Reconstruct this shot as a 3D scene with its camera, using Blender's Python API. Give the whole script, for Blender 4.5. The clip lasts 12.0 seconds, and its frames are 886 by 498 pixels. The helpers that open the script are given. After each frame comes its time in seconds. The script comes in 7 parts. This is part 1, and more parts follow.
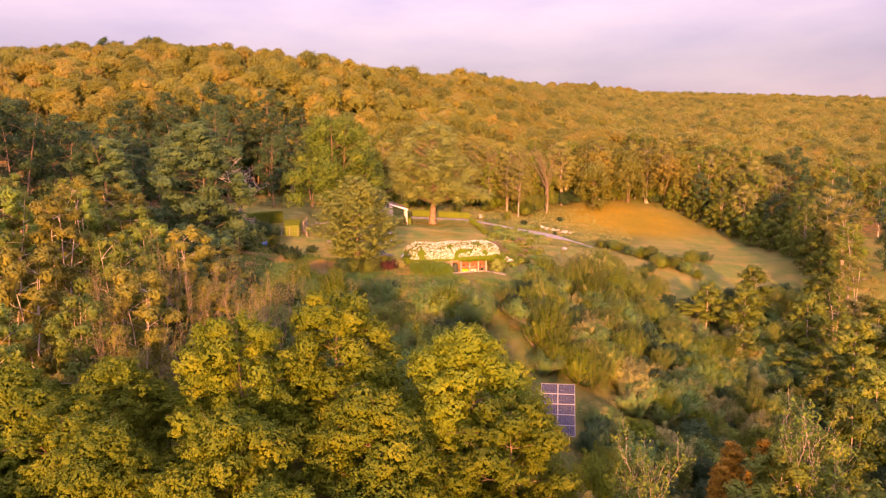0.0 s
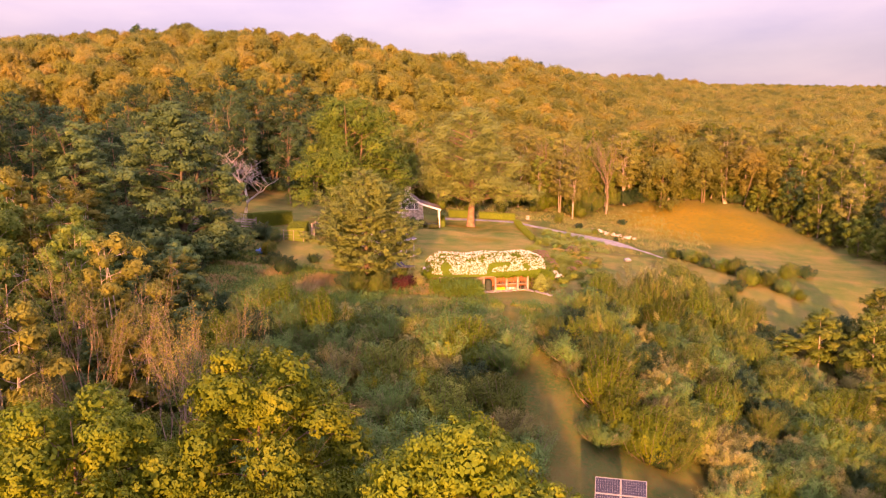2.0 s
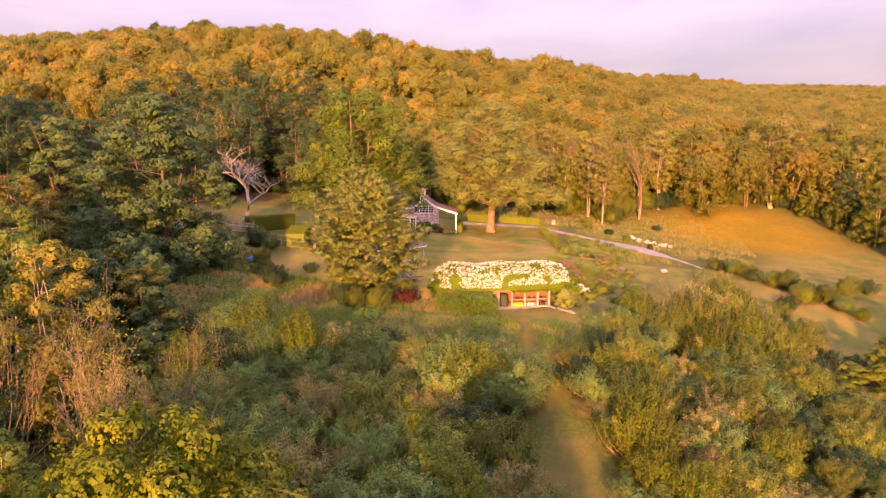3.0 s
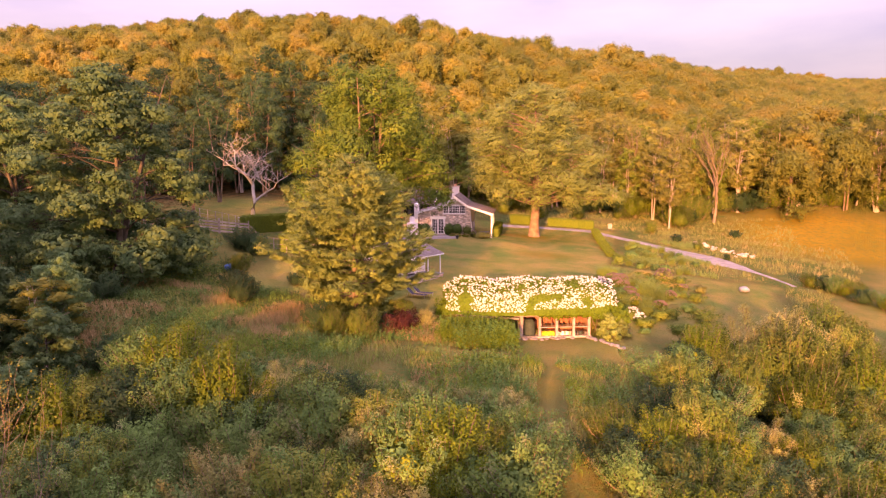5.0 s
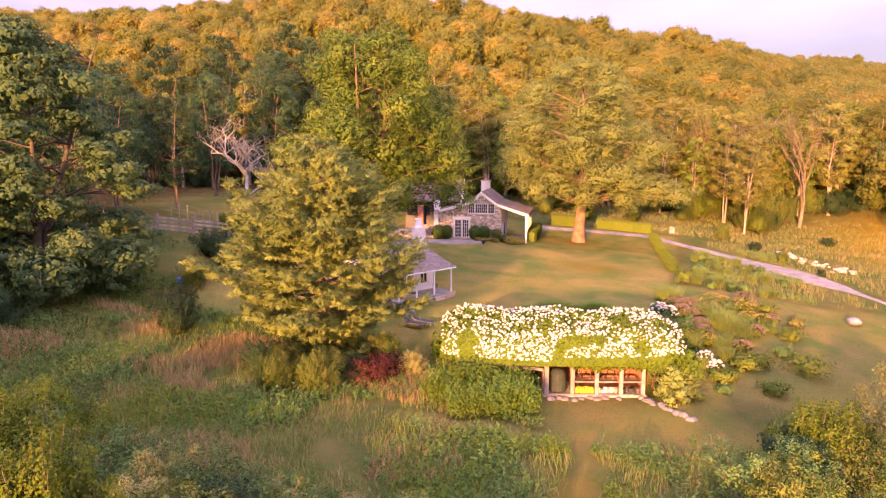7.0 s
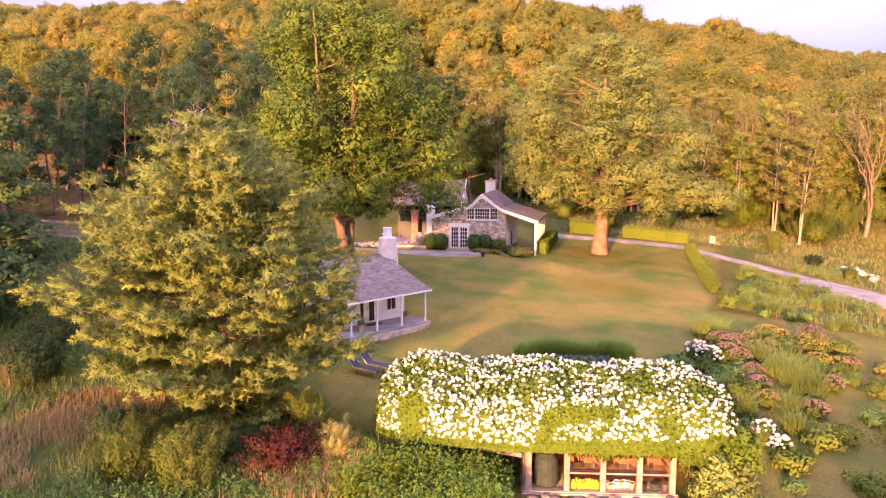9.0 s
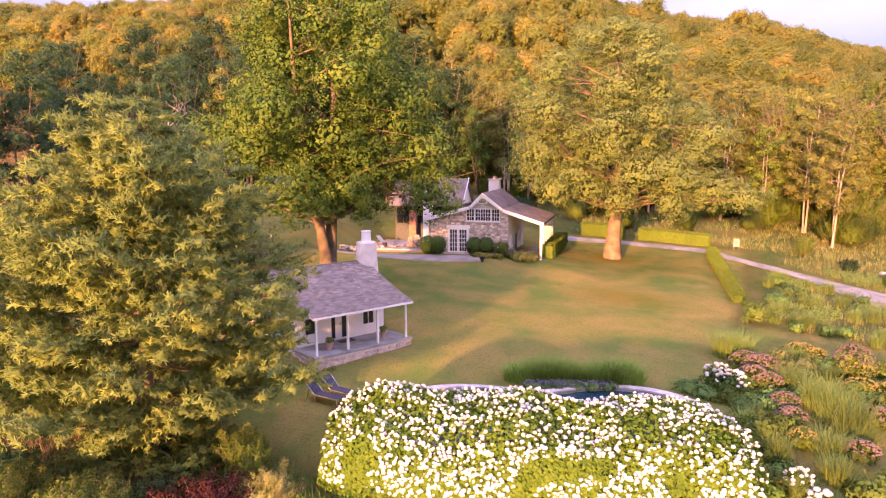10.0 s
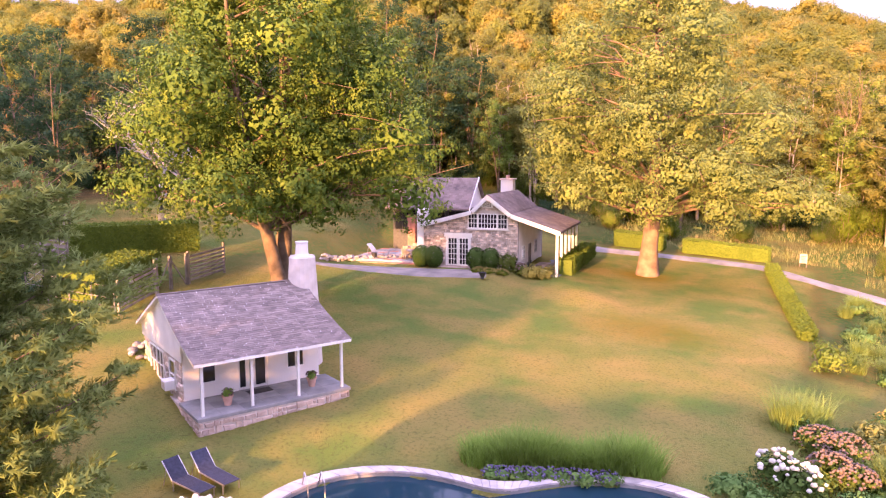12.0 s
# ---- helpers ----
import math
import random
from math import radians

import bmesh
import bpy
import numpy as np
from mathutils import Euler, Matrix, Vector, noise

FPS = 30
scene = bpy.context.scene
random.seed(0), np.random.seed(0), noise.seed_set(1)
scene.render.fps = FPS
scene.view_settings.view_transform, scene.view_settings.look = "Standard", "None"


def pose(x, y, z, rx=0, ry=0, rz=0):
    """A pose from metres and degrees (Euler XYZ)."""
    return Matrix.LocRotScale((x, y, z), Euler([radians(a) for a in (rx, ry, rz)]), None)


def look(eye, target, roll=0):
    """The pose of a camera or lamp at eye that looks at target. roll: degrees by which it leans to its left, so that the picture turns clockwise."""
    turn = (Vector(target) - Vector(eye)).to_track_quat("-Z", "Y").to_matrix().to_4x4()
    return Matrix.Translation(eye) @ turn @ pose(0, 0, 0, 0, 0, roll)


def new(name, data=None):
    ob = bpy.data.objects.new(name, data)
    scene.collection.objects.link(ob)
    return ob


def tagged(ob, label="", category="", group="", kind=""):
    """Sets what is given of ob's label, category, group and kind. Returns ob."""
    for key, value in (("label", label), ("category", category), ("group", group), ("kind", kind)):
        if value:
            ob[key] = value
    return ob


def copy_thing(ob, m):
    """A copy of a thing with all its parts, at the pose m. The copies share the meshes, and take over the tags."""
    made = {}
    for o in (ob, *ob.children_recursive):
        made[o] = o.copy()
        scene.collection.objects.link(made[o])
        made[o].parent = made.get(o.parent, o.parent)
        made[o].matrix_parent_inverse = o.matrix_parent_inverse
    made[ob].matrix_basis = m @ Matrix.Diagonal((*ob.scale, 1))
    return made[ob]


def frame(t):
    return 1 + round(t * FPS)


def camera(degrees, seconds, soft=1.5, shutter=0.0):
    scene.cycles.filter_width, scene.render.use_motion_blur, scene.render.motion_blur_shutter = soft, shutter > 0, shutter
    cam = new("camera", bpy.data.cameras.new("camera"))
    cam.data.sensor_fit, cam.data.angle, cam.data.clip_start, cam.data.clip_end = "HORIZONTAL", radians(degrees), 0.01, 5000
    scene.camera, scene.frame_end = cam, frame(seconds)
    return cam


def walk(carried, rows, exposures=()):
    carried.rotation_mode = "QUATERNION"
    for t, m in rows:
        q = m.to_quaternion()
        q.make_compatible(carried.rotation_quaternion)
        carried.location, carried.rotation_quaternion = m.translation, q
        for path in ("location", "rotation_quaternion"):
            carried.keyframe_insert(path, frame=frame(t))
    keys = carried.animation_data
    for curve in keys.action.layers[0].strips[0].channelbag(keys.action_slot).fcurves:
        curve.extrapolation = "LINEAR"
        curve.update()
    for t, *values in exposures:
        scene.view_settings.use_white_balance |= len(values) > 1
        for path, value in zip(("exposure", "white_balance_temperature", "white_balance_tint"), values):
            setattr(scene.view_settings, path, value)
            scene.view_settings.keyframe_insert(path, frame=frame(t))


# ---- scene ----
cam = camera(64.5, 12.0, soft=1.2)
PATH = [
    (0, (4.413, -1.825, 19.222), (4.291, 0.154, 18.961), -0.8),
    (0.5, (4.956, 4.017, 18.863), (4.796, 5.992, 18.598), -0.9),
    (1, (5.479, 10.201, 18.532), (5.28, 12.173, 18.266), -1.0),
    (1.5, (6.033, 16.562, 18.233), (5.796, 18.53, 17.967), -0.9),
    (2, (6.446, 23.02, 17.983), (6.164, 24.982, 17.716), -0.7),
    (2.5, (6.82, 29.099, 17.714), (6.494, 31.054, 17.45), -0.6),
    (3, (7.233, 34.503, 17.325), (6.867, 36.452, 17.066), -0.6),
    (3.2, (7.379, 36.328, 17.113), (6.999, 38.276, 16.859), -0.4),
    (4.8, (8.986, 52.34, 15.907), (8.455, 54.251, 15.65), -0.6),
    (5, (9.182, 53.934, 15.788), (8.627, 55.838, 15.533), -0.5),
    (5.5, (9.199, 58.147, 15.622), (8.592, 60.035, 15.361), -0.3),
    (6, (8.81, 63.11, 15.455), (8.152, 64.979, 15.184), -0.2),
    (6.5, (8.292, 68.11, 15.337), (7.608, 69.969, 15.062), -0.2),
    (7, (7.722, 72.427, 15.161), (7.023, 74.281, 14.888), -0.1),
    (7.2, (7.516, 74.061, 15.051), (6.81, 75.913, 14.783), 0.1),
    (8.8, (6.974, 85.821, 14.292), (6.193, 87.644, 14.029), -0.3),
    (9, (6.754, 87.32, 14.221), (5.966, 89.139, 13.958), -0.2),
    (9.5, (6.587, 90.489, 13.981), (5.776, 92.298, 13.72), -0.3),
    (10, (6.515, 93.835, 13.794), (5.672, 95.63, 13.532), -0.4),
    (10.5, (6.361, 97.183, 13.646), (5.488, 98.963, 13.383), -0.4),
    (11, (6.129, 100.522, 13.406), (5.227, 102.288, 13.147), -0.3),
    (11.5, (5.971, 103.65, 13.211), (5.034, 105.398, 12.955), -0.3),
    (12, (5.684, 106.57, 12.968), (4.708, 108.298, 12.717), -0.1),
]
EXPOSURES = [(0.0, 0.95, 7950, 25), (3.0, 1.0, 7850, 25), (5.0, 1.06, 7650, 26), (6.0, 1.13, 7400, 26), (7.0, 1.20, 6950, 23), (9.0, 1.25, 6400, 16), (10.0, 1.21, 6250, 14), (10.7, 1.18, 6200, 13), (11.5, 1.36, 6050, 11), (12.0, 1.58, 5950, 11)]
walk(cam, [(t, look(eye, target, roll)) for t, eye, target, roll in PATH], EXPOSURES)

# ---- world and sun ----
SUN_AZ, SUN_EL = -3.0, 8.0  # light travels towards azimuth SUN_AZ (from +y to +x), sun height in degrees
travel = Vector((math.sin(radians(SUN_AZ)) * math.cos(radians(SUN_EL)), math.cos(radians(SUN_AZ)) * math.cos(radians(SUN_EL)), -math.sin(radians(SUN_EL))))
world = bpy.data.worlds.new("evening_sky")
scene.world = world
world.use_nodes = True
wn, wl = world.node_tree.nodes, world.node_tree.links
wn.clear()
sky = wn.new("ShaderNodeTexSky")
sky.sky_type, sky.sun_disc = "NISHITA", False
sky.sun_elevation, sky.sun_rotation = radians(SUN_EL), radians(180 + SUN_AZ)
sky.dust_density = 3.0
coord = wn.new("ShaderNodeTexCoord")
squash = wn.new("ShaderNodeMapping")
squash.inputs["Scale"].default_value = (1.0, 1.0, 3.6)
puffs = wn.new("ShaderNodeTexNoise")
puffs.inputs["Scale"].default_value, puffs.inputs["Detail"].default_value = 2.6, 7.0
puffs.inputs["Roughness"].default_value = 0.52
tone = wn.new("ShaderNodeValToRGB")
tone.color_ramp.elements[0].position, tone.color_ramp.elements[0].color = 0.36, (0.50, 0.40, 0.74, 1)
tone.color_ramp.elements[1].position, tone.color_ramp.elements[1].color = 0.62, (0.76, 0.60, 0.86, 1)
thin = wn.new("ShaderNodeBackground")
thin.inputs["Strength"].default_value = 0.045
cloud = wn.new("ShaderNodeBackground")
cloud.inputs["Strength"].default_value = 0.70
both = wn.new("ShaderNodeAddShader")
wout = wn.new("ShaderNodeOutputWorld")
wl.new(coord.outputs["Generated"], squash.inputs["Vector"])
wl.new(squash.outputs["Vector"], puffs.inputs["Vector"])
wl.new(puffs.outputs["Fac"], tone.inputs["Fac"])
wl.new(tone.outputs["Color"], cloud.inputs["Color"])
# a cloudy sky is brighter towards the zenith
height = wn.new("ShaderNodeSeparateXYZ")
wl.new(coord.outputs["Generated"], height.inputs["Vector"])
lift = wn.new("ShaderNodeMapRange")
lift.inputs["From Min"].default_value, lift.inputs["From Max"].default_value = 0.12, 1.0
lift.inputs["To Min"].default_value, lift.inputs["To Max"].default_value = 0.365, 2.1
wl.new(height.outputs["Z"], lift.inputs["Value"])
wl.new(lift.outputs["Result"], cloud.inputs["Strength"])
wl.new(sky.outputs["Color"], thin.inputs["Color"])
wl.new(thin.outputs["Background"], both.inputs[0])
wl.new(cloud.outputs["Background"], both.inputs[1])
wl.new(both.outputs["Shader"], wout.inputs["Surface"])
sun_data = bpy.data.lights.new("sun", "SUN")
sun_data.energy, sun_data.angle, sun_data.color = 8.2, radians(2.0), (1.0, 0.46, 0.18)
sun_lamp = new("sun", sun_data)
sun_lamp.matrix_world = look(-80 * travel, (0, 0, 0))


# ---- materials ----
def material(name):
    m = bpy.data.materials.new(name)
    m.use_nodes = True
    n, l = m.node_tree.nodes, m.node_tree.links
    n.clear()
    out = n.new("ShaderNodeOutputMaterial")
    b = n.new("ShaderNodeBsdfPrincipled")
    l.new(b.outputs["BSDF"], out.inputs["Surface"])
    return m, n, l, b, out


def mix_color(n, l, fac, a, b):
    """A mix of two colours; each of fac, a, b is a value or a socket."""
    mx = n.new("ShaderNodeMix")
    mx.data_type = "RGBA"
    for sock, v in ((mx.inputs[0], fac), (mx.inputs[6], a), (mx.inputs[7], b)):
        if isinstance(v, bpy.types.NodeSocket):
            l.new(v, sock)
        else:
            sock.default_value = (*v, 1) if isinstance(v, tuple) else v
    return mx.outputs[2]


def noise_fac(n, l, scale, lo=0.4, hi=0.6, detail=5.0, space="Object"):
    tc = n.new("ShaderNodeTexCoord")
    tex = n.new("ShaderNodeTexNoise")
    tex.inputs["Scale"].default_value, tex.inputs["Detail"].default_value = scale, detail
    l.new(tc.outputs[space], tex.inputs["Vector"])
    rng = n.new("ShaderNodeMapRange")
    rng.inputs["From Min"].default_value, rng.inputs["From Max"].default_value = lo, hi
    l.new(tex.outputs["Fac"], rng.inputs["Value"])
    return rng.outputs["Result"]


def plain(name, a, b, rough=0.7, scale=3.0, fine=40.0, bump=0.2, metal=0.0, space="Object", vary=0.12, island=False, gloss=0.5):
    """A surface of two tones at two scales, with fine relief."""
    m, n, l, bs, out = material(name)
    c = mix_color(n, l, noise_fac(n, l, scale, 0.35, 0.65, 5, space), a, b)
    info = n.new("ShaderNodeObjectInfo")
    hsv = n.new("ShaderNodeHueSaturation")
    mr = n.new("ShaderNodeMapRange")
    mr.inputs["To Min"].default_value, mr.inputs["To Max"].default_value = 1 - vary, 1 + vary
    piece = info.outputs["Random"]
    if island:
        add, fract = n.new("ShaderNodeMath"), n.new("ShaderNodeMath")
        fract.operation = "FRACT"
        l.new(n.new("ShaderNodeNewGeometry").outputs["Random Per Island"], add.inputs[0])
        l.new(piece, add.inputs[1])
        l.new(add.outputs["Value"], fract.inputs[0])
        piece = fract.outputs["Value"]
    l.new(piece, mr.inputs["Value"])
    l.new(mr.outputs["Result"], hsv.inputs["Value"])
    l.new(c, hsv.inputs["Color"])
    l.new(hsv.outputs["Color"], bs.inputs["Base Color"])
    bs.inputs["Roughness"].default_value, bs.inputs["Metallic"].default_value = rough, metal
    bs.inputs["Specular IOR Level"].default_value = gloss
    bp = n.new("ShaderNodeBump")
    bp.inputs["Strength"].default_value, bp.inputs["Distance"].default_value = bump, 0.02
    l.new(noise_fac(n, l, fine, 0.2, 0.8, 4, space), bp.inputs["Height"])
    l.new(bp.outputs["Normal"], bs.inputs["Normal"])
    return m


def foliage(name, dark, light, tip=None, thin=0.5, vary=0.25, tinted=None, feather=None):
    """Leaves: every leaf has its own tone between dark and light, every plant its own brightness."""
    k = (1.0, 1.0, 1.0) if "petals" in name else (1.3, 1.3, 1.0) if light[0] > 1.2 * light[1] else (1.08, 1.36, 1.0)
    dark, light, tip, tinted = [c and tuple(a * b for a, b in zip(c, k)) for c in (dark, light, tip, tinted)]
    m, n, l, bs, out = material(name)
    geo = n.new("ShaderNodeNewGeometry")
    info = n.new("ShaderNodeObjectInfo")
    spread = n.new("ShaderNodeMapRange")
    spread.inputs["To Min"].default_value, spread.inputs["To Max"].default_value = 0.22, 0.80
    l.new(geo.outputs["Random Per Island"], spread.inputs["Value"])
    c = mix_color(n, l, spread.outputs["Result"], dark, light)
    if tip:
        c = mix_color(n, l, noise_fac(n, l, 0.55, 0.5, 0.72, 3), c, tip)
    if feather:
        at = n.new("ShaderNodeAttribute")
        at.attribute_name = "tint"
        c = mix_color(n, l, at.outputs["Fac"], c, feather)
    if tinted:
        at = n.new("ShaderNodeAttribute")
        at.attribute_name = "tint"
        ramp = n.new("ShaderNodeValToRGB")
        stops = [(0.0, (0.15, 0.18, 0.055, 1)), (0.28, (0.235, 0.26, 0.065, 1)), (0.58, (0.35, 0.32, 0.08, 1)), (0.84, (0.41, 0.325, 0.095, 1)), (1.0, (0.46, 0.305, 0.11, 1))]
        for place, col in stops[1:-1]:
            ramp.color_ramp.elements.new(place)
        for e, (place, col) in zip(ramp.color_ramp.elements, stops):
            e.position, e.color = place, col
        l.new(at.outputs["Fac"], ramp.inputs["Fac"])
        c = mix_color(n, l, 0.80, c, ramp.outputs["Color"])
        c = mix_color(n, l, noise_fac(n, l, 0.4, 0.5, 0.95, 4), c, (0.22, 0.20, 0.06))
    hsv = n.new("ShaderNodeHueSaturation")
    mr = n.new("ShaderNodeMapRange")
    mr.inputs["To Min"].default_value, mr.inputs["To Max"].default_value = 1 - vary, 1 + vary
    l.new(info.outputs["Random"], mr.inputs["Value"])
    l.new(mr.outputs["Result"], hsv.inputs["Value"])
    l.new(c, hsv.inputs["Color"])
    l.new(hsv.outputs["Color"], bs.inputs["Base Color"])
    bs.inputs["Roughness"].default_value = 0.62
    bs.inputs["Specular IOR Level"].default_value = 0.12
    tr = n.new("ShaderNodeBsdfTranslucent")
    l.new(hsv.outputs["Color"], tr.inputs["Color"])
    mx = n.new("ShaderNodeMixShader")
    mx.inputs["Fac"].default_value = thin
    l.new(bs.outputs["BSDF"], mx.inputs[1])
    l.new(tr.outputs["BSDF"], mx.inputs[2])
    l.new(mx.outputs["Shader"], out.inputs["Surface"])
    return m


LEAF_MAPLE = foliage("maple_leaves", (0.05, 0.075, 0.018), (0.125, 0.15, 0.034), (0.17, 0.17, 0.033), thin=0.3)
LEAF_OAK = foliage("oak_leaves", (0.19, 0.195, 0.075), (0.34, 0.325, 0.13), (0.37, 0.33, 0.12), thin=0.42)
LEAF_YELLOW = foliage("yellow_green_leaves", (0.066, 0.088, 0.012), (0.175, 0.18, 0.024), (0.24, 0.215, 0.026), thin=0.4)
LEAF_DARK = foliage("dark_green_leaves", (0.034, 0.056, 0.034), (0.082, 0.115, 0.062), (0.10, 0.12, 0.058))
LEAF_LOCUST = foliage("locust_leaves", (0.065, 0.10, 0.058), (0.16, 0.205, 0.11), (0.20, 0.22, 0.095))
LEAF_SILVER = foliage("grey_green_leaves", (0.075, 0.115, 0.042), (0.165, 0.215, 0.078), (0.20, 0.22, 0.075), thin=0.3, vary=0.25, feather=(0.29, 0.31, 0.14))
LEAF_OLIVE = foliage("olive_leaves", (0.068, 0.088, 0.02), (0.175, 0.18, 0.04), (0.235, 0.20, 0.055), thin=0.35, vary=0.3, feather=(0.37, 0.33, 0.10))
LEAF_TAN = foliage("tan_leaves", (0.16, 0.13, 0.05), (0.31, 0.265, 0.11), (0.34, 0.265, 0.11), thin=0.35, feather=(0.44, 0.40, 0.15))
LEAF_PINE = foliage("pine_needles", (0.14, 0.155, 0.062), (0.27, 0.265, 0.095), (0.31, 0.28, 0.09), thin=0.35)
LEAF_RED = foliage("barberry_leaves", (0.034, 0.012, 0.013), (0.075, 0.024, 0.024), thin=0.3)
LEAF_LARCH = foliage("rusty_needles", (0.16, 0.10, 0.015), (0.34, 0.19, 0.025), thin=0.2)
LEAF_WOOD = foliage("woodland_leaves", (0.13, 0.13, 0.025), (0.28, 0.25, 0.045), tinted=(0.345, 0.25, 0.052), vary=0.14)
LEAF_EDGE = foliage("wood_edge_leaves", (0.142, 0.126, 0.046), (0.275, 0.23, 0.08), (0.325, 0.236, 0.09), vary=0.3)
LEAF_AMBER = foliage("amber_leaves", (0.14, 0.12, 0.035), (0.27, 0.225, 0.065), (0.32, 0.24, 0.07), vary=0.3)
LEAF_GLADE = foliage("glade_leaves", (0.10, 0.13, 0.035), (0.21, 0.235, 0.07), (0.27, 0.25, 0.07), vary=0.25)
LEAF_HEDGE = foliage("hedge_leaves", (0.078, 0.098, 0.02), (0.175, 0.18, 0.034), thin=0.2, vary=0.16)
LEAF_ROSE = foliage("rose_leaves", (0.08, 0.112, 0.0155), (0.188, 0.215, 0.0301), thin=0.35, vary=0.05)
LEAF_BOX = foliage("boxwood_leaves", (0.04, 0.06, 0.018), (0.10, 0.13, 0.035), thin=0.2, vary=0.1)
GRASS_TALL = foliage("tall_grass", (0.15, 0.14, 0.05), (0.31, 0.26, 0.11), (0.39, 0.23, 0.13), thin=0.3)
GRASS_GREEN = foliage("green_grass_blades", (0.11, 0.14, 0.03), (0.25, 0.29, 0.07), thin=0.3)
GRASS_MIX = foliage("border_grass_blades", (0.12, 0.14, 0.04), (0.26, 0.26, 0.085), thin=0.3)
GRASS_PINK = foliage("pink_seeding_grass", (0.17, 0.125, 0.07), (0.29, 0.215, 0.125), thin=0.3)
HERB_GREEN = foliage("meadow_herb_leaves", (0.075, 0.125, 0.035), (0.17, 0.235, 0.065), thin=0.3)
PETAL_WHITE = foliage("white_petals", (0.60, 0.57, 0.50), (0.78, 0.76, 0.70), thin=0.25, vary=0.05)
PETAL_PINK = foliage("dusty_pink_petals", (0.15, 0.11, 0.085), (0.235, 0.175, 0.14), thin=0.2, vary=0.1)
PETAL_VIOLET = foliage("lavender_petals", (0.12, 0.10, 0.19), (0.24, 0.21, 0.34), thin=0.2, vary=0.1)
PETAL_YELLOW = foliage("yellow_petals", (0.22, 0.18, 0.05), (0.36, 0.30, 0.09), thin=0.2, vary=0.1)
BARK = plain("bark", (0.12, 0.085, 0.055), (0.24, 0.17, 0.11), 0.9, 1.5, 14, 0.8)
BARK_DARK = plain("dark_bark", (0.05, 0.042, 0.032), (0.11, 0.09, 0.065), 0.9, 1.5, 14, 0.8)
BARK_OAK = plain("oak_bark", (0.16, 0.105, 0.068), (0.29, 0.195, 0.13), 0.9, 1.5, 14, 0.8)
BARK_PALE = plain("pale_bark", (0.30, 0.24, 0.19), (0.46, 0.38, 0.32), 0.85, 1.5, 14, 0.5)
BARK_DEAD = plain("silvery_dead_wood", (0.30, 0.28, 0.24), (0.48, 0.44, 0.38), 0.85, 1.5, 14, 0.4)
BARK_TWIG = plain("reddish_twigs", (0.15, 0.11, 0.075), (0.27, 0.20, 0.14), 0.85, 1.5, 14, 0.4)
WHITE_PAINT = plain("white_paint", (0.72, 0.70, 0.67), (0.82, 0.80, 0.77), 0.55, 1.2, 30, 0.08)
WHITE_RENDER = plain("white_render", (0.80, 0.75, 0.71), (0.88, 0.83, 0.79), 0.85, 0.8, 22, 0.3)
STUCCO = plain("pale_stucco", (0.52, 0.46, 0.41), (0.66, 0.59, 0.53), 0.9, 1.5, 22, 0.4)
STONE = plain("field_stone", (0.38, 0.305, 0.245), (0.68, 0.565, 0.47), 0.9, 2.2, 18, 0.6, vary=0.45, island=True)
STONE_PALE = plain("pale_stone", (0.38, 0.285, 0.225), (0.58, 0.46, 0.375), 0.9, 2.2, 18, 0.5, vary=0.2, island=True)
STONE_GREY = plain("grey_wall_stone", (0.17, 0.155, 0.14), (0.33, 0.295, 0.265), 0.9, 2.2, 18, 0.5, vary=0.3)
MORTAR = plain("mortar", (0.42, 0.37, 0.32), (0.55, 0.49, 0.43), 0.95, 3, 40, 0.4)
SHINGLE = plain("grey_shingle", (0.16, 0.13, 0.112), (0.235, 0.195, 0.17), 0.9, 1.2, 60, 0.3, vary=0.28, island=True)
ROOF_OLD = plain("weathered_roof_shingle", (0.15, 0.115, 0.10), (0.24, 0.182, 0.155), 0.9, 0.8, 50, 0.3, vary=0.2, island=True)
GLASS_DARK = plain("dark_window_glass", (0.015, 0.016, 0.018), (0.03, 0.03, 0.034), 0.08, 1, 4, 0.0)
WOOD_GREY = plain("weathered_wood", (0.19, 0.16, 0.13), (0.35, 0.29, 0.24), 0.85, 2, 25, 0.4, vary=0.25)
WOOD_WARM = plain("warm_timber", (0.34, 0.21, 0.13), (0.52, 0.36, 0.24), 0.75, 2, 25, 0.3, vary=0.15)
WOOD_PALE = plain("silvered_timber", (0.26, 0.21, 0.20), (0.38, 0.32, 0.30), 0.85, 2, 25, 0.3, vary=0.12)
WOOD_RED = plain("red_cedar", (0.26, 0.09, 0.05), (0.42, 0.17, 0.09), 0.7, 2, 25, 0.3)
SLATE = plain("blue_slate_paving", (0.18, 0.182, 0.18), (0.28, 0.275, 0.265), 0.8, 1.2, 16, 0.3, vary=0.15)
GRAVEL = plain("pale_gravel", (0.17, 0.155, 0.13), (0.29, 0.25, 0.22), 0.95, 0.8, 18, 0.6)
COPING = plain("pool_coping_stone", (0.36, 0.33, 0.32), (0.52, 0.47, 0.45), 0.8, 2, 30, 0.3, vary=0.12)
CANVAS = plain("navy_sling_fabric", (0.016, 0.018, 0.035), (0.03, 0.034, 0.06), 0.8, 8, 120, 0.2)
FRAME_METAL = plain("dull_aluminium", (0.20, 0.19, 0.20), (0.28, 0.27, 0.28), 0.5, 4, 60, 0.05)
METAL = plain("brushed_metal", (0.40, 0.38, 0.36), (0.55, 0.52, 0.50), 0.35, 4, 60, 0.05, metal=0.9)
BLACK_METAL = plain("black_iron", (0.02, 0.02, 0.02), (0.04, 0.04, 0.04), 0.5, 4, 60, 0.1)
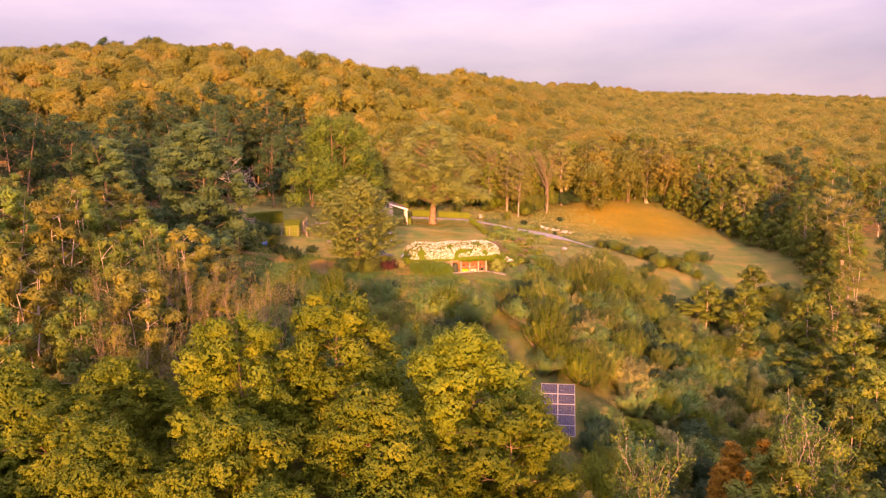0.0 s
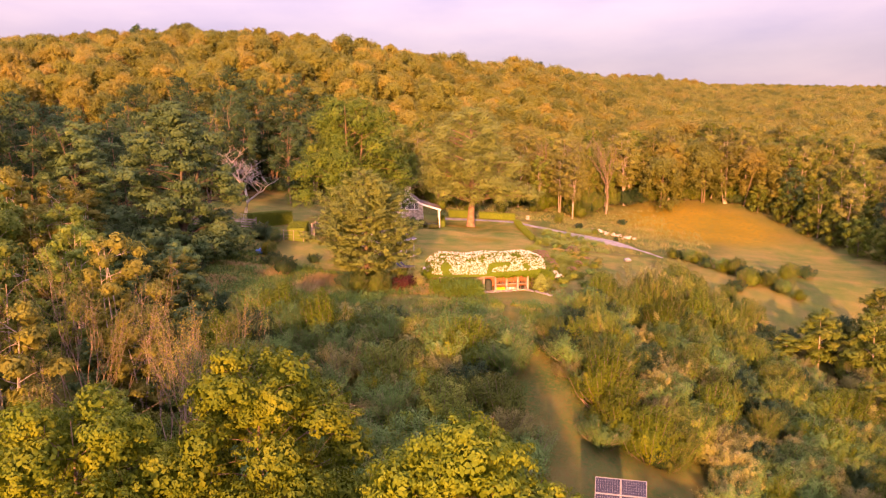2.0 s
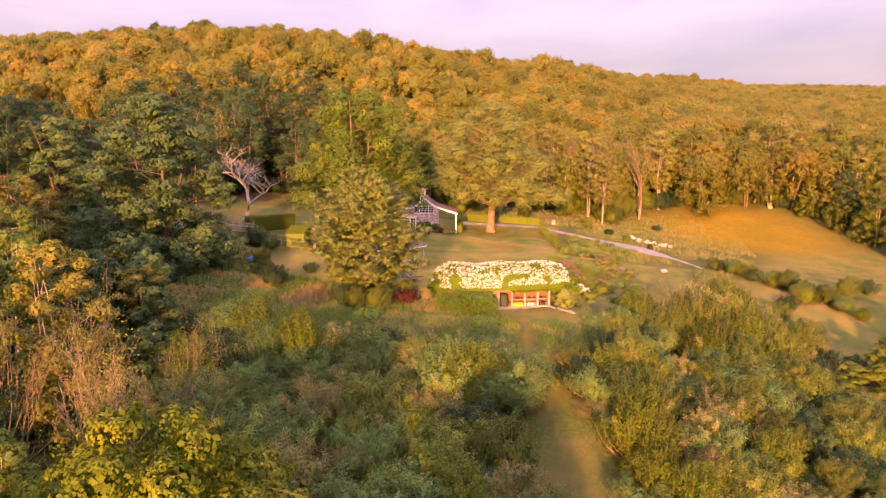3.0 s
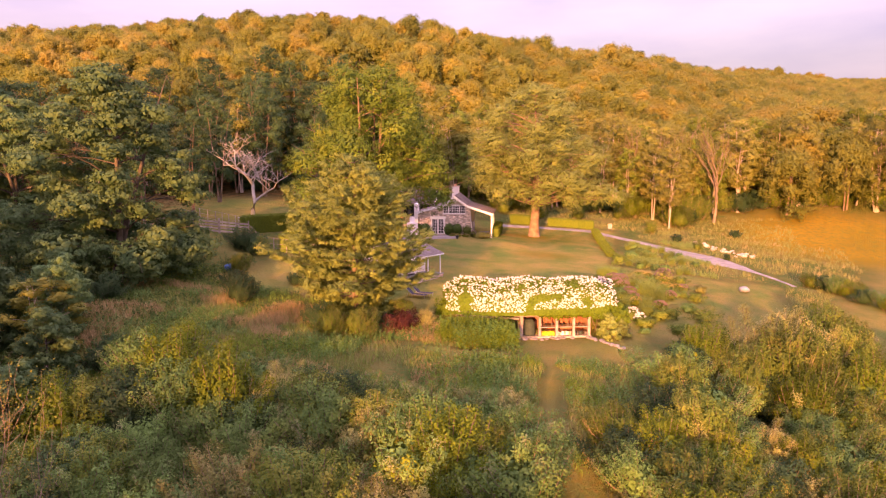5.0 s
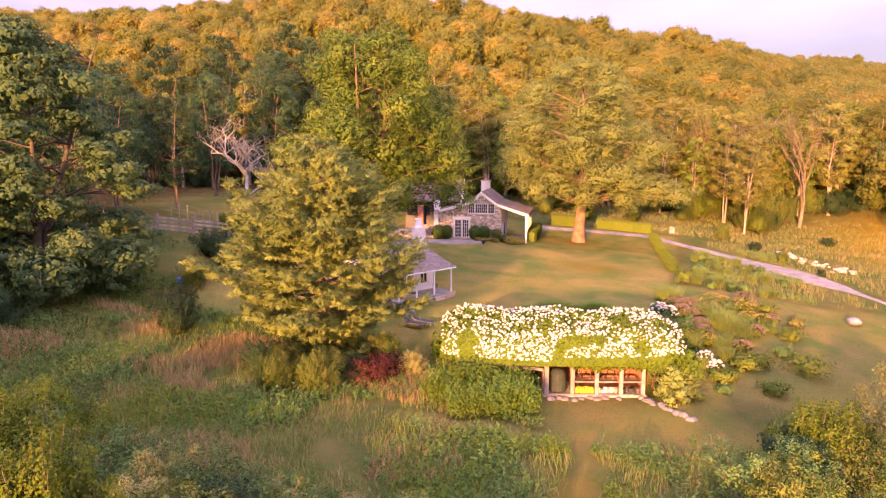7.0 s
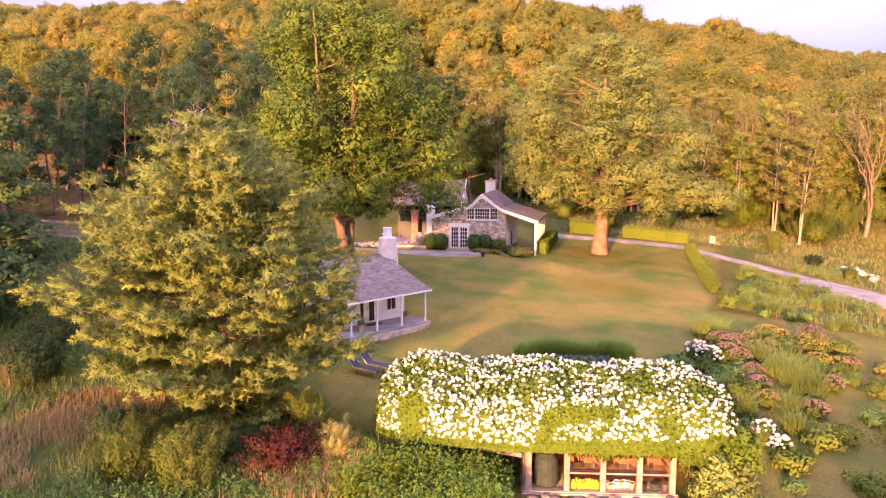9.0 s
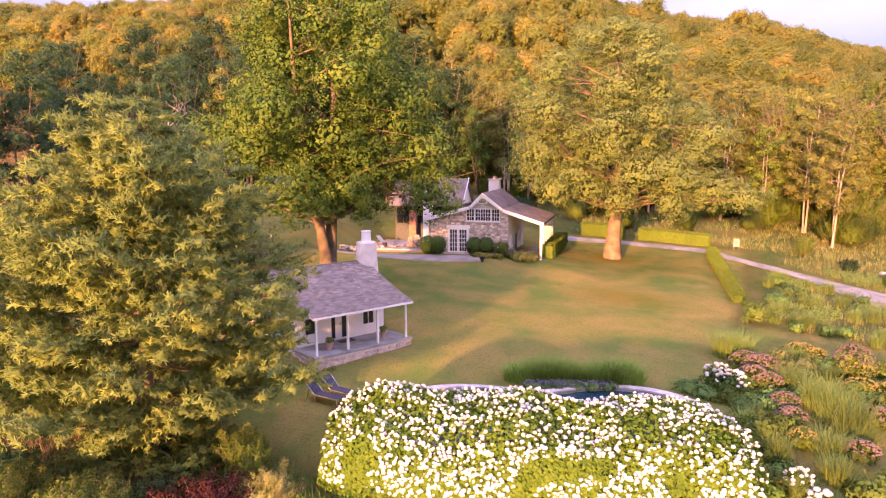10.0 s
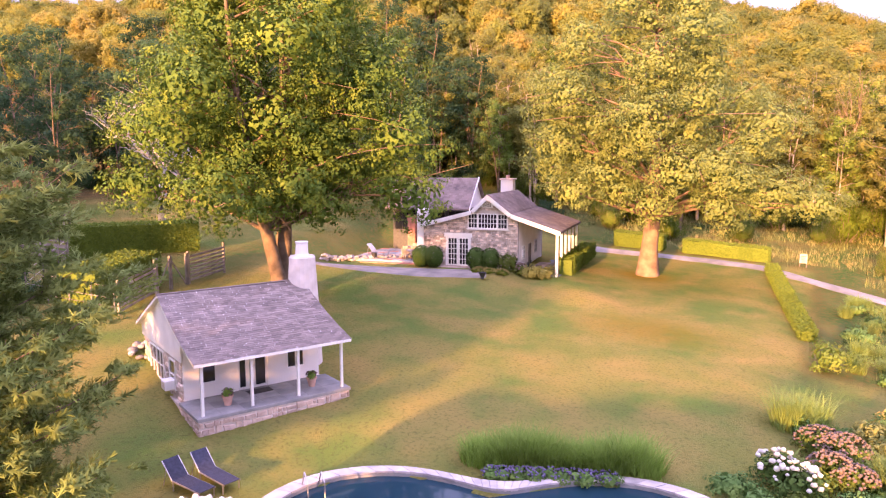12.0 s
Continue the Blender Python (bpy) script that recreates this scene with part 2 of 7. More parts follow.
TERRACOTTA = plain("terracotta", (0.46, 0.26, 0.19), (0.62, 0.40, 0.31), 0.85, 3, 40, 0.2)
PANEL_CELL = plain("solar_cell", (0.018, 0.02, 0.038), (0.03, 0.032, 0.058), 0.3, 2, 50, 0.02, gloss=0.25)
RUBBER = plain("dark_mat", (0.03, 0.03, 0.03), (0.06, 0.055, 0.05), 0.95, 6, 90, 0.4)
BRICK = plain("brick", (0.30, 0.12, 0.07), (0.44, 0.20, 0.12), 0.9, 3, 40, 0.4)
YELLOW_PAINT = plain("yellow_plastic", (0.62, 0.42, 0.03), (0.75, 0.54, 0.05), 0.5, 4, 40, 0.05)
GREEN_COVER = plain("dark_green_cover", (0.03, 0.045, 0.035), (0.05, 0.07, 0.055), 0.8, 4, 40, 0.3)
BLUE_TARP = plain("blue_tarpaulin", (0.03, 0.10, 0.30), (0.05, 0.16, 0.42), 0.6, 4, 40, 0.3)


def water_material():
    m, n, l, bs, out = material("pool_water")
    bs.inputs["Base Color"].default_value = (0.012, 0.035, 0.05, 1)
    bs.inputs["Roughness"].default_value = 0.03
    bs.inputs["IOR"].default_value = 1.33
    bp = n.new("ShaderNodeBump")
    bp.inputs["Strength"].default_value, bp.inputs["Distance"].default_value = 0.12, 0.02
    l.new(noise_fac(n, l, 1.6, 0.2, 0.8, 3), bp.inputs["Height"])
    l.new(bp.outputs["Normal"], bs.inputs["Normal"])
    return m


WATER = water_material()


def ground_material():
    """Earth, lawn, rough meadow and gravel, by the cover that grows there."""
    m, n, l, bs, out = material("ground_cover")
    at = n.new("ShaderNodeAttribute")
    at.attribute_name = "cover"
    sep = n.new("ShaderNodeSeparateColor")
    l.new(at.outputs["Color"], sep.inputs["Color"])
    soil = mix_color(n, l, noise_fac(n, l, 0.7, 0.35, 0.65), (0.085, 0.075, 0.025), (0.21, 0.125, 0.045))
    lawn = mix_color(n, l, noise_fac(n, l, 0.16, 0.40, 0.62), (0.17, 0.25, 0.055), (0.31, 0.295, 0.075))
    lawn = mix_color(n, l, noise_fac(n, l, 0.3, 0.44, 0.80), lawn, (0.46, 0.33, 0.105))
    lawn = mix_color(n, l, noise_fac(n, l, 7.0, 0.5, 0.85, 6), lawn, (0.12, 0.13, 0.04))
    rough = mix_color(n, l, noise_fac(n, l, 0.22, 0.38, 0.62), (0.085, 0.155, 0.035), (0.205, 0.205, 0.06))
    rough = mix_color(n, l, noise_fac(n, l, 3.0, 0.45, 0.75), rough, (0.22, 0.17, 0.05))
    dry = mix_color(n, l, noise_fac(n, l, 0.12, 0.36, 0.64), (0.27, 0.195, 0.018), (0.36, 0.235, 0.022))
    dry = mix_color(n, l, noise_fac(n, l, 1.4, 0.45, 0.75), dry, (0.19, 0.19, 0.03))
    c = mix_color(n, l, sep.outputs["Red"], soil, lawn)
    c = mix_color(n, l, sep.outputs["Green"], c, rough)
    c = mix_color(n, l, sep.outputs["Blue"], c, dry)
    l.new(c, bs.inputs["Base Color"])
    bs.inputs["Roughness"].default_value = 0.95
    bs.inputs["Specular IOR Level"].default_value = 0.0
    bs.inputs["Sheen Weight"].default_value, bs.inputs["Sheen Roughness"].default_value = 0.05, 0.45
    bs.inputs["Sheen Tint"].default_value = (0.95, 0.85, 0.55, 1)
    bp = n.new("ShaderNodeBump")
    bp.inputs["Strength"].default_value, bp.inputs["Distance"].default_value = 1.0, 0.18
    l.new(noise_fac(n, l, 22.0, 0.2, 0.8, 6), bp.inputs["Height"])
    l.new(bp.outputs["Normal"], bs.inputs["Normal"])
    return m


GROUND = ground_material()


# ---- building helpers ----
def mesh_of(name, verts, quads, mat, smooth=False, tint=None, shade=None):
    """A mesh from arrays of corners and four-sided faces."""
    verts = np.asarray(verts, np.float32).reshape(-1, 3)
    quads = np.asarray(quads, np.int32).reshape(-1, 4)
    me = bpy.data.meshes.new(name)
    me.vertices.add(len(verts))
    me.vertices.foreach_set("co", verts.ravel())
    me.loops.add(quads.size)
    me.loops.foreach_set("vertex_index", quads.ravel())
    me.polygons.add(len(quads))
    me.polygons.foreach_set("loop_start", np.arange(0, quads.size, 4, dtype=np.int32))
    me.polygons.foreach_set("use_smooth", np.full(len(quads), bool(smooth or shade is not None)))
    if tint is not None:
        me.attributes.new("tint", "FLOAT", "POINT").data.foreach_set("value", np.asarray(tint, np.float32))
    if shade is not None:
        me.attributes.new("custom_normal", "FLOAT_VECTOR", "POINT").data.foreach_set("vector", np.asarray(shade, np.float32).ravel())
    me.update(calc_edges=True)
    me.materials.append(mat)
    return me


class Soup:
    """Corners and four-sided faces of one mesh, gathered piece by piece."""

    def __init__(self):
        self.v, self.q, self.n, self.t, self.s = [], [], 0, [], []

    def add(self, v, q, tint=0.0, shade=None):
        v = np.asarray(v, float).reshape(-1, 3)
        self.s.append(shade)
        self.v.append(v)
        self.q.append(np.asarray(q, int).reshape(-1, 4) + self.n)
        self.t.append(np.broadcast_to(np.asarray(tint, float), (len(v),)))
        self.n += len(v)
        return self

    def tube(self, pts, radii, sides=6):
        pts = np.asarray(pts, float)
        k = len(pts)
        along = np.gradient(pts, axis=0)
        along /= np.linalg.norm(along, axis=1)[:, None] + 1e-9
        ref = np.where(np.abs(along[:, 2:3]) > 0.9, [[1.0, 0, 0]], [[0, 0, 1.0]])
        a = np.cross(along, ref)
        a /= np.linalg.norm(a, axis=1)[:, None] + 1e-9
        b = np.cross(along, a)
        th = np.arange(sides) * 2 * math.pi / sides
        ring = a[:, None] * np.cos(th)[None, :, None] + b[:, None] * np.sin(th)[None, :, None]
        v = (pts[:, None] + ring * np.asarray(radii, float)[:, None, None]).reshape(-1, 3)
        q = [(i * sides + j, i * sides + (j + 1) % sides, (i + 1) * sides + (j + 1) % sides, (i + 1) * sides + j) for i in range(k - 1) for j in range(sides)]
        return self.add(v, q)

    def box(self, x0, x1, y0, y1, z0, z1, turn=None):
        v = np.array([(x, y, z) for z in (z0, z1) for x, y in ((x0, y0), (x1, y0), (x1, y1), (x0, y1))], float)
        if turn is not None:
            v = np.array([turn @ Vector(p) for p in v])
        return self.add(v, [(3, 2, 1, 0), (4, 5, 6, 7), (0, 1, 5, 4), (1, 2, 6, 5), (2, 3, 7, 6), (3, 0, 4, 7)])

    def leaves(self, rng, pts, nrm, size, aspect=0.62, jitter=0.55, tint=0.0, shade=None):
        """A folded leaf at each point, facing roughly along nrm, with the soft shading of its leafy mass."""
        n = len(pts)
        size = np.broadcast_to(np.asarray(size, float), (n,)) * rng.uniform(0.7, 1.3, n)
        nn = nrm + jitter * rng.normal(size=(n, 3))
        nn /= np.linalg.norm(nn, axis=1)[:, None] + 1e-9
        if shade is not None:
            nn *= np.where((nn * shade).sum(1) < 0, -1.0, 1.0)[:, None]
            shade = shade + 0.34 * nn
            shade = np.repeat(shade / (np.linalg.norm(shade, axis=1)[:, None] + 1e-9), 4, 0)
        t = np.cross(nn, rng.normal(size=(n, 3)))
        t /= np.linalg.norm(t, axis=1)[:, None] + 1e-9
        b = np.cross(nn, t)
        s = size[:, None]
        fold = nn * s * 0.13
        v = np.stack([pts - t * s * 0.5, pts - b * s * aspect * 0.5 + fold, pts + t * s * 0.5, pts + b * s * aspect * 0.5 + fold], axis=1)
        tt = np.repeat(np.broadcast_to(np.asarray(tint, float), (n,)), 4)
        return self.add(v, np.arange(4 * n), tt, shade)

    def needles(self, rng, base, way, length, width, shade):
        """A slim blade from each base along way."""
        n = len(base)
        side = np.cross(way, rng.normal(size=(n, 3)))
        side *= width * 0.5 / (np.linalg.norm(side, axis=1)[:, None] + 1e-9)
        side *= np.where((np.cross(side, way) * shade).sum(1) < 0, -1.0, 1.0)[:, None]
        tip = base + way * (length * rng.uniform(0.75, 1.2, n))[:, None]
        v = np.stack([base - side, base + side, tip + side * 0.6, tip - side * 0.6], 1)
        return self.add(v, np.arange(4 * n), 0.0, np.repeat(shade / (np.linalg.norm(shade, axis=1)[:, None] + 1e-9), 4, 0))

    def blades(self, rng, pts, height, width, lean=0.35):
        """A tapering blade from each point, bent over by lean."""
        n = len(pts)
        h = height * rng.uniform(0.6, 1.2, n)[:, None]
        a = rng.uniform(0, 2 * math.pi, n)
        side = np.stack([np.cos(a), np.sin(a), 0 * a], 1)
        off = np.stack([-np.sin(a), np.cos(a), 0 * a], 1) * lean * h * rng.uniform(0.2, 1.0, n)[:, None]
        up = np.array([[0, 0, 1.0]])
        w = width * 0.5
        v = np.stack([pts - side * w, pts + side * w, pts + side * w * 0.7 + up * h * 0.6 + off * 0.4, pts - side * w * 0.7 + up * h * 0.6 + off * 0.4,
                      pts + side * w * 0.1 + up * h + off, pts - side * w * 0.1 + up * h + off], axis=1)
        base = np.arange(n)[:, None] * 6
        return self.add(v, np.concatenate([base + [0, 1, 2, 3], base + [3, 2, 4, 5]]))

    def blobs(self, rng, pts, size, flat=0.75):
        """A small rounded lump at each point."""
        n = len(pts)
        cube, face = [], []
        for axis in range(3):
            for sign in (-1, 1):
                o = len(cube)
                for i in (-1, 0, 1):
                    for j in (-1, 0, 1):
                        p = np.zeros(3)
                        p[axis], p[(axis + 1) % 3], p[(axis + 2) % 3] = sign, i * sign, j
                        cube.append(0.62 * p / np.linalg.norm(p))
                face += [(o + i * 3 + j, o + i * 3 + 3 + j, o + i * 3 + 4 + j, o + i * 3 + 1 + j) for i in (0, 1) for j in (0, 1)]
        cube, face = np.array(cube), np.array(face)
        s = size * rng.uniform(0.6, 1.25, n)
        v = cube[None] * s[:, None, None] * (1 + 0.14 * np.sin(9 * cube[None, :, :1] + rng.uniform(0, 6, (n, 1, 1))))
        a = rng.uniform(0, 6.28, n)
        c, d = np.cos(a)[:, None], np.sin(a)[:, None]
        v = np.stack([v[..., 0] * c - v[..., 1] * d, v[..., 0] * d + v[..., 1] * c, v[..., 2] * flat], -1)
        tilt = rng.uniform(-1.2, 1.2, n)[:, None]
        v = np.stack([v[..., 0], v[..., 1] * np.cos(tilt) - v[..., 2] * np.sin(tilt), v[..., 1] * np.sin(tilt) + v[..., 2] * np.cos(tilt)], -1)
        sh = v / (np.linalg.norm(v, axis=2)[..., None] + 1e-9)
        return self.add(v + pts[:, None], (np.arange(n)[:, None, None] * len(cube) + face[None]).reshape(-1, 4), 0.0, sh.reshape(-1, 3))

    def mesh(self, name, mat, smooth=False, tint=False):
        return mesh_of(name, np.concatenate(self.v), np.concatenate(self.q), mat, smooth, np.concatenate(self.t) if tint else None, None if any(s is None for s in self.s) else np.concatenate(self.s))


def part(name, shape, mat, parent, label="", smooth=False, m=None):
    """Links a soup, bmesh or mesh as one mesh object under a thing or a part."""
    if isinstance(shape, Soup):
        me = shape.mesh(name, mat, smooth)
    elif isinstance(shape, bmesh.types.BMesh):
        me = bpy.data.meshes.new(name)
        shape.to_mesh(me)
        shape.free()
        me.materials.append(mat)
    else:
        me = shape
    ob = new(name, me)
    if m is not None:
        ob.matrix_basis = m
    ob.parent = parent
    if label:
        ob["label"] = label
    return ob


def thing(name, label, category, m, group="", kind=""):
    ob = new(name)
    ob.empty_display_size = 0.3
    ob.matrix_basis = m
    return tagged(ob, label, category, group, kind)


def solid(name, shape, mat, label, category, m=None, group="", kind="", smooth=False):
    """A top-level thing of one mesh."""
    ob = part(name, shape, mat, None, smooth=smooth, m=m)
    return tagged(ob, label, category, group, kind)


def block(x0, x1, y0, y1, z0, z1, bevel=0.015):
    """A box with softened edges."""
    bm = bmesh.new()
    bmesh.ops.create_cube(bm, size=1)
    for v in bm.verts:
        v.co = Vector(((x0 + x1) / 2 + v.co.x * (x1 - x0), (y0 + y1) / 2 + v.co.y * (y1 - y0), (z0 + z1) / 2 + v.co.z * (z1 - z0)))
    if bevel:
        bmesh.ops.bevel(bm, geom=bm.edges[:], offset=min(bevel, 0.3 * min(x1 - x0, y1 - y0, z1 - z0)), segments=1, affect="EDGES")
    return bm


def prism(points, depth, axis="y", start=0.0):
    """A polygon drawn out: axis y takes points as (x, z), x as (y, z), z as (x, y)."""
    place = {"y": lambda p, d: (p[0], d, p[1]), "x": lambda p, d: (d, p[0], p[1]), "z": lambda p, d: (p[0], p[1], d)}[axis]
    bm = bmesh.new()
    a = [bm.verts.new(place(p, start)) for p in points]
    b = [bm.verts.new(place(p, start + depth)) for p in points]
    bm.faces.new(a)
    bm.faces.new(b[::-1])
    for i in range(len(points)):
        j = (i + 1) % len(points)
        bm.faces.new((a[j], a[i], b[i], b[j]))
    bmesh.ops.recalc_face_normals(bm, faces=bm.faces[:])
    return bm


def lathe(profile, sides=16):
    """A turned shape from (radius, height) pairs, closed at both ends."""
    bm = bmesh.new()
    rings = [[bm.verts.new((r * math.cos(6.28318 * k / sides), r * math.sin(6.28318 * k / sides), z)) for k in range(sides)] for r, z in profile]
    for p, q in zip(rings, rings[1:]):
        for k in range(sides):
            bm.faces.new((p[k], p[(k + 1) % sides], q[(k + 1) % sides], q[k]))
    bm.faces.new(rings[0][::-1])
    bm.faces.new(rings[-1])
    return bm


# ---- the lie of the land ----
def lerp_table(v, table):
    """Smooth interpolation through (place, height) pairs."""
    if v <= table[0][0]:
        return table[0][1]
    for (a, p), (b, q) in zip(table, table[1:]):
        if v <= b:
            u = (v - a) / (b - a)
            return p + (q - p) * u
    return table[-1][1]


def smooth(a, b, v):
    u = min(1.0, max(0.0, (v - a) / (b - a)))
    return u * u * (3 - 2 * u)


PROFILE = [(-200, -18), (0, -15), (40, -13.5), (62, -11), (74, -9), (86, -4.8), (97, -1.0), (106, -0.1), (116, 0.1), (124, 0.8),
           (132, 1.6), (150, 2.3), (170, 2.6), (185, 3.6), (200, 5.0), (3000, 6.0)]
# the ridge: bearing, distance of the crest, height of the ground there
CREST = [(-60, 360, 40), (-45, 350, 45), (-35, 345, 46), (-25.5, 337, 51), (-20, 310, 46.5), (-13, 285, 40.5), (-7, 330, 43), (0, 440, 53), (2, 520, 60.5), (5, 640, 72), (8, 750, 81), (12, 900, 86), (20, 900, 77), (28, 900, 67), (50, 900, 48)]
CREST_FAR, CREST_TOP = [(a, d) for a, d, z in CREST], [(a, z) for a, d, z in CREST]


def base_z(x, y):
    """The slope, terrace and meadow below the hill."""
    z = 0.25 * sum(lerp_table(y + k, PROFILE) for k in (-6, -2, 2, 6))
    z += 0.05 * min(60.0, max(0.0, -x)) + 0.07 * min(45.0, max(0.0, -x - 15)) - 0.11 * min(60.0, max(0.0, x)) * (1 - 0.5 * smooth(170, 230, y))
    z -= 12 * math.tanh(0.028 * max(0.0, x - 12)) * (1 - smooth(95, 150, y))
    return z + 8.5 * math.exp(-((x - 52) / 38) ** 2 - ((y - 232) / 34) ** 2)


def ridge_at(x, y):
    """How far a place lies past the hill's foot, and the way from the foot to the crest on its bearing."""
    az = math.degrees(math.atan2(x - 4, max(60.0, y)))
    far, top = lerp_table(az, CREST_FAR), lerp_table(az, CREST_TOP)
    d = y - 203 - 0.35 * max(0.0, x) + 0.45 * max(0.0, -x - 55)
    run = math.hypot(x - 4, y)
    return (d if d > 300 else 8 * math.log1p(math.exp(d / 8))), max(40.0, far - run + d), top, run - far


def ground_z(x, y):
    z = base_z(x, y)
    d, way, top, past = ridge_at(x, y)
    u = d / way
    rise = 1 - (1 - u) ** (1.7 - 0.65 * smooth(100, 450, way)) if u < 1 else max(0.2, 1 - 0.12 * (u - 1))
    far = max(0.0, math.hypot(x, y) - 1000)
    return z + (top - 7) * rise - 0.05 * far


POOL_A, POOL_B, POOL_Z = Vector((-6.85, 124.0)), Vector((0.6, 127.2)), 1.36


def pool_edge(k, grow=0.0):
    """A point of the kidney-shaped pool's rim, k from 0 to 1."""
    mid = (POOL_A + POOL_B) / 2
    a = 2 * math.pi * k
    way = Vector((math.cos(a), math.sin(a)))
    r = 0.5
    while r < 12:
        p = mid + way * r
        if 1 / max(0.1, (p - POOL_A).length) ** 2 + 1 / max(0.1, (p - POOL_B).length) ** 2 < 0.085:
            break
        r += 0.05
    return mid + way * (r + grow)


def in_pool(x, y, grow=0.0):
    p = Vector((x, y))
    a, b = max(0.1, (p - POOL_A).length - grow), max(0.1, (p - POOL_B).length - grow)
    return 1 / a ** 2 + 1 / b ** 2 > 0.085


def shed_local(x, y):
    """A place in the shed's own directions: along its front, and behind it."""
    return 0.9426 * (x + 1.6) + 0.3338 * (y - 115.4), -0.3338 * (x + 1.6) + 0.9426 * (y - 115.4)


def apron(x, y):
    """The mown ground before the shed, and the strip that bends round the tall weeds."""
    lx, ly = shed_local(x, y)
    lx, ly = lx + 1.5 * noise.noise(Vector((x * 0.35, y * 0.35, 1))), ly + 1.3 * noise.noise(Vector((x * 0.4, y * 0.4, 9)))
    a = smooth(-1.6, -0.6, lx) * (1 - smooth(11.0, 14.0, lx)) * smooth(-8.5, -6.5, ly) * (1 - smooth(0.3, 0.8, ly))
    b = smooth(-10.5, -9.0, lx) * (1 - smooth(-1.0, 0.0, lx)) * smooth(-8.6, -7.6, ly + 0.25 * lx) * (1 - smooth(-6.4, -5.4, ly + 0.25 * lx))
    return max(a, b)


def land(x, y):
    """The ground's height, with the level terraces of pool, shed and house."""
    z = ground_z(x, y)
    lx, ly = shed_local(x, y)
    k = smooth(-2.5, -0.6, lx) * (1 - smooth(8.0, 11.0, lx)) * smooth(-7.0, -4.0, ly) * (1 - smooth(3.2, 3.6, ly))
    z = z * (1 - k) + min(z, -0.36) * k
    d = min((Vector((x, y)) - POOL_A).length - 3.6, (Vector((x, y)) - POOL_B).length - 3.4, abs(Vector((x - (-2.8), y - 126.0)).length) - 2.5)
    k = 1 - smooth(0.0, 5.0, d)
    z = z * (1 - k) + (POOL_Z - 0.1) * k
    hx, hy = 0.985 * (x + 22) + 0.174 * (y - 158.2), -0.174 * (x + 22) + 0.985 * (y - 158.2)
    k = 1 - smooth(0.0, 6.0, max(-11 - hx, hx - 8.8, -2.0 - hy, hy - 12))
    return z * (1 - k) + (4.08 - 0.5 * smooth(4.6, 6.2, hx)) * k


def near_line(x, y, line):
    """Distance from a point to a polyline."""
    best = 1e9
    for (ax, ay), (bx, by) in zip(line, line[1:]):
        u = max(0.0, min(1.0, ((x - ax) * (bx - ax) + (y - ay) * (by - ay)) / ((bx - ax) ** 2 + (by - ay) ** 2)))
        best = min(best, math.hypot(x - ax - u * (bx - ax), y - ay - u * (by - ay)))
    return best


MOWN = [(2.0, 110), (2.6, 104), (3.8, 97.4), (6.0, 89.4), (7.6, 84), (9.0, 79), (11.0, 73)]
DRIVE = [(-16.5, 176.2), (-8, 176.4), (-0.5, 176.0), (3.9, 173.8), (9.5, 170.8), (14.5, 166.7), (20.0, 162.0), (24.5, 156.5), (27.5, 150.5)]


def cover(x, y):
    """How much lawn, rough grass and dry meadow grows at a place."""
    w = 1.6 * (noise.noise(Vector((x * 0.13, y * 0.13, 3))))
    lawn = smooth(-36, -31, x + w) * (1 - smooth(3.2, 5.0, x + w - 0.05 * max(0, 165 - y))) * smooth(116, 119, y + w) * (1 - smooth(177, 180, y))
    lawn = max(lawn, 0.7 * (1 - smooth(0.05, 0.65, near_line(x, y, MOWN) + 0.3 * w)))
    lawn = max(lawn, smooth(3, 6, x + w) * (1 - smooth(24, 27, x + w)) * smooth(118, 121, y + w) * (1 - smooth(147, 150, y + w)) * 0.9)
    lawn = max(lawn, smooth(-75, -60, x) * (1 - smooth(-40, -36, x)) * smooth(140, 146, y) * (1 - smooth(165, 175, y)) * 0.8)
    lawn = max(lawn, 0.85 * smooth(28, 38, x + w - 0.4 * (y - 150)) * (1 - smooth(100, 110, x)) * smooth(112, 124, y) * (1 - smooth(178, 192, y)))
    lawn = max(lawn, 0.85 * apron(x, y))
    rough = smooth(56, 60, y + w) * (1 - smooth(196, 203, y - 0.3 * max(0, x))) * smooth(-60, -52, x) * (1 - smooth(88, 95, x)) * (1 - lawn)
    dry = math.exp(-((x - 41) / 20) ** 2 - ((y - 188) / 15) ** 2)
    dry = max(dry, 0.45 * math.exp(-((x - 2.4) / 2.0) ** 2 - ((y - 103) / 4) ** 2))
    dry = max(dry, 0.30 * apron(x, y), 0.5 * math.exp(-((x + 4) / 6.5) ** 2 - ((y - 150) / 4.5) ** 2), 0.6 * math.exp(-((x + 8.5) / 3.2) ** 2 - ((y - 166.8) / 2.6) ** 2))
    return lawn, rough, smooth(0.15, 0.75, dry) * (1 - smooth(203, 212, y - 0.25 * max(0, x)))


def steps(lo, a, b, hi, fine, grow=1.16):
    """Places from lo to hi, close together between a and b."""
    mid = list(np.arange(a, b, fine))
    up, down, s = [b], [a], fine
    while up[-1] < hi or down[-1] > lo:
        s *= grow
        up.append(up[-1] + s)
        down.append(down[-1] - s)
    return [v for v in down[:0:-1] if v >= lo - 400] + mid + [v for v in up if v <= hi + 400]


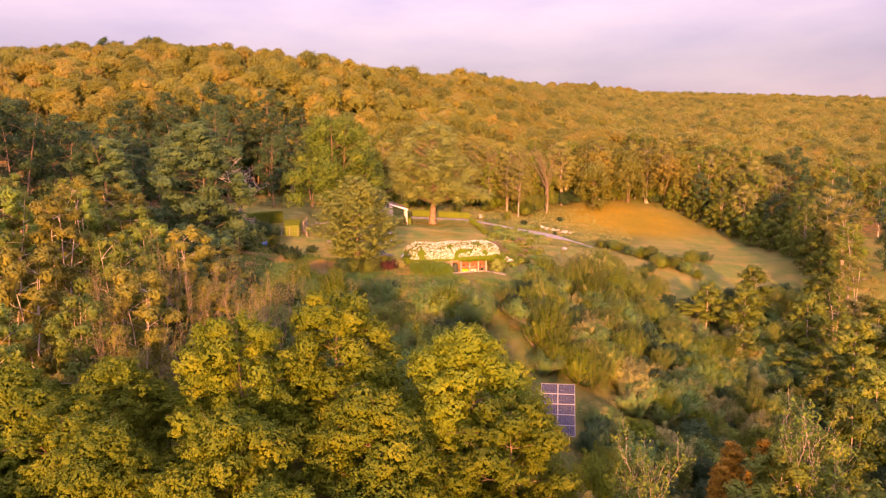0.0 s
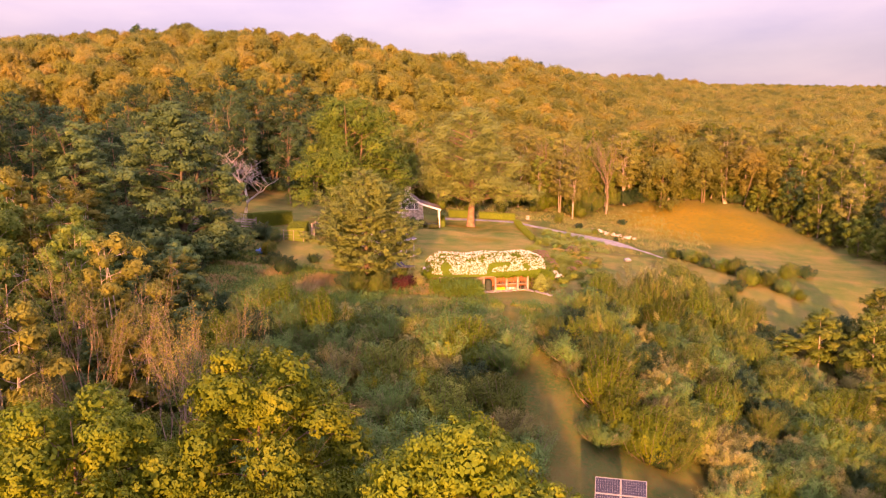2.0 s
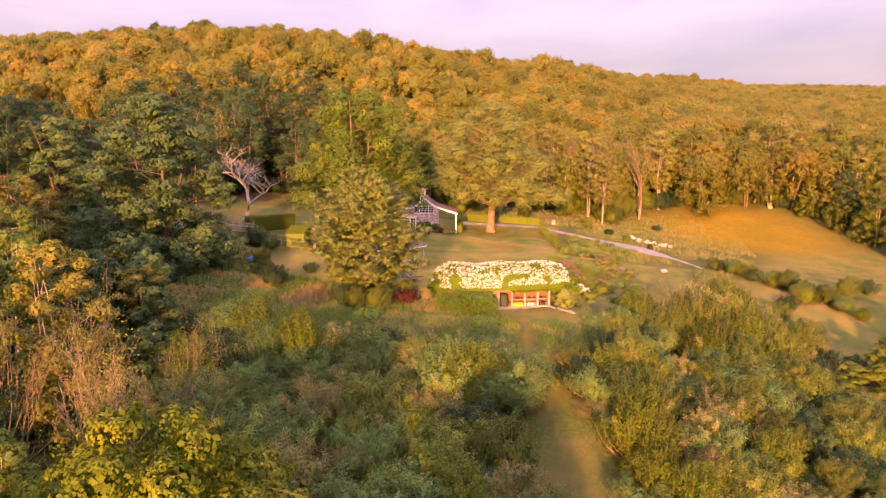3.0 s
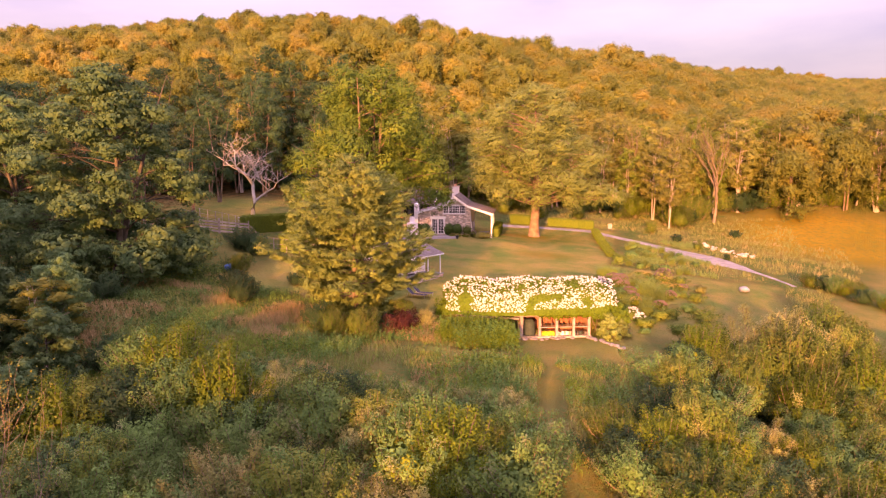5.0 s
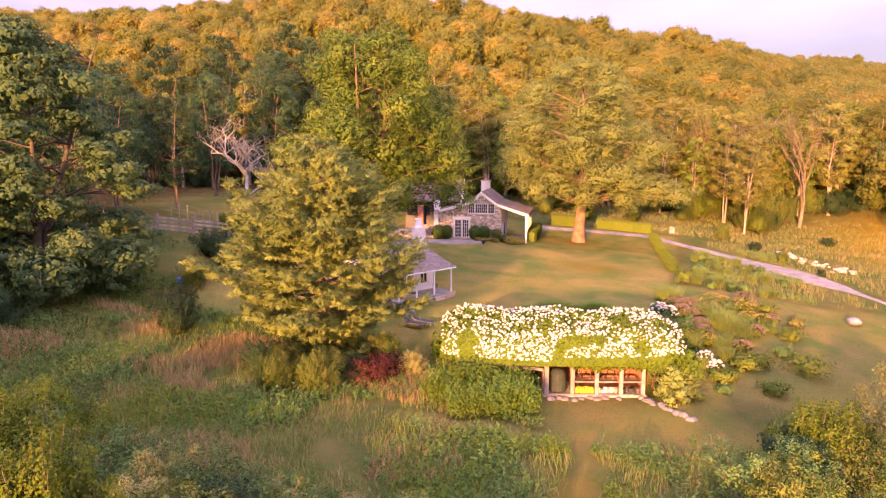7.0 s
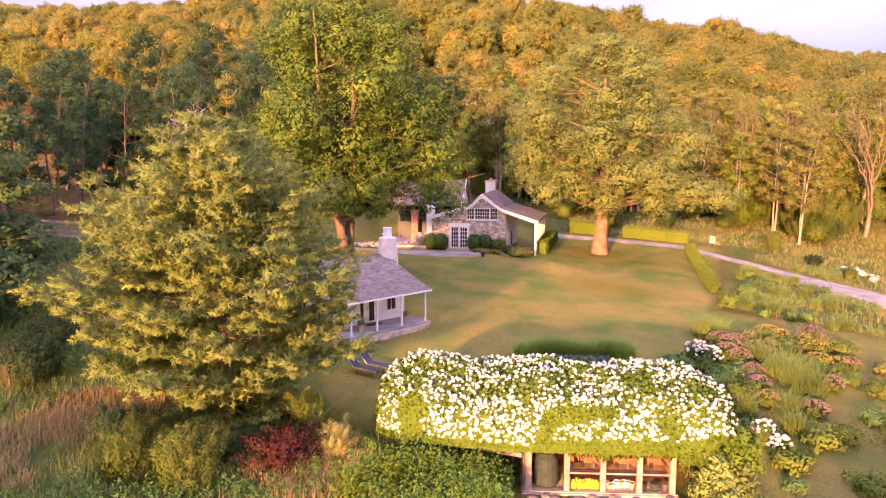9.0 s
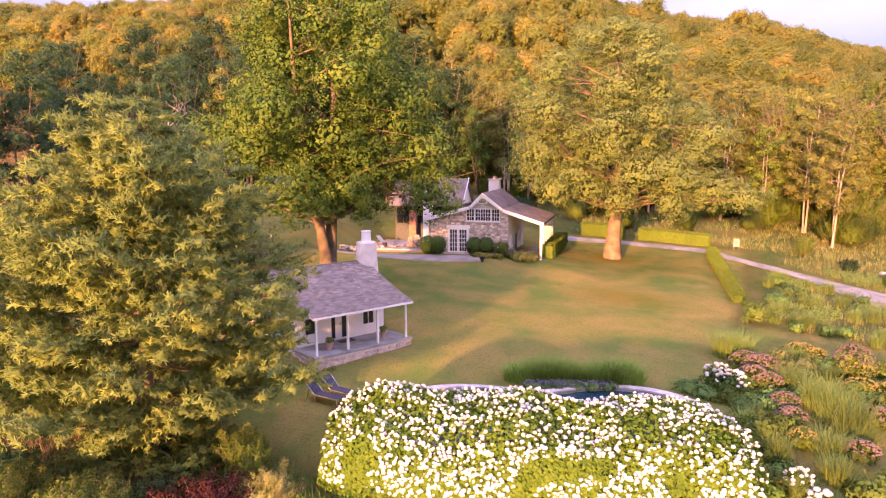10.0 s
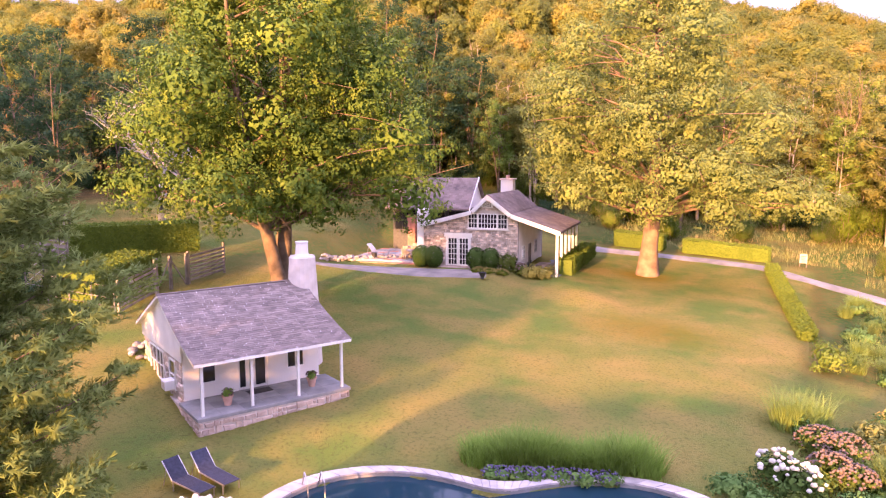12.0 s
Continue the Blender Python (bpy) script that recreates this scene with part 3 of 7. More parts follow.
def build_ground():
    xs, ys = steps(-2400, -52, 40, 2400, 0.7), steps(-1500, 92, 182, 3200, 0.7)
    nx, ny = len(xs), len(ys)
    v = np.zeros((ny, nx, 3), np.float32)
    c = np.zeros((ny, nx, 4), np.float32)
    for j, y in enumerate(ys):
        for i, x in enumerate(xs):
            near = -80 < x < 130 and 60 < y < 300
            z = land(x, y)
            if near:
                z += 0.05 * noise.noise(Vector((x * 0.4, y * 0.4, 0)))
                if 118 < y < 134 and in_pool(x, y, -0.15):
                    z -= 2.2
                c[j, i, :3] = cover(x, y)
            v[j, i] = (x, y, z)
    k = (np.arange(ny - 1)[:, None] * nx + np.arange(nx - 1)[None, :]).ravel()
    me = mesh_of("ground", v, np.stack([k, k + 1, k + nx + 1, k + nx], 1), GROUND, True)
    me.attributes.new("cover", "FLOAT_COLOR", "POINT").data.foreach_set("color", c.ravel())
    tagged(new("ground", me), "rolling ground with mown lawn, rough meadow and leaf litter", "ground", kind="structure")


build_ground()


def ribbon(line, width, lift, step=0.8):
    """A strip draped over the land along a line; width may change along it."""
    pts = [Vector(p) for p in line]
    path = []
    for i in range(len(pts) - 1):
        p0, p1, p2, p3 = pts[max(0, i - 1)], pts[i], pts[i + 1], pts[min(len(pts) - 1, i + 2)]
        n = max(2, int((p2 - p1).length / step))
        for k in range(n):
            u = k / n
            path.append(0.5 * (2 * p1 + (p2 - p0) * u + (2 * p0 - 5 * p1 + 4 * p2 - p3) * u * u + (3 * p1 - p0 - 3 * p2 + p3) * u ** 3))
    path.append(pts[-1])
    s, cols = Soup(), 7
    v = []
    for k, p in enumerate(path):
        d = (path[min(k + 1, len(path) - 1)] - path[max(0, k - 1)]).normalized()
        w = width(k / len(path)) if callable(width) else width
        for c in range(cols):
            o = (c / (cols - 1) - 0.5) * w * (1 + 0.06 * noise.noise(Vector((p.x, p.y, c))))
            x, y = p.x - d.y * o, p.y + d.x * o
            v.append((x, y, land(x, y) + (lift if 0 < c < cols - 1 else -0.06)))
    q = [(i * cols + c, i * cols + c + 1, (i + 1) * cols + c + 1, (i + 1) * cols + c) for i in range(len(path) - 1) for c in range(cols - 1)]
    return s.add(v, q)


solid("driveway", ribbon(DRIVE, lambda u: 2.3 - 1.5 * smooth(0.74, 0.86, u) + 5.8 * math.exp(-((u - 0.68) / 0.11) ** 2), 0.05), GRAVEL, "pale gravel driveway with a wider parking place", "driveway", kind="structure", smooth=True)


# ---- trees ----
def bend(rng, a, b, n=5, sag=0.08):
    """A gently crooked line from a to b."""
    a, b = np.array(a, float), np.array(b, float)
    u = np.linspace(0, 1, n)[:, None]
    off = rng.normal(size=3) * sag * np.linalg.norm(b - a)
    off[2] = abs(off[2])
    return a + (b - a) * u + off * np.sin(math.pi * u) + rng.normal(size=(n, 3)) * sag * 0.15 * np.linalg.norm(b - a) * (u * (1 - u) * 4)


def lobe_leaves(soup, rng, centre, radii, n, size, tint=0.0, up=0.25, droop=0.0, jitter=0.35, clump=26, fill=0.22, aspect=0.62, soft=None):
    """A leafy mass: tufts of leaves over a ragged shell, with larger sprays filling it inside."""
    centre, radii = np.asarray(centre, float), np.asarray(radii, float)
    m = max(4, n // clump)
    d = rng.normal(size=(m, 3))
    d[:, 2] += up
    d /= np.linalg.norm(d, axis=1)[:, None]
    hub = d * rng.uniform(0.66, 1.04, m)[:, None]
    of = np.arange(n) % m
    off = rng.normal(size=(n, 3))
    off /= np.linalg.norm(off, axis=1)[:, None]
    p = (hub[of] + off * (max(0.12, 1.2 / math.sqrt(m)) * rng.uniform(0.3, 1.15, n) ** 0.6)[:, None]) * radii
    way = p / np.linalg.norm(p, axis=1)[:, None]
    p = p + centre
    p[:, 2] -= droop * rng.uniform(0, 1, n)
    nn = d[of] * 0.7 + off * 0.8 + np.array([0, 0, 0.4])
    mass, tuft = soft or ((0.8, 0.38) if clump > 9 else (1.0, 0.12))
    soup.leaves(rng, p, nn, size, tint=tint, jitter=jitter, aspect=aspect, shade=mass * way + tuft * off + np.array([0, 0, 0.3]))
    k = int(n * fill)
    if k:
        w = rng.normal(size=(k, 3))
        w /= np.linalg.norm(w, axis=1)[:, None]
        soup.leaves(rng, centre + w * radii * rng.uniform(0.3, 0.74, (k, 1)), w, size * 2.0, tint=tint, jitter=0.3, shade=w + np.array([0, 0, 0.2]))


def crown_lobes(rng, h, base, radius, n, profile="round", offset=(0, 0), lobe=1.0):
    """Centres and radii of the leafy masses that make up a crown."""
    out = []
    for k in range(n):
        u = (k + 0.5) / n
        z = base + (h - base) * (0.06 + 0.86 * u)
        if profile == "round":
            r = math.sin(math.pi * min(1, 0.18 + 0.82 * u) ** 0.9) ** 0.6
        elif profile == "oval":
            r = (math.sin(math.pi * (0.12 + 0.80 * u)) ** 0.75)
        else:
            r = (1 - u) ** 0.8 + 0.12
        a = k * 2.39996 + rng.uniform(-0.4, 0.4)
        d = radius * r * (rng.uniform(0.42, 0.72) if lobe > 0.9 else rng.uniform(0.35, 0.86))
        s = lobe * radius * rng.uniform(0.30, 0.44) * (0.75 + 0.35 * r)
        out.append(((math.cos(a) * d + offset[0] * u, math.sin(a) * d + offset[1] * u, z), (s, s, s * rng.uniform(0.62, 0.85))))
    return out


def make_tree(name, label, category, seed, h, radius, base, n_lobes, n_leaves, size, leaf, bark=None, trunk=0.03, profile="round", offset=(0, 0), extra=(), stems=1, single=False, lobe=1.0, flat=1.0):
    """A tree with a tapered trunk, limbs that reach into the crown, and a crown of many leaves."""
    rng = np.random.default_rng(seed)
    ob = thing(name, label, category, pose(0, -500, 0))
    wood, crown = Soup(), Soup()
    r0 = h * trunk
    lobes = [(c, (s[0], s[1], s[2] * flat)) for c, s in crown_lobes(rng, h, base, radius, n_lobes, profile, offset, lobe)] + list(extra)
    top = np.array([offset[0] * 0.8, offset[1] * 0.8, h * 0.9])
    axes = []
    for k in range(stems):
        foot = np.array([0.0, 0, -0.5]) if stems == 1 else np.array([math.cos(k * 2.1) * r0 * 0.6, math.sin(k * 2.1) * r0 * 0.6, -0.5])
        tip = top + (0 if stems == 1 else rng.normal(size=3) * radius * np.array([0.3, 0.3, 0.03]))
        ax = bend(rng, foot, tip, 10, 0.02)
        rad = r0 * (1 - np.linspace(0, 1, 10) ** 0.8 * 0.93) * (1 if stems == 1 else 0.85)
        rad[0] *= 1.3
        wood.tube(ax, rad, 9)
        axes.append(ax)
    limbs, each = Soup(), []
    for k, (c, s) in enumerate(lobes):
        if single:
            limbs = Soup()
            each.append(limbs)
        ax = axes[k % stems]
        z0 = max(base * 0.75, min(c[2] - 0.25 * math.hypot(c[0], c[1]) - s[2] * 0.6, h * 0.8))
        foot = ax[np.argmin(np.abs(ax[:, 2] - z0))]
        ln = bend(rng, foot, c, 6, 0.07)
        rr = max(0.025, r0 * 0.26 * (1 - z0 / h * 0.7))
        limbs.tube(ln, np.linspace(rr, rr * 0.25, 6), 5)
        for _ in range(3):
            tip = np.array(c) + rng.normal(size=3) * np.array(s) * 0.6
            limbs.tube(bend(rng, ln[3], tip, 4, 0.08), np.linspace(rr * 0.4, rr * 0.1, 4), 4)
    vol = np.array([s[0] * s[1] for _, s in lobes])
    for (c, s), w in zip(lobes, vol / vol.sum()):
        lobe_leaves(crown, rng, c, s, max(12, int(n_leaves * w)), size)
    part("trunk", wood, bark or BARK, ob, smooth=True)
    if single:
        for one in each:
            part("limb", one, bark or BARK, ob, smooth=True)
    else:
        part("branchwork", limbs, bark or BARK, ob, smooth=True)["kind"] = "stuff"
    part("crown", crown, leaf, ob)
    return ob


def put(ob, x, y, turn=0.0, scale=1.0, sink=0.15, copy=True, stretch=1.0):
    """Stands a tree or shrub, or a copy of it, on the land."""
    m = pose(x, y, land(x, y) - sink, 0, 0, turn)
    if copy:
        ob = copy_thing(ob, m)
    else:
        ob.matrix_basis = m
    ob.scale = (scale, scale, scale * stretch)
    return ob


def make_pine(seed, h, radius):
    """A white pine: whorls of long branches, each a flat spray of twigs that end in tufts of needles."""
    rng = np.random.default_rng(seed)
    ob = thing("pine_tree", "broad yellow-green white pine with layered tufted branches", "tree", pose(0, -500, 0))
    wood, limbs, needles = Soup(), Soup(), Soup()
    wood.tube(bend(rng, (0, 0, -0.5), (0.2, 0.1, h), 12, 0.01), 0.34 * (1 - np.linspace(0, 1, 12) * 0.93), 9)

    def tuft(q, w, s):
        """Short shoots that fan out from a twig's end, each a brush of needles."""
        m, k = int(14 * s) + 4, 29
        aim = w * 0.75 + rng.normal(size=(m, 3)) * [0.55, 0.55, 0.18] + [0, 0, 0.26]
        aim /= np.linalg.norm(aim, axis=1)[:, None]
        root = q + rng.normal(size=(m, 3)) * [0.42 * s, 0.42 * s, 0.10 * s]
        v = rng.uniform(0, 1, (m, k, 1))
        base = root[:, None] + aim[:, None] * v * s * 0.6
        way = aim[:, None] * 0.7 + rng.normal(size=(m, k, 3)) * 0.5
        way = way / np.linalg.norm(way, axis=2)[..., None]
        out = base - (q - np.array([0, 0, 0.25 * s]))
        needles.needles(rng, base.reshape(-1, 3), way.reshape(-1, 3), 0.22, 0.036, (1.3 * out / s + 0.15 * way + [0, 0, 0.3]).reshape(-1, 3))

    z = 0.8
    while z < h - 0.15:
        u = z / h
        reach = radius * lerp_table(u, [(0, 0.32), (0.1, 0.66), (0.24, 1.0), (0.38, 1.12), (0.52, 1.02), (0.68, 0.78), (0.82, 0.5), (0.92, 0.27), (1, 0.06)]) * rng.uniform(0.86, 1.08) + 0.2
        count = 9 if u < 0.8 else 6
        start = rng.uniform(0, 6.28)
        for k in range(count):
            a = start + k * 2 * math.pi / count + rng.uniform(-0.3, 0.3)
            ln = reach * rng.choice([0.55, 0.8, 0.95, 1.05, 1.18]) * rng.uniform(0.92, 1.08)
            rise = ln * (0.06 + 0.42 * u) + rng.uniform(-0.25, 0.25)
            w = np.array([math.cos(a), math.sin(a), 0])
            side = np.array([-w[1], w[0], 0])
            axis = np.array([w * ln * v + np.array([0, 0, z + rise * v ** 1.8 - 0.08 * ln * math.sin(math.pi * v)]) for v in np.linspace(0, 1, 7)])
            limbs.tube(axis, np.linspace(0.035 + 0.03 * (1 - u), 0.01, 7), 4)
            v = 0.94
            while v > 0.3:
                i = min(5, int(v * 6))
                p = axis[i] + (axis[i + 1] - axis[i]) * (v * 6 - i)
                wide = 0.36 * ln * (1 - v) + 0.1
                for sg in (0,) if v > 0.9 or ln < 1.4 else (-1, 1):
                    s = rng.uniform(0.6, 1.05) * (1 if ln > 2 else 0.75)
                    q = p + side * sg * wide * rng.uniform(0.8, 1.2) + w * abs(sg) * 0.3 + np.array([0, 0, rng.uniform(-0.02, 0.16)])
                    if sg:
                        limbs.tube([p, q], [0.02, 0.008], 3)
                    tuft(q, w, s)
                v -= 0.88 / max(1.0, ln)
        z += 0.62 + 0.62 * (1 - u)
    part("trunk", wood, BARK, ob, smooth=True)
    part("branchwork", limbs, BARK, ob, smooth=True)["kind"] = "stuff"
    part("crown", needles, LEAF_PINE, ob)
    return ob


def make_bare(name, label, seed, h, radius, mat, leaf=None, n_leaves=0, splits=3, r0=0.16, stems=1, leaf_size=0.26):
    """A leafless or thinly leaved tree of forking limbs."""
    rng = np.random.default_rng(seed)
    ob = thing(name, label, "tree", pose(0, -500, 0))
    trunks, twigs, ends = [], Soup(), []

    def fork(a, way, ln, r, level):
        b = a + way * ln
        pts = bend(rng, a, b, 5, 0.07)
        (twigs if level else trunks[-1]).tube(pts, np.linspace(r, r * 0.62, 5), 7 if level < 2 else 4)
        if level >= splits + 1:
            ends.append(pts)
            return
        for k in range(3 if level else 4):
            a2 = rng.uniform(0, 6.28)
            out = np.array([math.cos(a2), math.sin(a2), rng.uniform(-0.1, 0.5)]) * radius / h * 1.35
            nw = way * 0.75 + out + np.array([0, 0, 0.22])
            nw /= np.linalg.norm(nw)
            fork(pts[-1 - (k % 3)], nw, ln * rng.uniform(0.6, 0.85), r * 0.55, level + 1)

    for s in range(stems):
        trunks.append(Soup())
        w = np.array([0.22 * rng.normal(), 0.22 * rng.normal(), 1.0]) if stems > 1 else np.array([0.03, 0.02, 1.0])
        fork(np.array([0.15 * s, 0.1 * s, -0.4]), w / np.linalg.norm(w), h * 0.36, r0, 0)
    for wood in trunks:
        part("trunk", wood, mat, ob, smooth=True)
    part("branchwork", twigs, mat, ob, smooth=True)["kind"] = "stuff"
    if leaf and n_leaves:
        crown = Soup()
        tips = np.concatenate(ends)
        p = tips[rng.integers(0, len(tips), n_leaves)] + rng.normal(size=(n_leaves, 3)) * 0.35
        crown.leaves(rng, p, np.tile([0, -0.2, 0.6], (n_leaves, 1)), leaf_size, shade=rng.normal(size=p.shape) + [0, 0, 0.5])
        part("crown", crown, leaf, ob)
    return ob


def make_shrub(name, label, seed, h, radius, leaf, n_leaves=1500, size=0.24, n_lobes=9, category="shrub", plume=0.0):
    """A many-stemmed bush of upright, leafy sprays over a shaded inner mass; plume is the share of feathery tips."""
    rng = np.random.default_rng(seed)
    ob = thing(name, label, category, pose(0, -500, 0))
    stems, crown = Soup(), Soup()
    sprays = 6 * n_lobes
    per = n_leaves // sprays
    heart = rng.normal(size=(5, 2)) * radius * 0.3
    for k in range(sprays):
        a, u = k * 2.39996, (k + 0.5) / sprays
        p = math.radians(6 + 84 * u ** 0.75)
        hub = heart[k % 5]
        reach = rng.uniform(0.78, 1.12)
        end = np.array([hub[0] + math.sin(p) * math.cos(a) * radius * 0.78 * reach, hub[1] + math.sin(p) * math.sin(a) * radius * 0.78 * reach, h * (0.30 + 0.62 * math.cos(p) * rng.uniform(0.72, 1.08))])
        foot = np.array([end[0] * 0.35, end[1] * 0.35, max(-0.1, end[2] - h * 0.42)])
        mid = 0.5 * (foot + end) + np.array([end[0], end[1], 0.0]) * 0.12
        out = end - foot + np.array([0, 0, 0.25 * h])
        out /= np.linalg.norm(out)
        tip = end + out * h * 0.06
        stems.tube([foot, mid, end, tip], np.array([0.022, 0.016, 0.01, 0.004]) * h / 3, 3)
        v = rng.uniform(0.2, 1.0, per) ** 0.6
        axis = foot * ((1 - v) ** 2)[:, None] + 2 * mid * (v * (1 - v))[:, None] + tip * (v ** 2)[:, None]
        off = rng.normal(size=(per, 3))
        off /= np.linalg.norm(off, axis=1)[:, None]
        wide = radius * (0.06 + 0.26 * np.sqrt(np.clip(1.03 - v, 0, 1)))
        pts = axis + off * (wide * rng.uniform(0.4, 1.0, per))[:, None]
        way = (pts - [0, 0, h * 0.35]) / [radius, radius, h * 0.6]
        feathery = rng.random() < plume
        crown.leaves(rng, pts, off * 0.6 + out * 0.5, size * (0.8 if feathery else 1.0), jitter=0.6, tint=np.clip((v - 0.45) * 1.6, 0, 1) if feathery else 0.0, aspect=0.4 if feathery else 0.55, shade=0.75 * way + 0.45 * off + out * 0.35)
    fill = n_leaves // 8
    w = rng.normal(size=(fill, 3))
    w /= np.linalg.norm(w, axis=1)[:, None]
    crown.leaves(rng, w * [radius * 0.62, radius * 0.62, h * 0.34] * rng.uniform(0.5, 1, (fill, 1)) + [0, 0, h * 0.38], w, size * 2.2, jitter=0.3, shade=w)
    part("branchwork", stems, BARK_TWIG, ob, smooth=True)["kind"] = "stuff"
    part("leaves", crown.mesh("leaves", leaf, tint=True), leaf, ob)
    return ob


# the woods on the hill
def make_grove(seed, half, trees, leaves, size):
    """A piece of woodland: domed crowns of many leaves, with their slim trunks."""
    rng = np.random.default_rng(seed)
    crowns, stems = Soup(), Soup()
    spots = []
    while len(spots) < trees:
        p = rng.uniform(-half, half, 2)
        if all(math.hypot(p[0] - q[0], p[1] - q[1]) > 1.15 * half / math.sqrt(trees) for q in spots):
            spots.append(p)
    for px, py in spots:
        h = rng.uniform(11.0, 15.5)
        r = half / math.sqrt(trees) * rng.uniform(0.95, 1.35)
        tint = float(np.clip(0.42 + 0.22 * rng.normal(), 0, 1))
        lobes = [(0, 0, h - 0.5 * r, 0.55)]
        for k in range(22):
            a = k * 2.39996 + rng.uniform(-0.4, 0.4)
            u = (k + 0.6) / 22
            ring = 0.9 * math.sqrt(u)
            lobes.append((math.cos(a) * r * ring, math.sin(a) * r * ring, h - r * (0.42 + 1.25 * u ** 1.6) + rng.uniform(-0.5, 0.5), rng.uniform(0.26, 0.44)))
        for x, y, z, s in lobes:
            lobe_leaves(crowns, rng, (px + x, py + y, z), (s * r, s * r, s * r * 0.95), int(leaves * s / 8.0), size, float(np.clip(tint + 0.04 * rng.normal(), 0, 1)), up=0.4, jitter=0.6, clump=14, fill=0.2, soft=(0.5, 0.6))
        for k in range(5):
            a = k * 1.3 + rng.uniform(-0.4, 0.4)
            lobe_leaves(crowns, rng, (px + math.cos(a) * r * 0.8, py + math.sin(a) * r * 0.8, rng.uniform(1.0, 5.0)), (0.42 * r, 0.42 * r, 0.5 * r), leaves // 14, size, max(0.0, tint - 0.15), up=0.3, jitter=0.6, clump=14, fill=0.2, soft=(0.5, 0.6))
        foot = np.array([px, py, -3.0])
        for k in range(1 + int(rng.random() < 0.4)):
            stems.tube([foot + [0.5 * k, 0, 0], (px + rng.uniform(-1.2, 1.2), py, h * 0.86)], [0.2, 0.06], 5)
    return crowns.mesh("grove", LEAF_WOOD, tint=True), stems.mesh("trunk_group", BARK, True)


def build_woods():
    rng = np.random.default_rng(11)
    woods = thing("woods", "dense autumn-tinged deciduous woods on a hillside", "woods", pose(0, 0, 0), kind="stuff")
    near = [make_grove(900 + k, 12.5, 13, 4600, 0.30) for k in range(5)]
    far = [make_grove(920 + k, 18.0, 20, 1700, 0.52) for k in range(4)]
    for kinds, y0, y1, gap in ((near, 212.0, 325.0, 19.0), (far, 325.0, 900.0, 27.0)):
        y = y0
        while y < y1:
            x = -1.12 * y - 30
            while x < 0.80 * y + 40:
                px, py = x + rng.uniform(-0.2, 0.2) * gap, y + rng.uniform(-0.2, 0.2) * gap
                x += gap
                az = math.degrees(math.atan2(px - 5, py))
                if az > 42 or az < -54 or py - 0.10 * max(0, px) < 207 - 0.45 * max(0, -px - 55) or math.exp(-((px - 44) / 34) ** 2 - ((py - 185) / 26) ** 2) > 0.4:
                    continue
                if ridge_at(px, py)[3] > 35:
                    continue
                g = ground_z(px, py)
                slope = Vector((g - ground_z(px + 6, py), g - ground_z(px, py + 6), 6.0)).normalized()
                m = Matrix.Translation((px, py, g)) @ Vector((0, 0, 1)).rotation_difference(slope).to_matrix().to_4x4() @ Matrix.Rotation(rng.uniform(0, 6.28), 4, "Z")
                crowns, stems = kinds[int(rng.integers(0, len(kinds)))]
                part("grove", crowns, None, woods, m=m)
                if py < 255:
                    part("trunk_group", stems, None, woods, m=m)
            y += gap


build_woods()

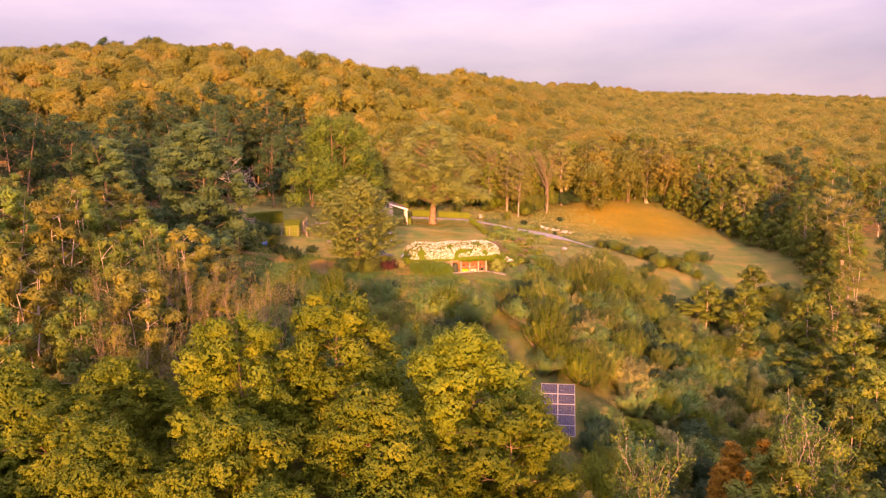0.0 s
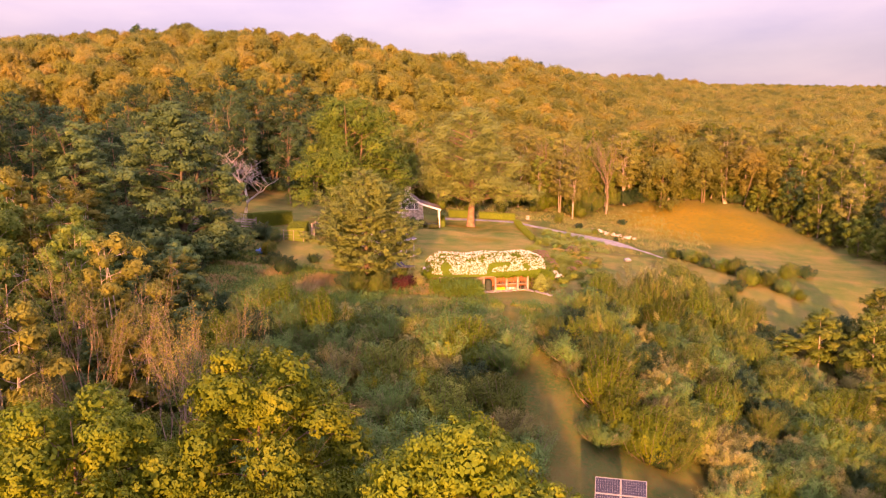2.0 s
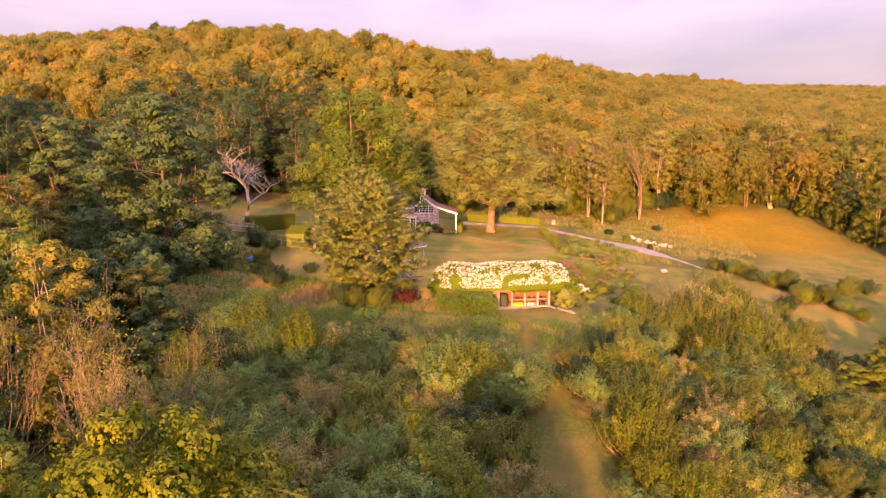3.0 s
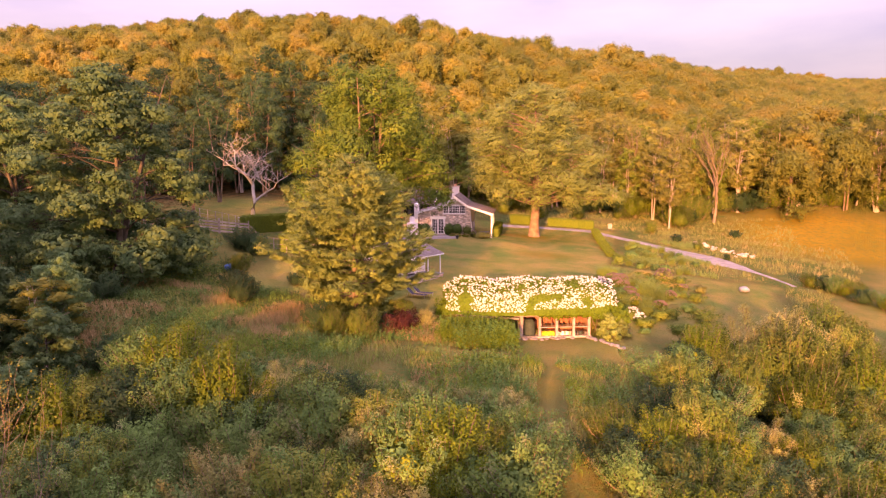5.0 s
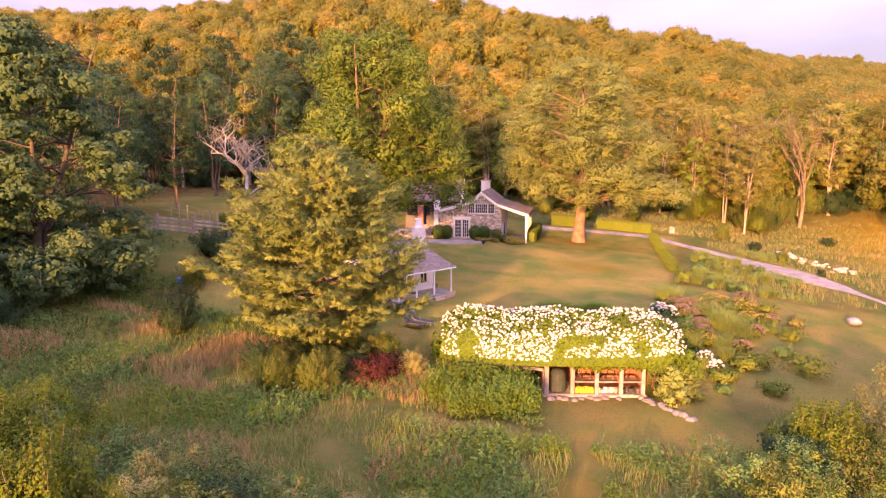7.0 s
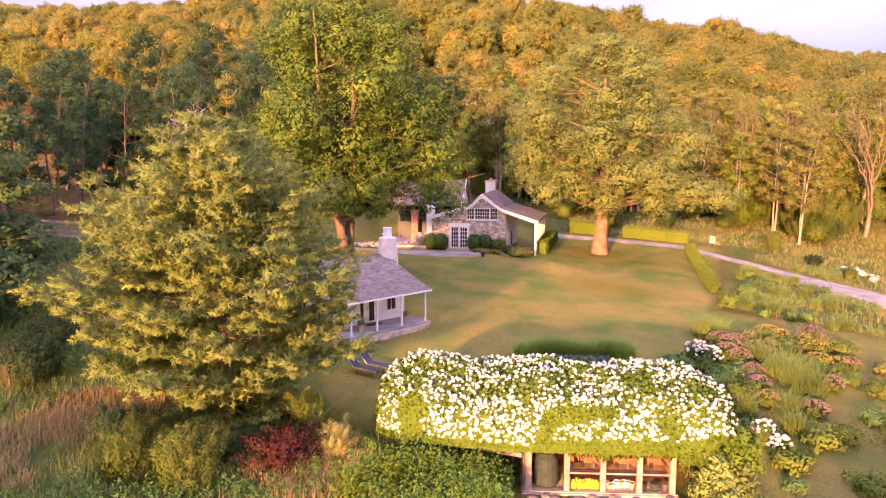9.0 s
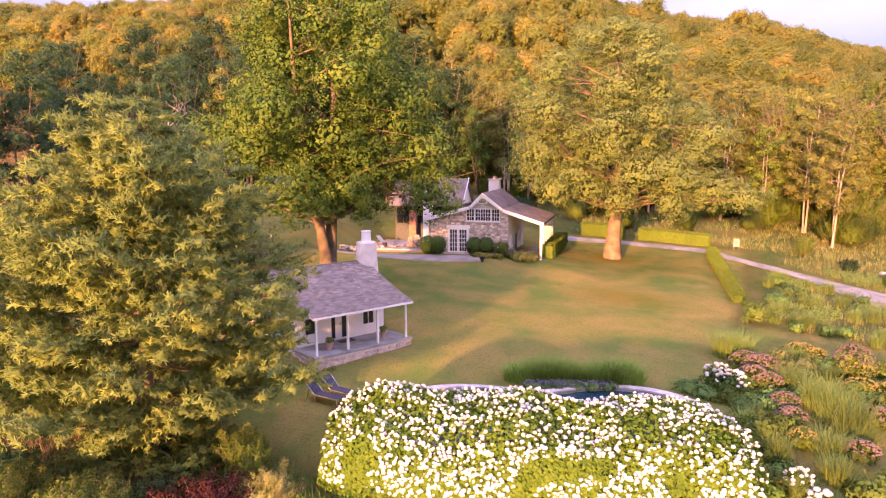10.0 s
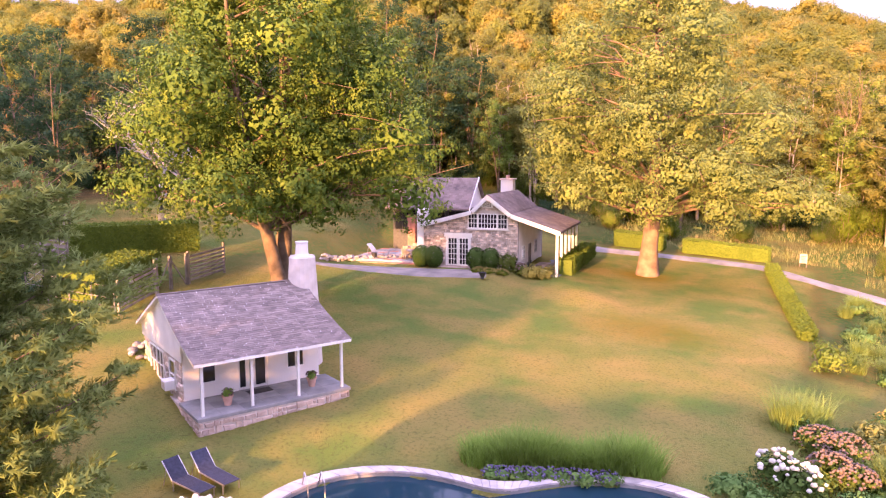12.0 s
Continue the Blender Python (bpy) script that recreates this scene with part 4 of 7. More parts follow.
# ---- single trees ----
def build_trees():
    rng = np.random.default_rng(5)
    maple = make_tree("maple_tree", "tall green maple with a dense oval crown beside the cottage", "tree", 21, 24.5, 9.0, 4.8, 56, 105000, 0.185, LEAF_MAPLE, BARK, 0.026, "oval", stems=3, single=True, lobe=0.8, extra=[((7.2, 4.0, 6.8), (3.4, 3.2, 2.4)), ((7.0, 3.6, 10.5), (3.6, 3.4, 2.8)), ((5.0, 5.4, 8.5), (3.2, 3.2, 2.6)), ((6.0, 2.6, 14.5), (3.4, 3.4, 3.0)), ((-7.6, -4.2, 7.5), (3.2, 3.0, 2.2)), ((-7.4, -3.6, 11.5), (3.4, 3.2, 2.6)), ((1.5, -6.5, 7.0), (3.2, 3.0, 2.4))])
    put(maple, -25.8, 140.8, copy=False)
    side = [((9.5, -1.0, 7.5), (4.2, 3.5, 2.2)), ((12.5, -1.5, 6.6), (3.0, 2.6, 1.5)), ((6.5, -4.5, 8.5), (3.6, 3.4, 2.4)), ((-8.5, -1.5, 9.5), (3.6, 3.4, 2.6)),
            ((1.5, -6.0, 6.5), (2.6, 2.4, 2.0)), ((9.0, 0, 12.5), (3.8, 3.6, 2.8)), ((-7.5, -3, 15), (3.8, 3.6, 3.0)), ((3.5, -6.5, 9.0), (3.2, 3.0, 2.2)), ((-4.5, -6.5, 7.6), (3.0, 2.8, 2.0)), ((-6.5, -4.5, 11.5), (3.4, 3.2, 2.6)), ((6.5, -5.0, 6.2), (2.6, 2.4, 1.7)), ((1.0, -7.0, 12.0), (3.2, 2.8, 2.6))]
    oak = make_tree("oak_tree", "old spreading oak with pale yellow-green foliage on the lawn", "tree", 8, 25.5, 11.2, 5.6, 60, 112000, 0.175, LEAF_OAK, BARK_OAK, 0.034, "round", extra=side, single=True, lobe=0.62, flat=0.8)
    put(oak, -8.5, 167.6, copy=False)
    pine = make_pine(4, 14.9, 6.1)
    put(pine, -17.2, 114.6, copy=False)
    locust = make_tree("locust_tree", "large blue-green locust tree with open layered masses of leaves", "tree", 14, 22.5, 9.6, 1.2, 56, 62000, 0.28, LEAF_LOCUST, BARK_DARK, 0.022, "round", stems=2, lobe=0.62, flat=0.62, extra=[((math.cos(k * 0.9) * (6.2 + k % 3), math.sin(k * 0.9) * (6.2 + k % 3), 1.6 + 1.1 * (k % 3)), (3.3, 3.3, 1.7)) for k in range(14)])
    put(locust, -43.5, 113.5, 20, copy=False)
    put(locust, -63, 121, 250, 0.80)
    young = make_tree("young_locust", "young dark blue-green locust on the slope", "tree", 17, 8.0, 2.9, 0.6, 24, 12000, 0.17, LEAF_LOCUST, BARK_DARK, 0.014, "oval", lobe=0.75)
    for k, (x, y, s) in enumerate([(-30, 91.5, 0.85), (-33.5, 95.5, 0.95), (-28, 86.5, 0.8), (-35, 88.5, 1.0), (-31.5, 83.5, 0.9), (-37.5, 93.5, 1.05), (-26, 82, 0.65), (-33, 79, 0.9), (-36.5, 99.5, 0.8)]):
        put(young, x, y, k * 67, s, copy=k > 0)
    dead = make_bare("dead_tree", "bare silvery dead tree with forked branches", 3, 10.0, 9.5, BARK_DEAD, splits=4, r0=0.24)
    put(dead, -50.6, 151.8, 0, 1.5, copy=False)

    # foreground trees on the slope below
    ash = make_tree("field_maple", "yellow-green field maple with a rounded crown", "tree", 31, 15.0, 5.2, 2.5, 44, 58000, 0.155, LEAF_YELLOW, BARK, 0.018, "oval", lobe=0.76, flat=0.85)
    ash2 = make_tree("field_maple", "broad olive-yellow field maple tree", "tree", 32, 13.0, 5.8, 2.0, 46, 58000, 0.155, LEAF_YELLOW, BARK, 0.018, "round", lobe=0.76, flat=0.85)
    thin = make_tree("sapling", "slender olive-leaved young sapling tree", "tree", 33, 12.0, 3.0, 1.6, 18, 11500, 0.20, LEAF_OLIVE, BARK_PALE, 0.013, "oval")
    amber = [make_tree("sapling", "slender amber-leaved tree with several pale stems", "tree", 35 + k, 12.0, 3.3, 1.4, 26, 12500, 0.17, m, BARK_PALE, 0.011, "oval", stems=3, lobe=0.7) for k, m in enumerate((LEAF_AMBER, LEAF_GLADE))]
    spots = [(ash, -8.6, 58.0, 7.0), (ash, -15.6, 52.0, 6.4), (ash2, 2.9, 55.0, 4.6), (ash2, -27.0, 54.0, 2.4), (ash, -21.3, 63.0, 1.0), (ash2, -13.0, 42.0, 2.0), (ash2, -4.0, 46.0, 2.4),
             (ash, 6.0, 48.5, 1.0), (ash2, -22.0, 42.5, 1.0), (ash, -34.0, 44.0, 2.0), (ash2, -30.0, 36.0, 0.0), (ash, -3.0, 34.0, -1.5), (ash2, -13, 31, -2.0), (ash, 12.5, 40.0, -3.5), (ash2, 24, 45, -6.0), (ash, -23.5, 33.0, -1.0), (ash2, -18.5, 25.0, -3.5), (ash, -26.5, 45.5, 1.5), (ash2, -33.0, 49.5, 3.0), (ash, -8.0, 37.5, -1.0)]
    for k, (kind, x, y, top) in enumerate(spots):
        s = (top - land(x, y)) / (13.9 if kind is ash else 12.0)
        put(kind, x, y, k * 77, 0.6 * s + 0.42, copy=k not in (0, 2), stretch=s / (0.6 * s + 0.42))
    for k, (x, y, top) in enumerate([(-30.5, 65.3, 9.6), (-34, 61, 8), (-31.7, 80.5, 12.3), (-36, 72, 13), (-44.7, 75.7, 17.2), (-50, 68, 17), (-41, 64, 12), (-38, 84, 13), (-46, 90, 14), (-39, 56, 8),
                                     (-47, 58, 12), (-54, 80, 18), (-27, 76, 6), (-24, 66, 3.5), (-33, 94, 8), (41, 115, -1.2), (37.2, 115.5, -5), (46, 112, -1), (50, 119, 1), (34, 106, -6), (43, 104, -7), (55, 110, -2), (48, 100, -8),
                                     (25, 52, -6), (31, 60, -6), (37, 66, -7), (29, 46, -4), (36, 52, -5), (44, 74, -6), (52, 84, -5), (50, 92, -6), (56, 97, -3), (22, 40, -4.5), (-48, 86, 17), (-52, 93, 18), (-43, 90, 14.5), (-47, 98, 15.5), (-57, 98, 18), (-52, 101, 16.5), (-60, 90, 19), (-57, 84, 18), (60, 88, -7), (66, 96, -5), (62, 78, -8), (70, 106, -5), (58, 70, -8), (74, 98, -6), (66, 110, -3), (48, 64, -8), (54, 60, -8)]):
        s = (top - land(x, y)) / 12.2
        put(thin if x > 0 else amber[k % 2], x, y, k * 61, 0.55 * s + 0.6, copy=k > 1 and x != 41, stretch=s / (0.55 * s + 0.6))
    bare = make_bare("bare_ash", "nearly leafless pale ash with slender stems and few tan leaves", 6, 15.0, 3.0, BARK_TWIG, LEAF_AMBER, 2600, 2, 0.05, stems=4, leaf_size=0.13)
    for k, (x, y, top) in enumerate([(-28.5, 71.5, 11.6), (-20.0, 70.2, 8.8), (-19.3, 76.3, 7.2), (-34.5, 66, 10), (-30, 60, 6.5)]):
        s = (top - land(x, y)) / 14.5
        put(bare, x, y, k * 83, s, copy=k > 0)
    birch = make_bare("birch_tree", "thin pale-barked birch with sparse yellow leaves", 16, 13.0, 2.6, BARK_PALE, LEAF_MAPLE, 1500, 3, 0.10)
    for k, (x, y, top) in enumerate([(17.0, 52.0, -3.5), (33.0, 60.0, -3.5)]):
        put(birch, x, y, k * 101, (top - land(x, y)) / 12.6, copy=k > 0)
    larch = make_tree("larch_tree", "rusty-orange conical young larch", "tree", 41, 11.0, 2.6, 0.8, 26, 9000, 0.17, LEAF_LARCH, BARK, 0.016, "cone")
    for k, (x, y, top) in enumerate([(28.5, 66.0, -8.5), (32.5, 68.0, -9.0), (26.0, 61.5, -9.0)]):
        put(larch, x, y, k * 50, (top - land(x, y)) / 10.8, copy=k > 0)

    # the edge of the woods
    edge = [make_tree("woodland_tree", "slim autumn-tinged woodland tree at the wood's edge", "tree", 50 + k, 17.0, 4.0, (4.2, 3.8, 2.2, 2.6, 4.2)[k], 26, 7600, 0.20, m, b, 0.012, "oval", stems=2, lobe=0.8)
            for k, (m, b) in enumerate(((LEAF_EDGE, BARK_PALE), (LEAF_EDGE, BARK_PALE), (LEAF_OLIVE, BARK_PALE), (LEAF_DARK, BARK), (LEAF_GLADE, BARK)))]
    used = set()
    ring = [(44 + 31 * math.cos(math.pi * k / 26), 186 + (20 + 5 * (k % 2)) * math.sin(math.pi * k / 26)) for k in range(27)]
    for k in range(200):
        x = -92 + 176 * ((k * 0.618034) % 1.0)
        row = k % 4
        y = 192 + 0.14 * max(0, x - 8) + 5.0 * row + rng.uniform(-2.5, 2.5) - 0.55 * max(0, -x - 42)
        if -32 < x < -8 and y < 190:
            continue
        if math.exp(-((x - 44) / 27) ** 2 - ((y - 185) / 19) ** 2) > 0.4:
            continue
        i = int(rng.integers(0, 3)) if x > -38 else int(rng.choice([0, 3, 3, 3]))
        put(edge[i], x, y, rng.uniform(0, 360), rng.uniform(0.78, 1.12), copy=i in used)
        used.add(i)
    for k, (x, y, s) in enumerate([(-33, 190, 0.8), (-29, 194, 0.9), (-25, 189, 0.75), (-21, 193, 0.85), (-17, 190, 0.8), (-13, 192, 0.9), (-10, 189, 0.7), (-23, 199, 1.0), (-15, 200, 1.0), (-30, 201, 1.0), (-8, 198, 0.95)]):
        put(edge[4], x, y, k * 71, s, copy=k > 0)
    for x, y in ring:
        put(edge[int(rng.integers(0, 3))], x, y, rng.uniform(0, 360), rng.uniform(0.8, 1.05))
    # x < -70, y < 115: out of view, added to shade the left woods
    for k, (x, y, s) in enumerate([(-58, 131, 0.9), (-64, 130, 1.0), (-70, 127, 1.1), (-61, 140, 1.0), (-57, 146, 0.9), (-78, 133, 1.2), (-62, 160, 1.1), (-70, 150, 1.1), (-76, 138, 1.2), (-66, 138, 1.0), (-60, 172, 1.2), (-48, 170, 1.1), (-40, 176, 1.1), (-82, 160, 1.3), (-72, 172, 1.2), (-90, 145, 1.3), (-75, 122, 1.2), (-84, 128, 1.3), (-73, 97, 1.5), (-79, 105, 1.6), (-85, 98, 1.6), (-71, 108, 1.45), (-80, 90, 1.6), (-90, 108, 1.7), (-77, 114, 1.5), (-68, 116, 1.3), (-64, 178, 1.35), (-70, 187, 1.4), (-57, 184, 1.3), (-77, 180, 1.4), (-66, 197, 1.45), (-53, 191, 1.3), (-83, 191, 1.5), (-75, 201, 1.5), (-60, 206, 1.4), (-50, 200, 1.3), (-90, 181, 1.5), (-47, 184, 1.2),
                                   (76, 150, 1.0), (84, 160, 1.1), (80, 172, 1.0), (92, 175, 1.2), (74, 138, 1.1), (88, 146, 1.2), (70, 128, 1.0), (98, 160, 1.2), (66, 118, 0.9), (82, 134, 1.1), (96, 190, 1.2), (66, 186, 0.8), (70, 180, 0.85), (74, 172, 0.8), (72, 190, 0.9), (77, 164, 0.9), (80, 186, 1.0), (63, 194, 0.8), (76, 155, 0.8), (68, 200, 0.9), (78, 196, 1.0), (84, 178, 1.0), (70, 146, 0.8), (75, 206, 1.0), (60, 202, 0.8), (90, 200, 1.2), (104, 182, 1.2), (60, 112, 0.8)]):
        put(edge[3 if x < 0 else (2, 2, 1, 3)[k % 4]], x, y, k * 47, s)
    bushy = make_tree("young_maple", "bushy olive-green young maple beside the meadow", "tree", 61, 9.0, 3.4, 0.4, 26, 11000, 0.18, LEAF_OLIVE, BARK, 0.012, "oval", lobe=0.8)
    for k, (x, y, s) in enumerate([(52, 204, 0.7), (57, 199, 0.8), (61, 193, 0.8), (64.5, 187, 0.9), (67, 180, 0.85), (69, 173, 0.95), (71, 166, 0.9), (72.5, 158, 1.0), (72, 150, 1.0), (70, 142, 1.0), (68, 134, 0.95), (64, 126, 0.9),
                                   (63, 197, 1.0), (68, 189, 1.1), (72, 181, 1.1), (75, 170, 1.1), (77, 161, 1.15), (77, 150, 1.2), (75, 141, 1.15)]):
        put(bushy, x, y, k * 59, s, copy=k > 0)
    cone = make_tree("ridge_conifer", "dark conifer standing above the ridge woods", "tree", 47, 19.5, 5.0, 6.0, 14, 2200, 0.5, LEAF_DARK, BARK, 0.012, "oval")
    for k, az in enumerate((-27.6, -25.4, -28.6, -0.2, 10.8, 12.3, 15.5, 17.0, 18.2, 23.5, 25.5, 27.0, 4.2)):
        d = lerp_table(az, CREST_FAR) - 3
        put(cone, 4 + math.sin(radians(az)) * d, math.cos(radians(az)) * d, k * 50, (0.86 if az < 8 else 0.62) + 0.05 * (k % 4), copy=k > 0)
    syc = make_bare("sycamore_tree", "tall thinly leaved sycamore with pale forking limbs", 23, 19.0, 5.0, BARK_TWIG, LEAF_EDGE, 1500, 3, 0.30)
    put(syc, 21.0, 192.5, copy=False)
    put(syc, 13.0, 194.5, 140, 0.95)
    put(syc, 6.0, 197.5, 50, 0.9)


build_trees()


# ---- shrubs ----
def build_shrubs():
    rng = np.random.default_rng(9)
    silver = make_shrub("olive_shrub", "grey-green autumn olive shrub", 61, 3.6, 2.2, LEAF_SILVER, 13000, 0.105, 10, plume=0.12)
    olive = make_shrub("golden_shrub", "olive-gold shrub with tan tips", 62, 4.2, 2.3, LEAF_OLIVE, 13000, 0.11, 10, plume=0.2)
    tan = make_shrub("tan_shrub", "tan shrub in late autumn seed", 63, 3.6, 1.9, LEAF_TAN, 12000, 0.10, 10, plume=0.7)
    green = make_shrub("green_shrub", "bright yellow-green leafy shrub", 64, 4.4, 2.2, LEAF_YELLOW, 11000, 0.125, 10)
    dark = make_shrub("dark_shrub", "dark green rounded thicket shrub", 65, 3.0, 2.0, LEAF_DARK, 9000, 0.13, 9)
    first = {}

    def shrub(kind, x, y, top=None, s=1.0):
        hs = {id(silver): 3.9, id(olive): 4.4, id(tan): 4.0, id(green): 4.4, id(dark): 3.0}[id(kind)]
        st = 1.0
        if top is not None:
            f = (top - land(x, y)) / hs
            s, st = 0.5 * f + 0.5, f / (0.5 * f + 0.5)
        put(kind, x, y, rng.uniform(0, 360), s, copy=id(kind) in first, stretch=st)
        first[id(kind)] = 1

    for kind, x, y, top in [(green, -16.1, 91, 4.8), (silver, -18.5, 92.5, 3.6), (silver, -8.5, 96.7, 1.7), (silver, -12, 95.4, 2.6), (tan, 8.2, 98.6, -0.4), (olive, 12.6, 105.7, 2.5),
                            (olive, 16.5, 107.9, 2.2), (tan, 18.5, 115.2, 4.6), (olive, 20.5, 113.5, 3.8), (olive, 24.8, 125.9, 2.9), (green, 12.0, 87.2, 0.9), (tan, 18.2, 96.2, -1.9), (olive, 24, 92.4, -4.9), (tan, 31.7, 94.3, -9.2),
                            (silver, 0.8, 84, -1.8), (silver, -5, 86.5, -0.8), (olive, 18.6, 102, -1.2), (olive, 17.8, 90.2, -3.2), (tan, 17.7, 76.3, -8.3), (tan, 12.5, 97, 0.6), (olive, 10.2, 93.5, -1.0), (green, 15, 112, 2.4), (olive, 22, 119, 3.2),
                            (green, -22, 96.5, 4.4), (green, -25, 95, 4.2), (silver, -24, 98.2, 3.2), (silver, -17, 96.5, 2.9), (tan, -14.8, 97, 2.5), (silver, -15.5, 94.5, 2.5), (silver, -11, 96, 1.7), (tan, -8.8, 97.2, 1.5), (silver, -6.5, 96.8, 1.3),
                            (tan, -5, 97.4, 1.5), (tan, -3, 97.2, 1.5), (silver, -1, 97.4, 1.3), (tan, 0.6, 97.4, 1.2), (olive, -0.2, 95, 0.6), (green, -3.2, 94.5, 0.8), (tan, -5.5, 93.5, 0.6), (silver, -9.5, 93, 1.2), (silver, -13, 92.5, 1.8),
                            (green, -18.5, 94.5, 2.4), (silver, -20, 92, 2.4), (dark, -21.5, 93.5, 2.5), (green, 13.5, 93.5, 0.2), (olive, 15.2, 95.5, -0.4), (tan, 9.6, 91, -1.6), (silver, 11.5, 90, -2.0)]:
        shrub(kind, x, y, top)
    for k in range(60):
        x, y = rng.uniform(18, 48), rng.uniform(44, 66)
        shrub([dark, dark, silver, green][rng.integers(0, 4)], x, y, s=rng.uniform(0.9, 1.5))
    # the thicket, left and right of the mown path
    for k in range(215):
        x, y = rng.uniform(-27, 7), rng.uniform(62, 94.5)
        if near_line(x, y, MOWN) < (2.3 if y > 76 else 2.15) or (y > 95 and x > -3):
            continue
        shrub([silver, silver, silver, tan if x > -16 else dark, dark, olive, green, silver][rng.integers(0, 8)], x, y, s=rng.uniform(0.8, 1.5))
    for k in range(260):
        x, y = rng.uniform(7.5, 40), rng.uniform(58, 114)
        if near_line(x, y, MOWN) < (2.3 if y > 76 else 2.15) or (abs(x - 12) < 3.2 and 62 < y < 71.5) or (y > 100 and x < 11):
            continue
        shrub([olive, green, tan, silver, dark, silver, dark][rng.integers(0, 7)], x, y, s=rng.uniform(0.75, 1.3))
    for k in range(130):
        x, y = rng.uniform(38, 84), rng.uniform(50, 100)
        shrub([dark, dark, silver, olive][rng.integers(0, 4)], x, y, s=rng.uniform(0.9, 1.6))
    for k in range(210):
        x, y = rng.uniform(22, 66), rng.uniform(84, 137)
        if y > 118 + 0.35 * (x - 24):
            continue
        shrub([olive, olive, dark, silver, tan][rng.integers(0, 5)], x, y, s=rng.uniform(0.8, 1.3))
    for k in range(46):
        x, y = rng.uniform(-58, -26), rng.uniform(82, 97)
        shrub([dark, dark, silver, olive][rng.integers(0, 4)], x, y, s=rng.uniform(0.7, 1.2))
    for x, y, kind, s in [(-14.5, 108.6, olive, 0.75), (-16.8, 107.6, olive, 0.7), (-18.5, 109.5, dark, 0.8), (-13.5, 111.2, dark, 0.6), (-10.2, 113.8, tan, 0.55), (-12.2, 115.2, olive, 0.55), (-28, 112, dark, 0.9), (-31, 116, dark, 0.7),
                          (-34, 121, olive, 0.6), (-26.5, 120.5, dark, 0.5), (-36, 128.5, dark, 0.9), (-38.5, 129.5, dark, 1.0), (30, 131, olive, 0.7), (33, 129, olive, 0.8), (36, 135, dark, 0.7), (39, 138, olive, 0.8), (42, 141, dark, 0.8),
                          (46, 144, olive, 0.8), (50, 147, dark, 0.8), (-45, 122, dark, 1.0), (-38, 106, dark, 0.9), (-42, 101, dark, 1.1), (21, 166, dark, 0.35), (17, 171, olive, 0.4), (14, 176, dark, 0.5), (10, 181, olive, 0.6), (24, 184, dark, 0.5),
                          (-17, 186, olive, 0.8), (-24, 184, dark, 0.9), (-30, 178, dark, 0.9), (-3, 186, olive, 0.8), (4, 189, olive, 0.7), (-10, 184, green, 0.7)]:
        shrub(kind, x, y, s=s)
    for k in range(90):
        x = -90 + 190 * ((k * 0.618034 + 0.3) % 1.0)
        y = 190 + 0.14 * max(0, x - 8) - 0.55 * max(0, -x - 42) + rng.uniform(0, 9)
        if (-34 < x < -6 and y < 186) or math.exp(-((x - 44) / 27) ** 2 - ((y - 185) / 19) ** 2) > 0.36:
            continue
        shrub([olive, dark, olive, green][rng.integers(0, 4)] if x > -38 else dark, x, y, s=rng.uniform(0.7, 1.3))
    for x, y, top, kind in ((17.2, 113.8, 3.6, tan), (20.4, 116.4, 4.4, tan), (22.5, 114.6, 3.4, olive), (19.0, 111.6, 2.6, olive), (23.5, 118.6, 3.0, tan), (15.2, 110.0, 2.4, olive), (21.6, 110.6, 1.6, olive), (25.5, 121.5, 2.0, olive), (27.5, 125.0, 1.8, olive), (26.0, 114.0, 0.6, green), (28.5, 118.0, 0.5, olive), (30.5, 122.5, 0.4, tan)):
        shrub(kind, x, y, top)
    for k in range(44):
        a = math.pi * (k + 0.5) / 44
        x, y = 44 + (28 + rng.uniform(0, 4)) * math.cos(a), 186 + (17.5 + rng.uniform(0, 4)) * math.sin(a)
        shrub([olive, dark, green][rng.integers(0, 3)], x, y, s=rng.uniform(0.8, 1.4))
    for k in range(16):
        u = k / 15
        shrub([olive, dark, silver, green][k % 4], 29 + 16 * u + rng.uniform(-0.8, 0.8), 152 - 16.5 * u + rng.uniform(-0.8, 0.8), s=rng.uniform(0.45, 0.8))
    red = make_shrub("barberry", "dark red rounded barberry bush", 66, 2.1, 1.75, LEAF_RED, 4200, 0.12, 9)
    put(red, -11.5, 111.8, 0, 1.05, copy=False)


build_shrubs()


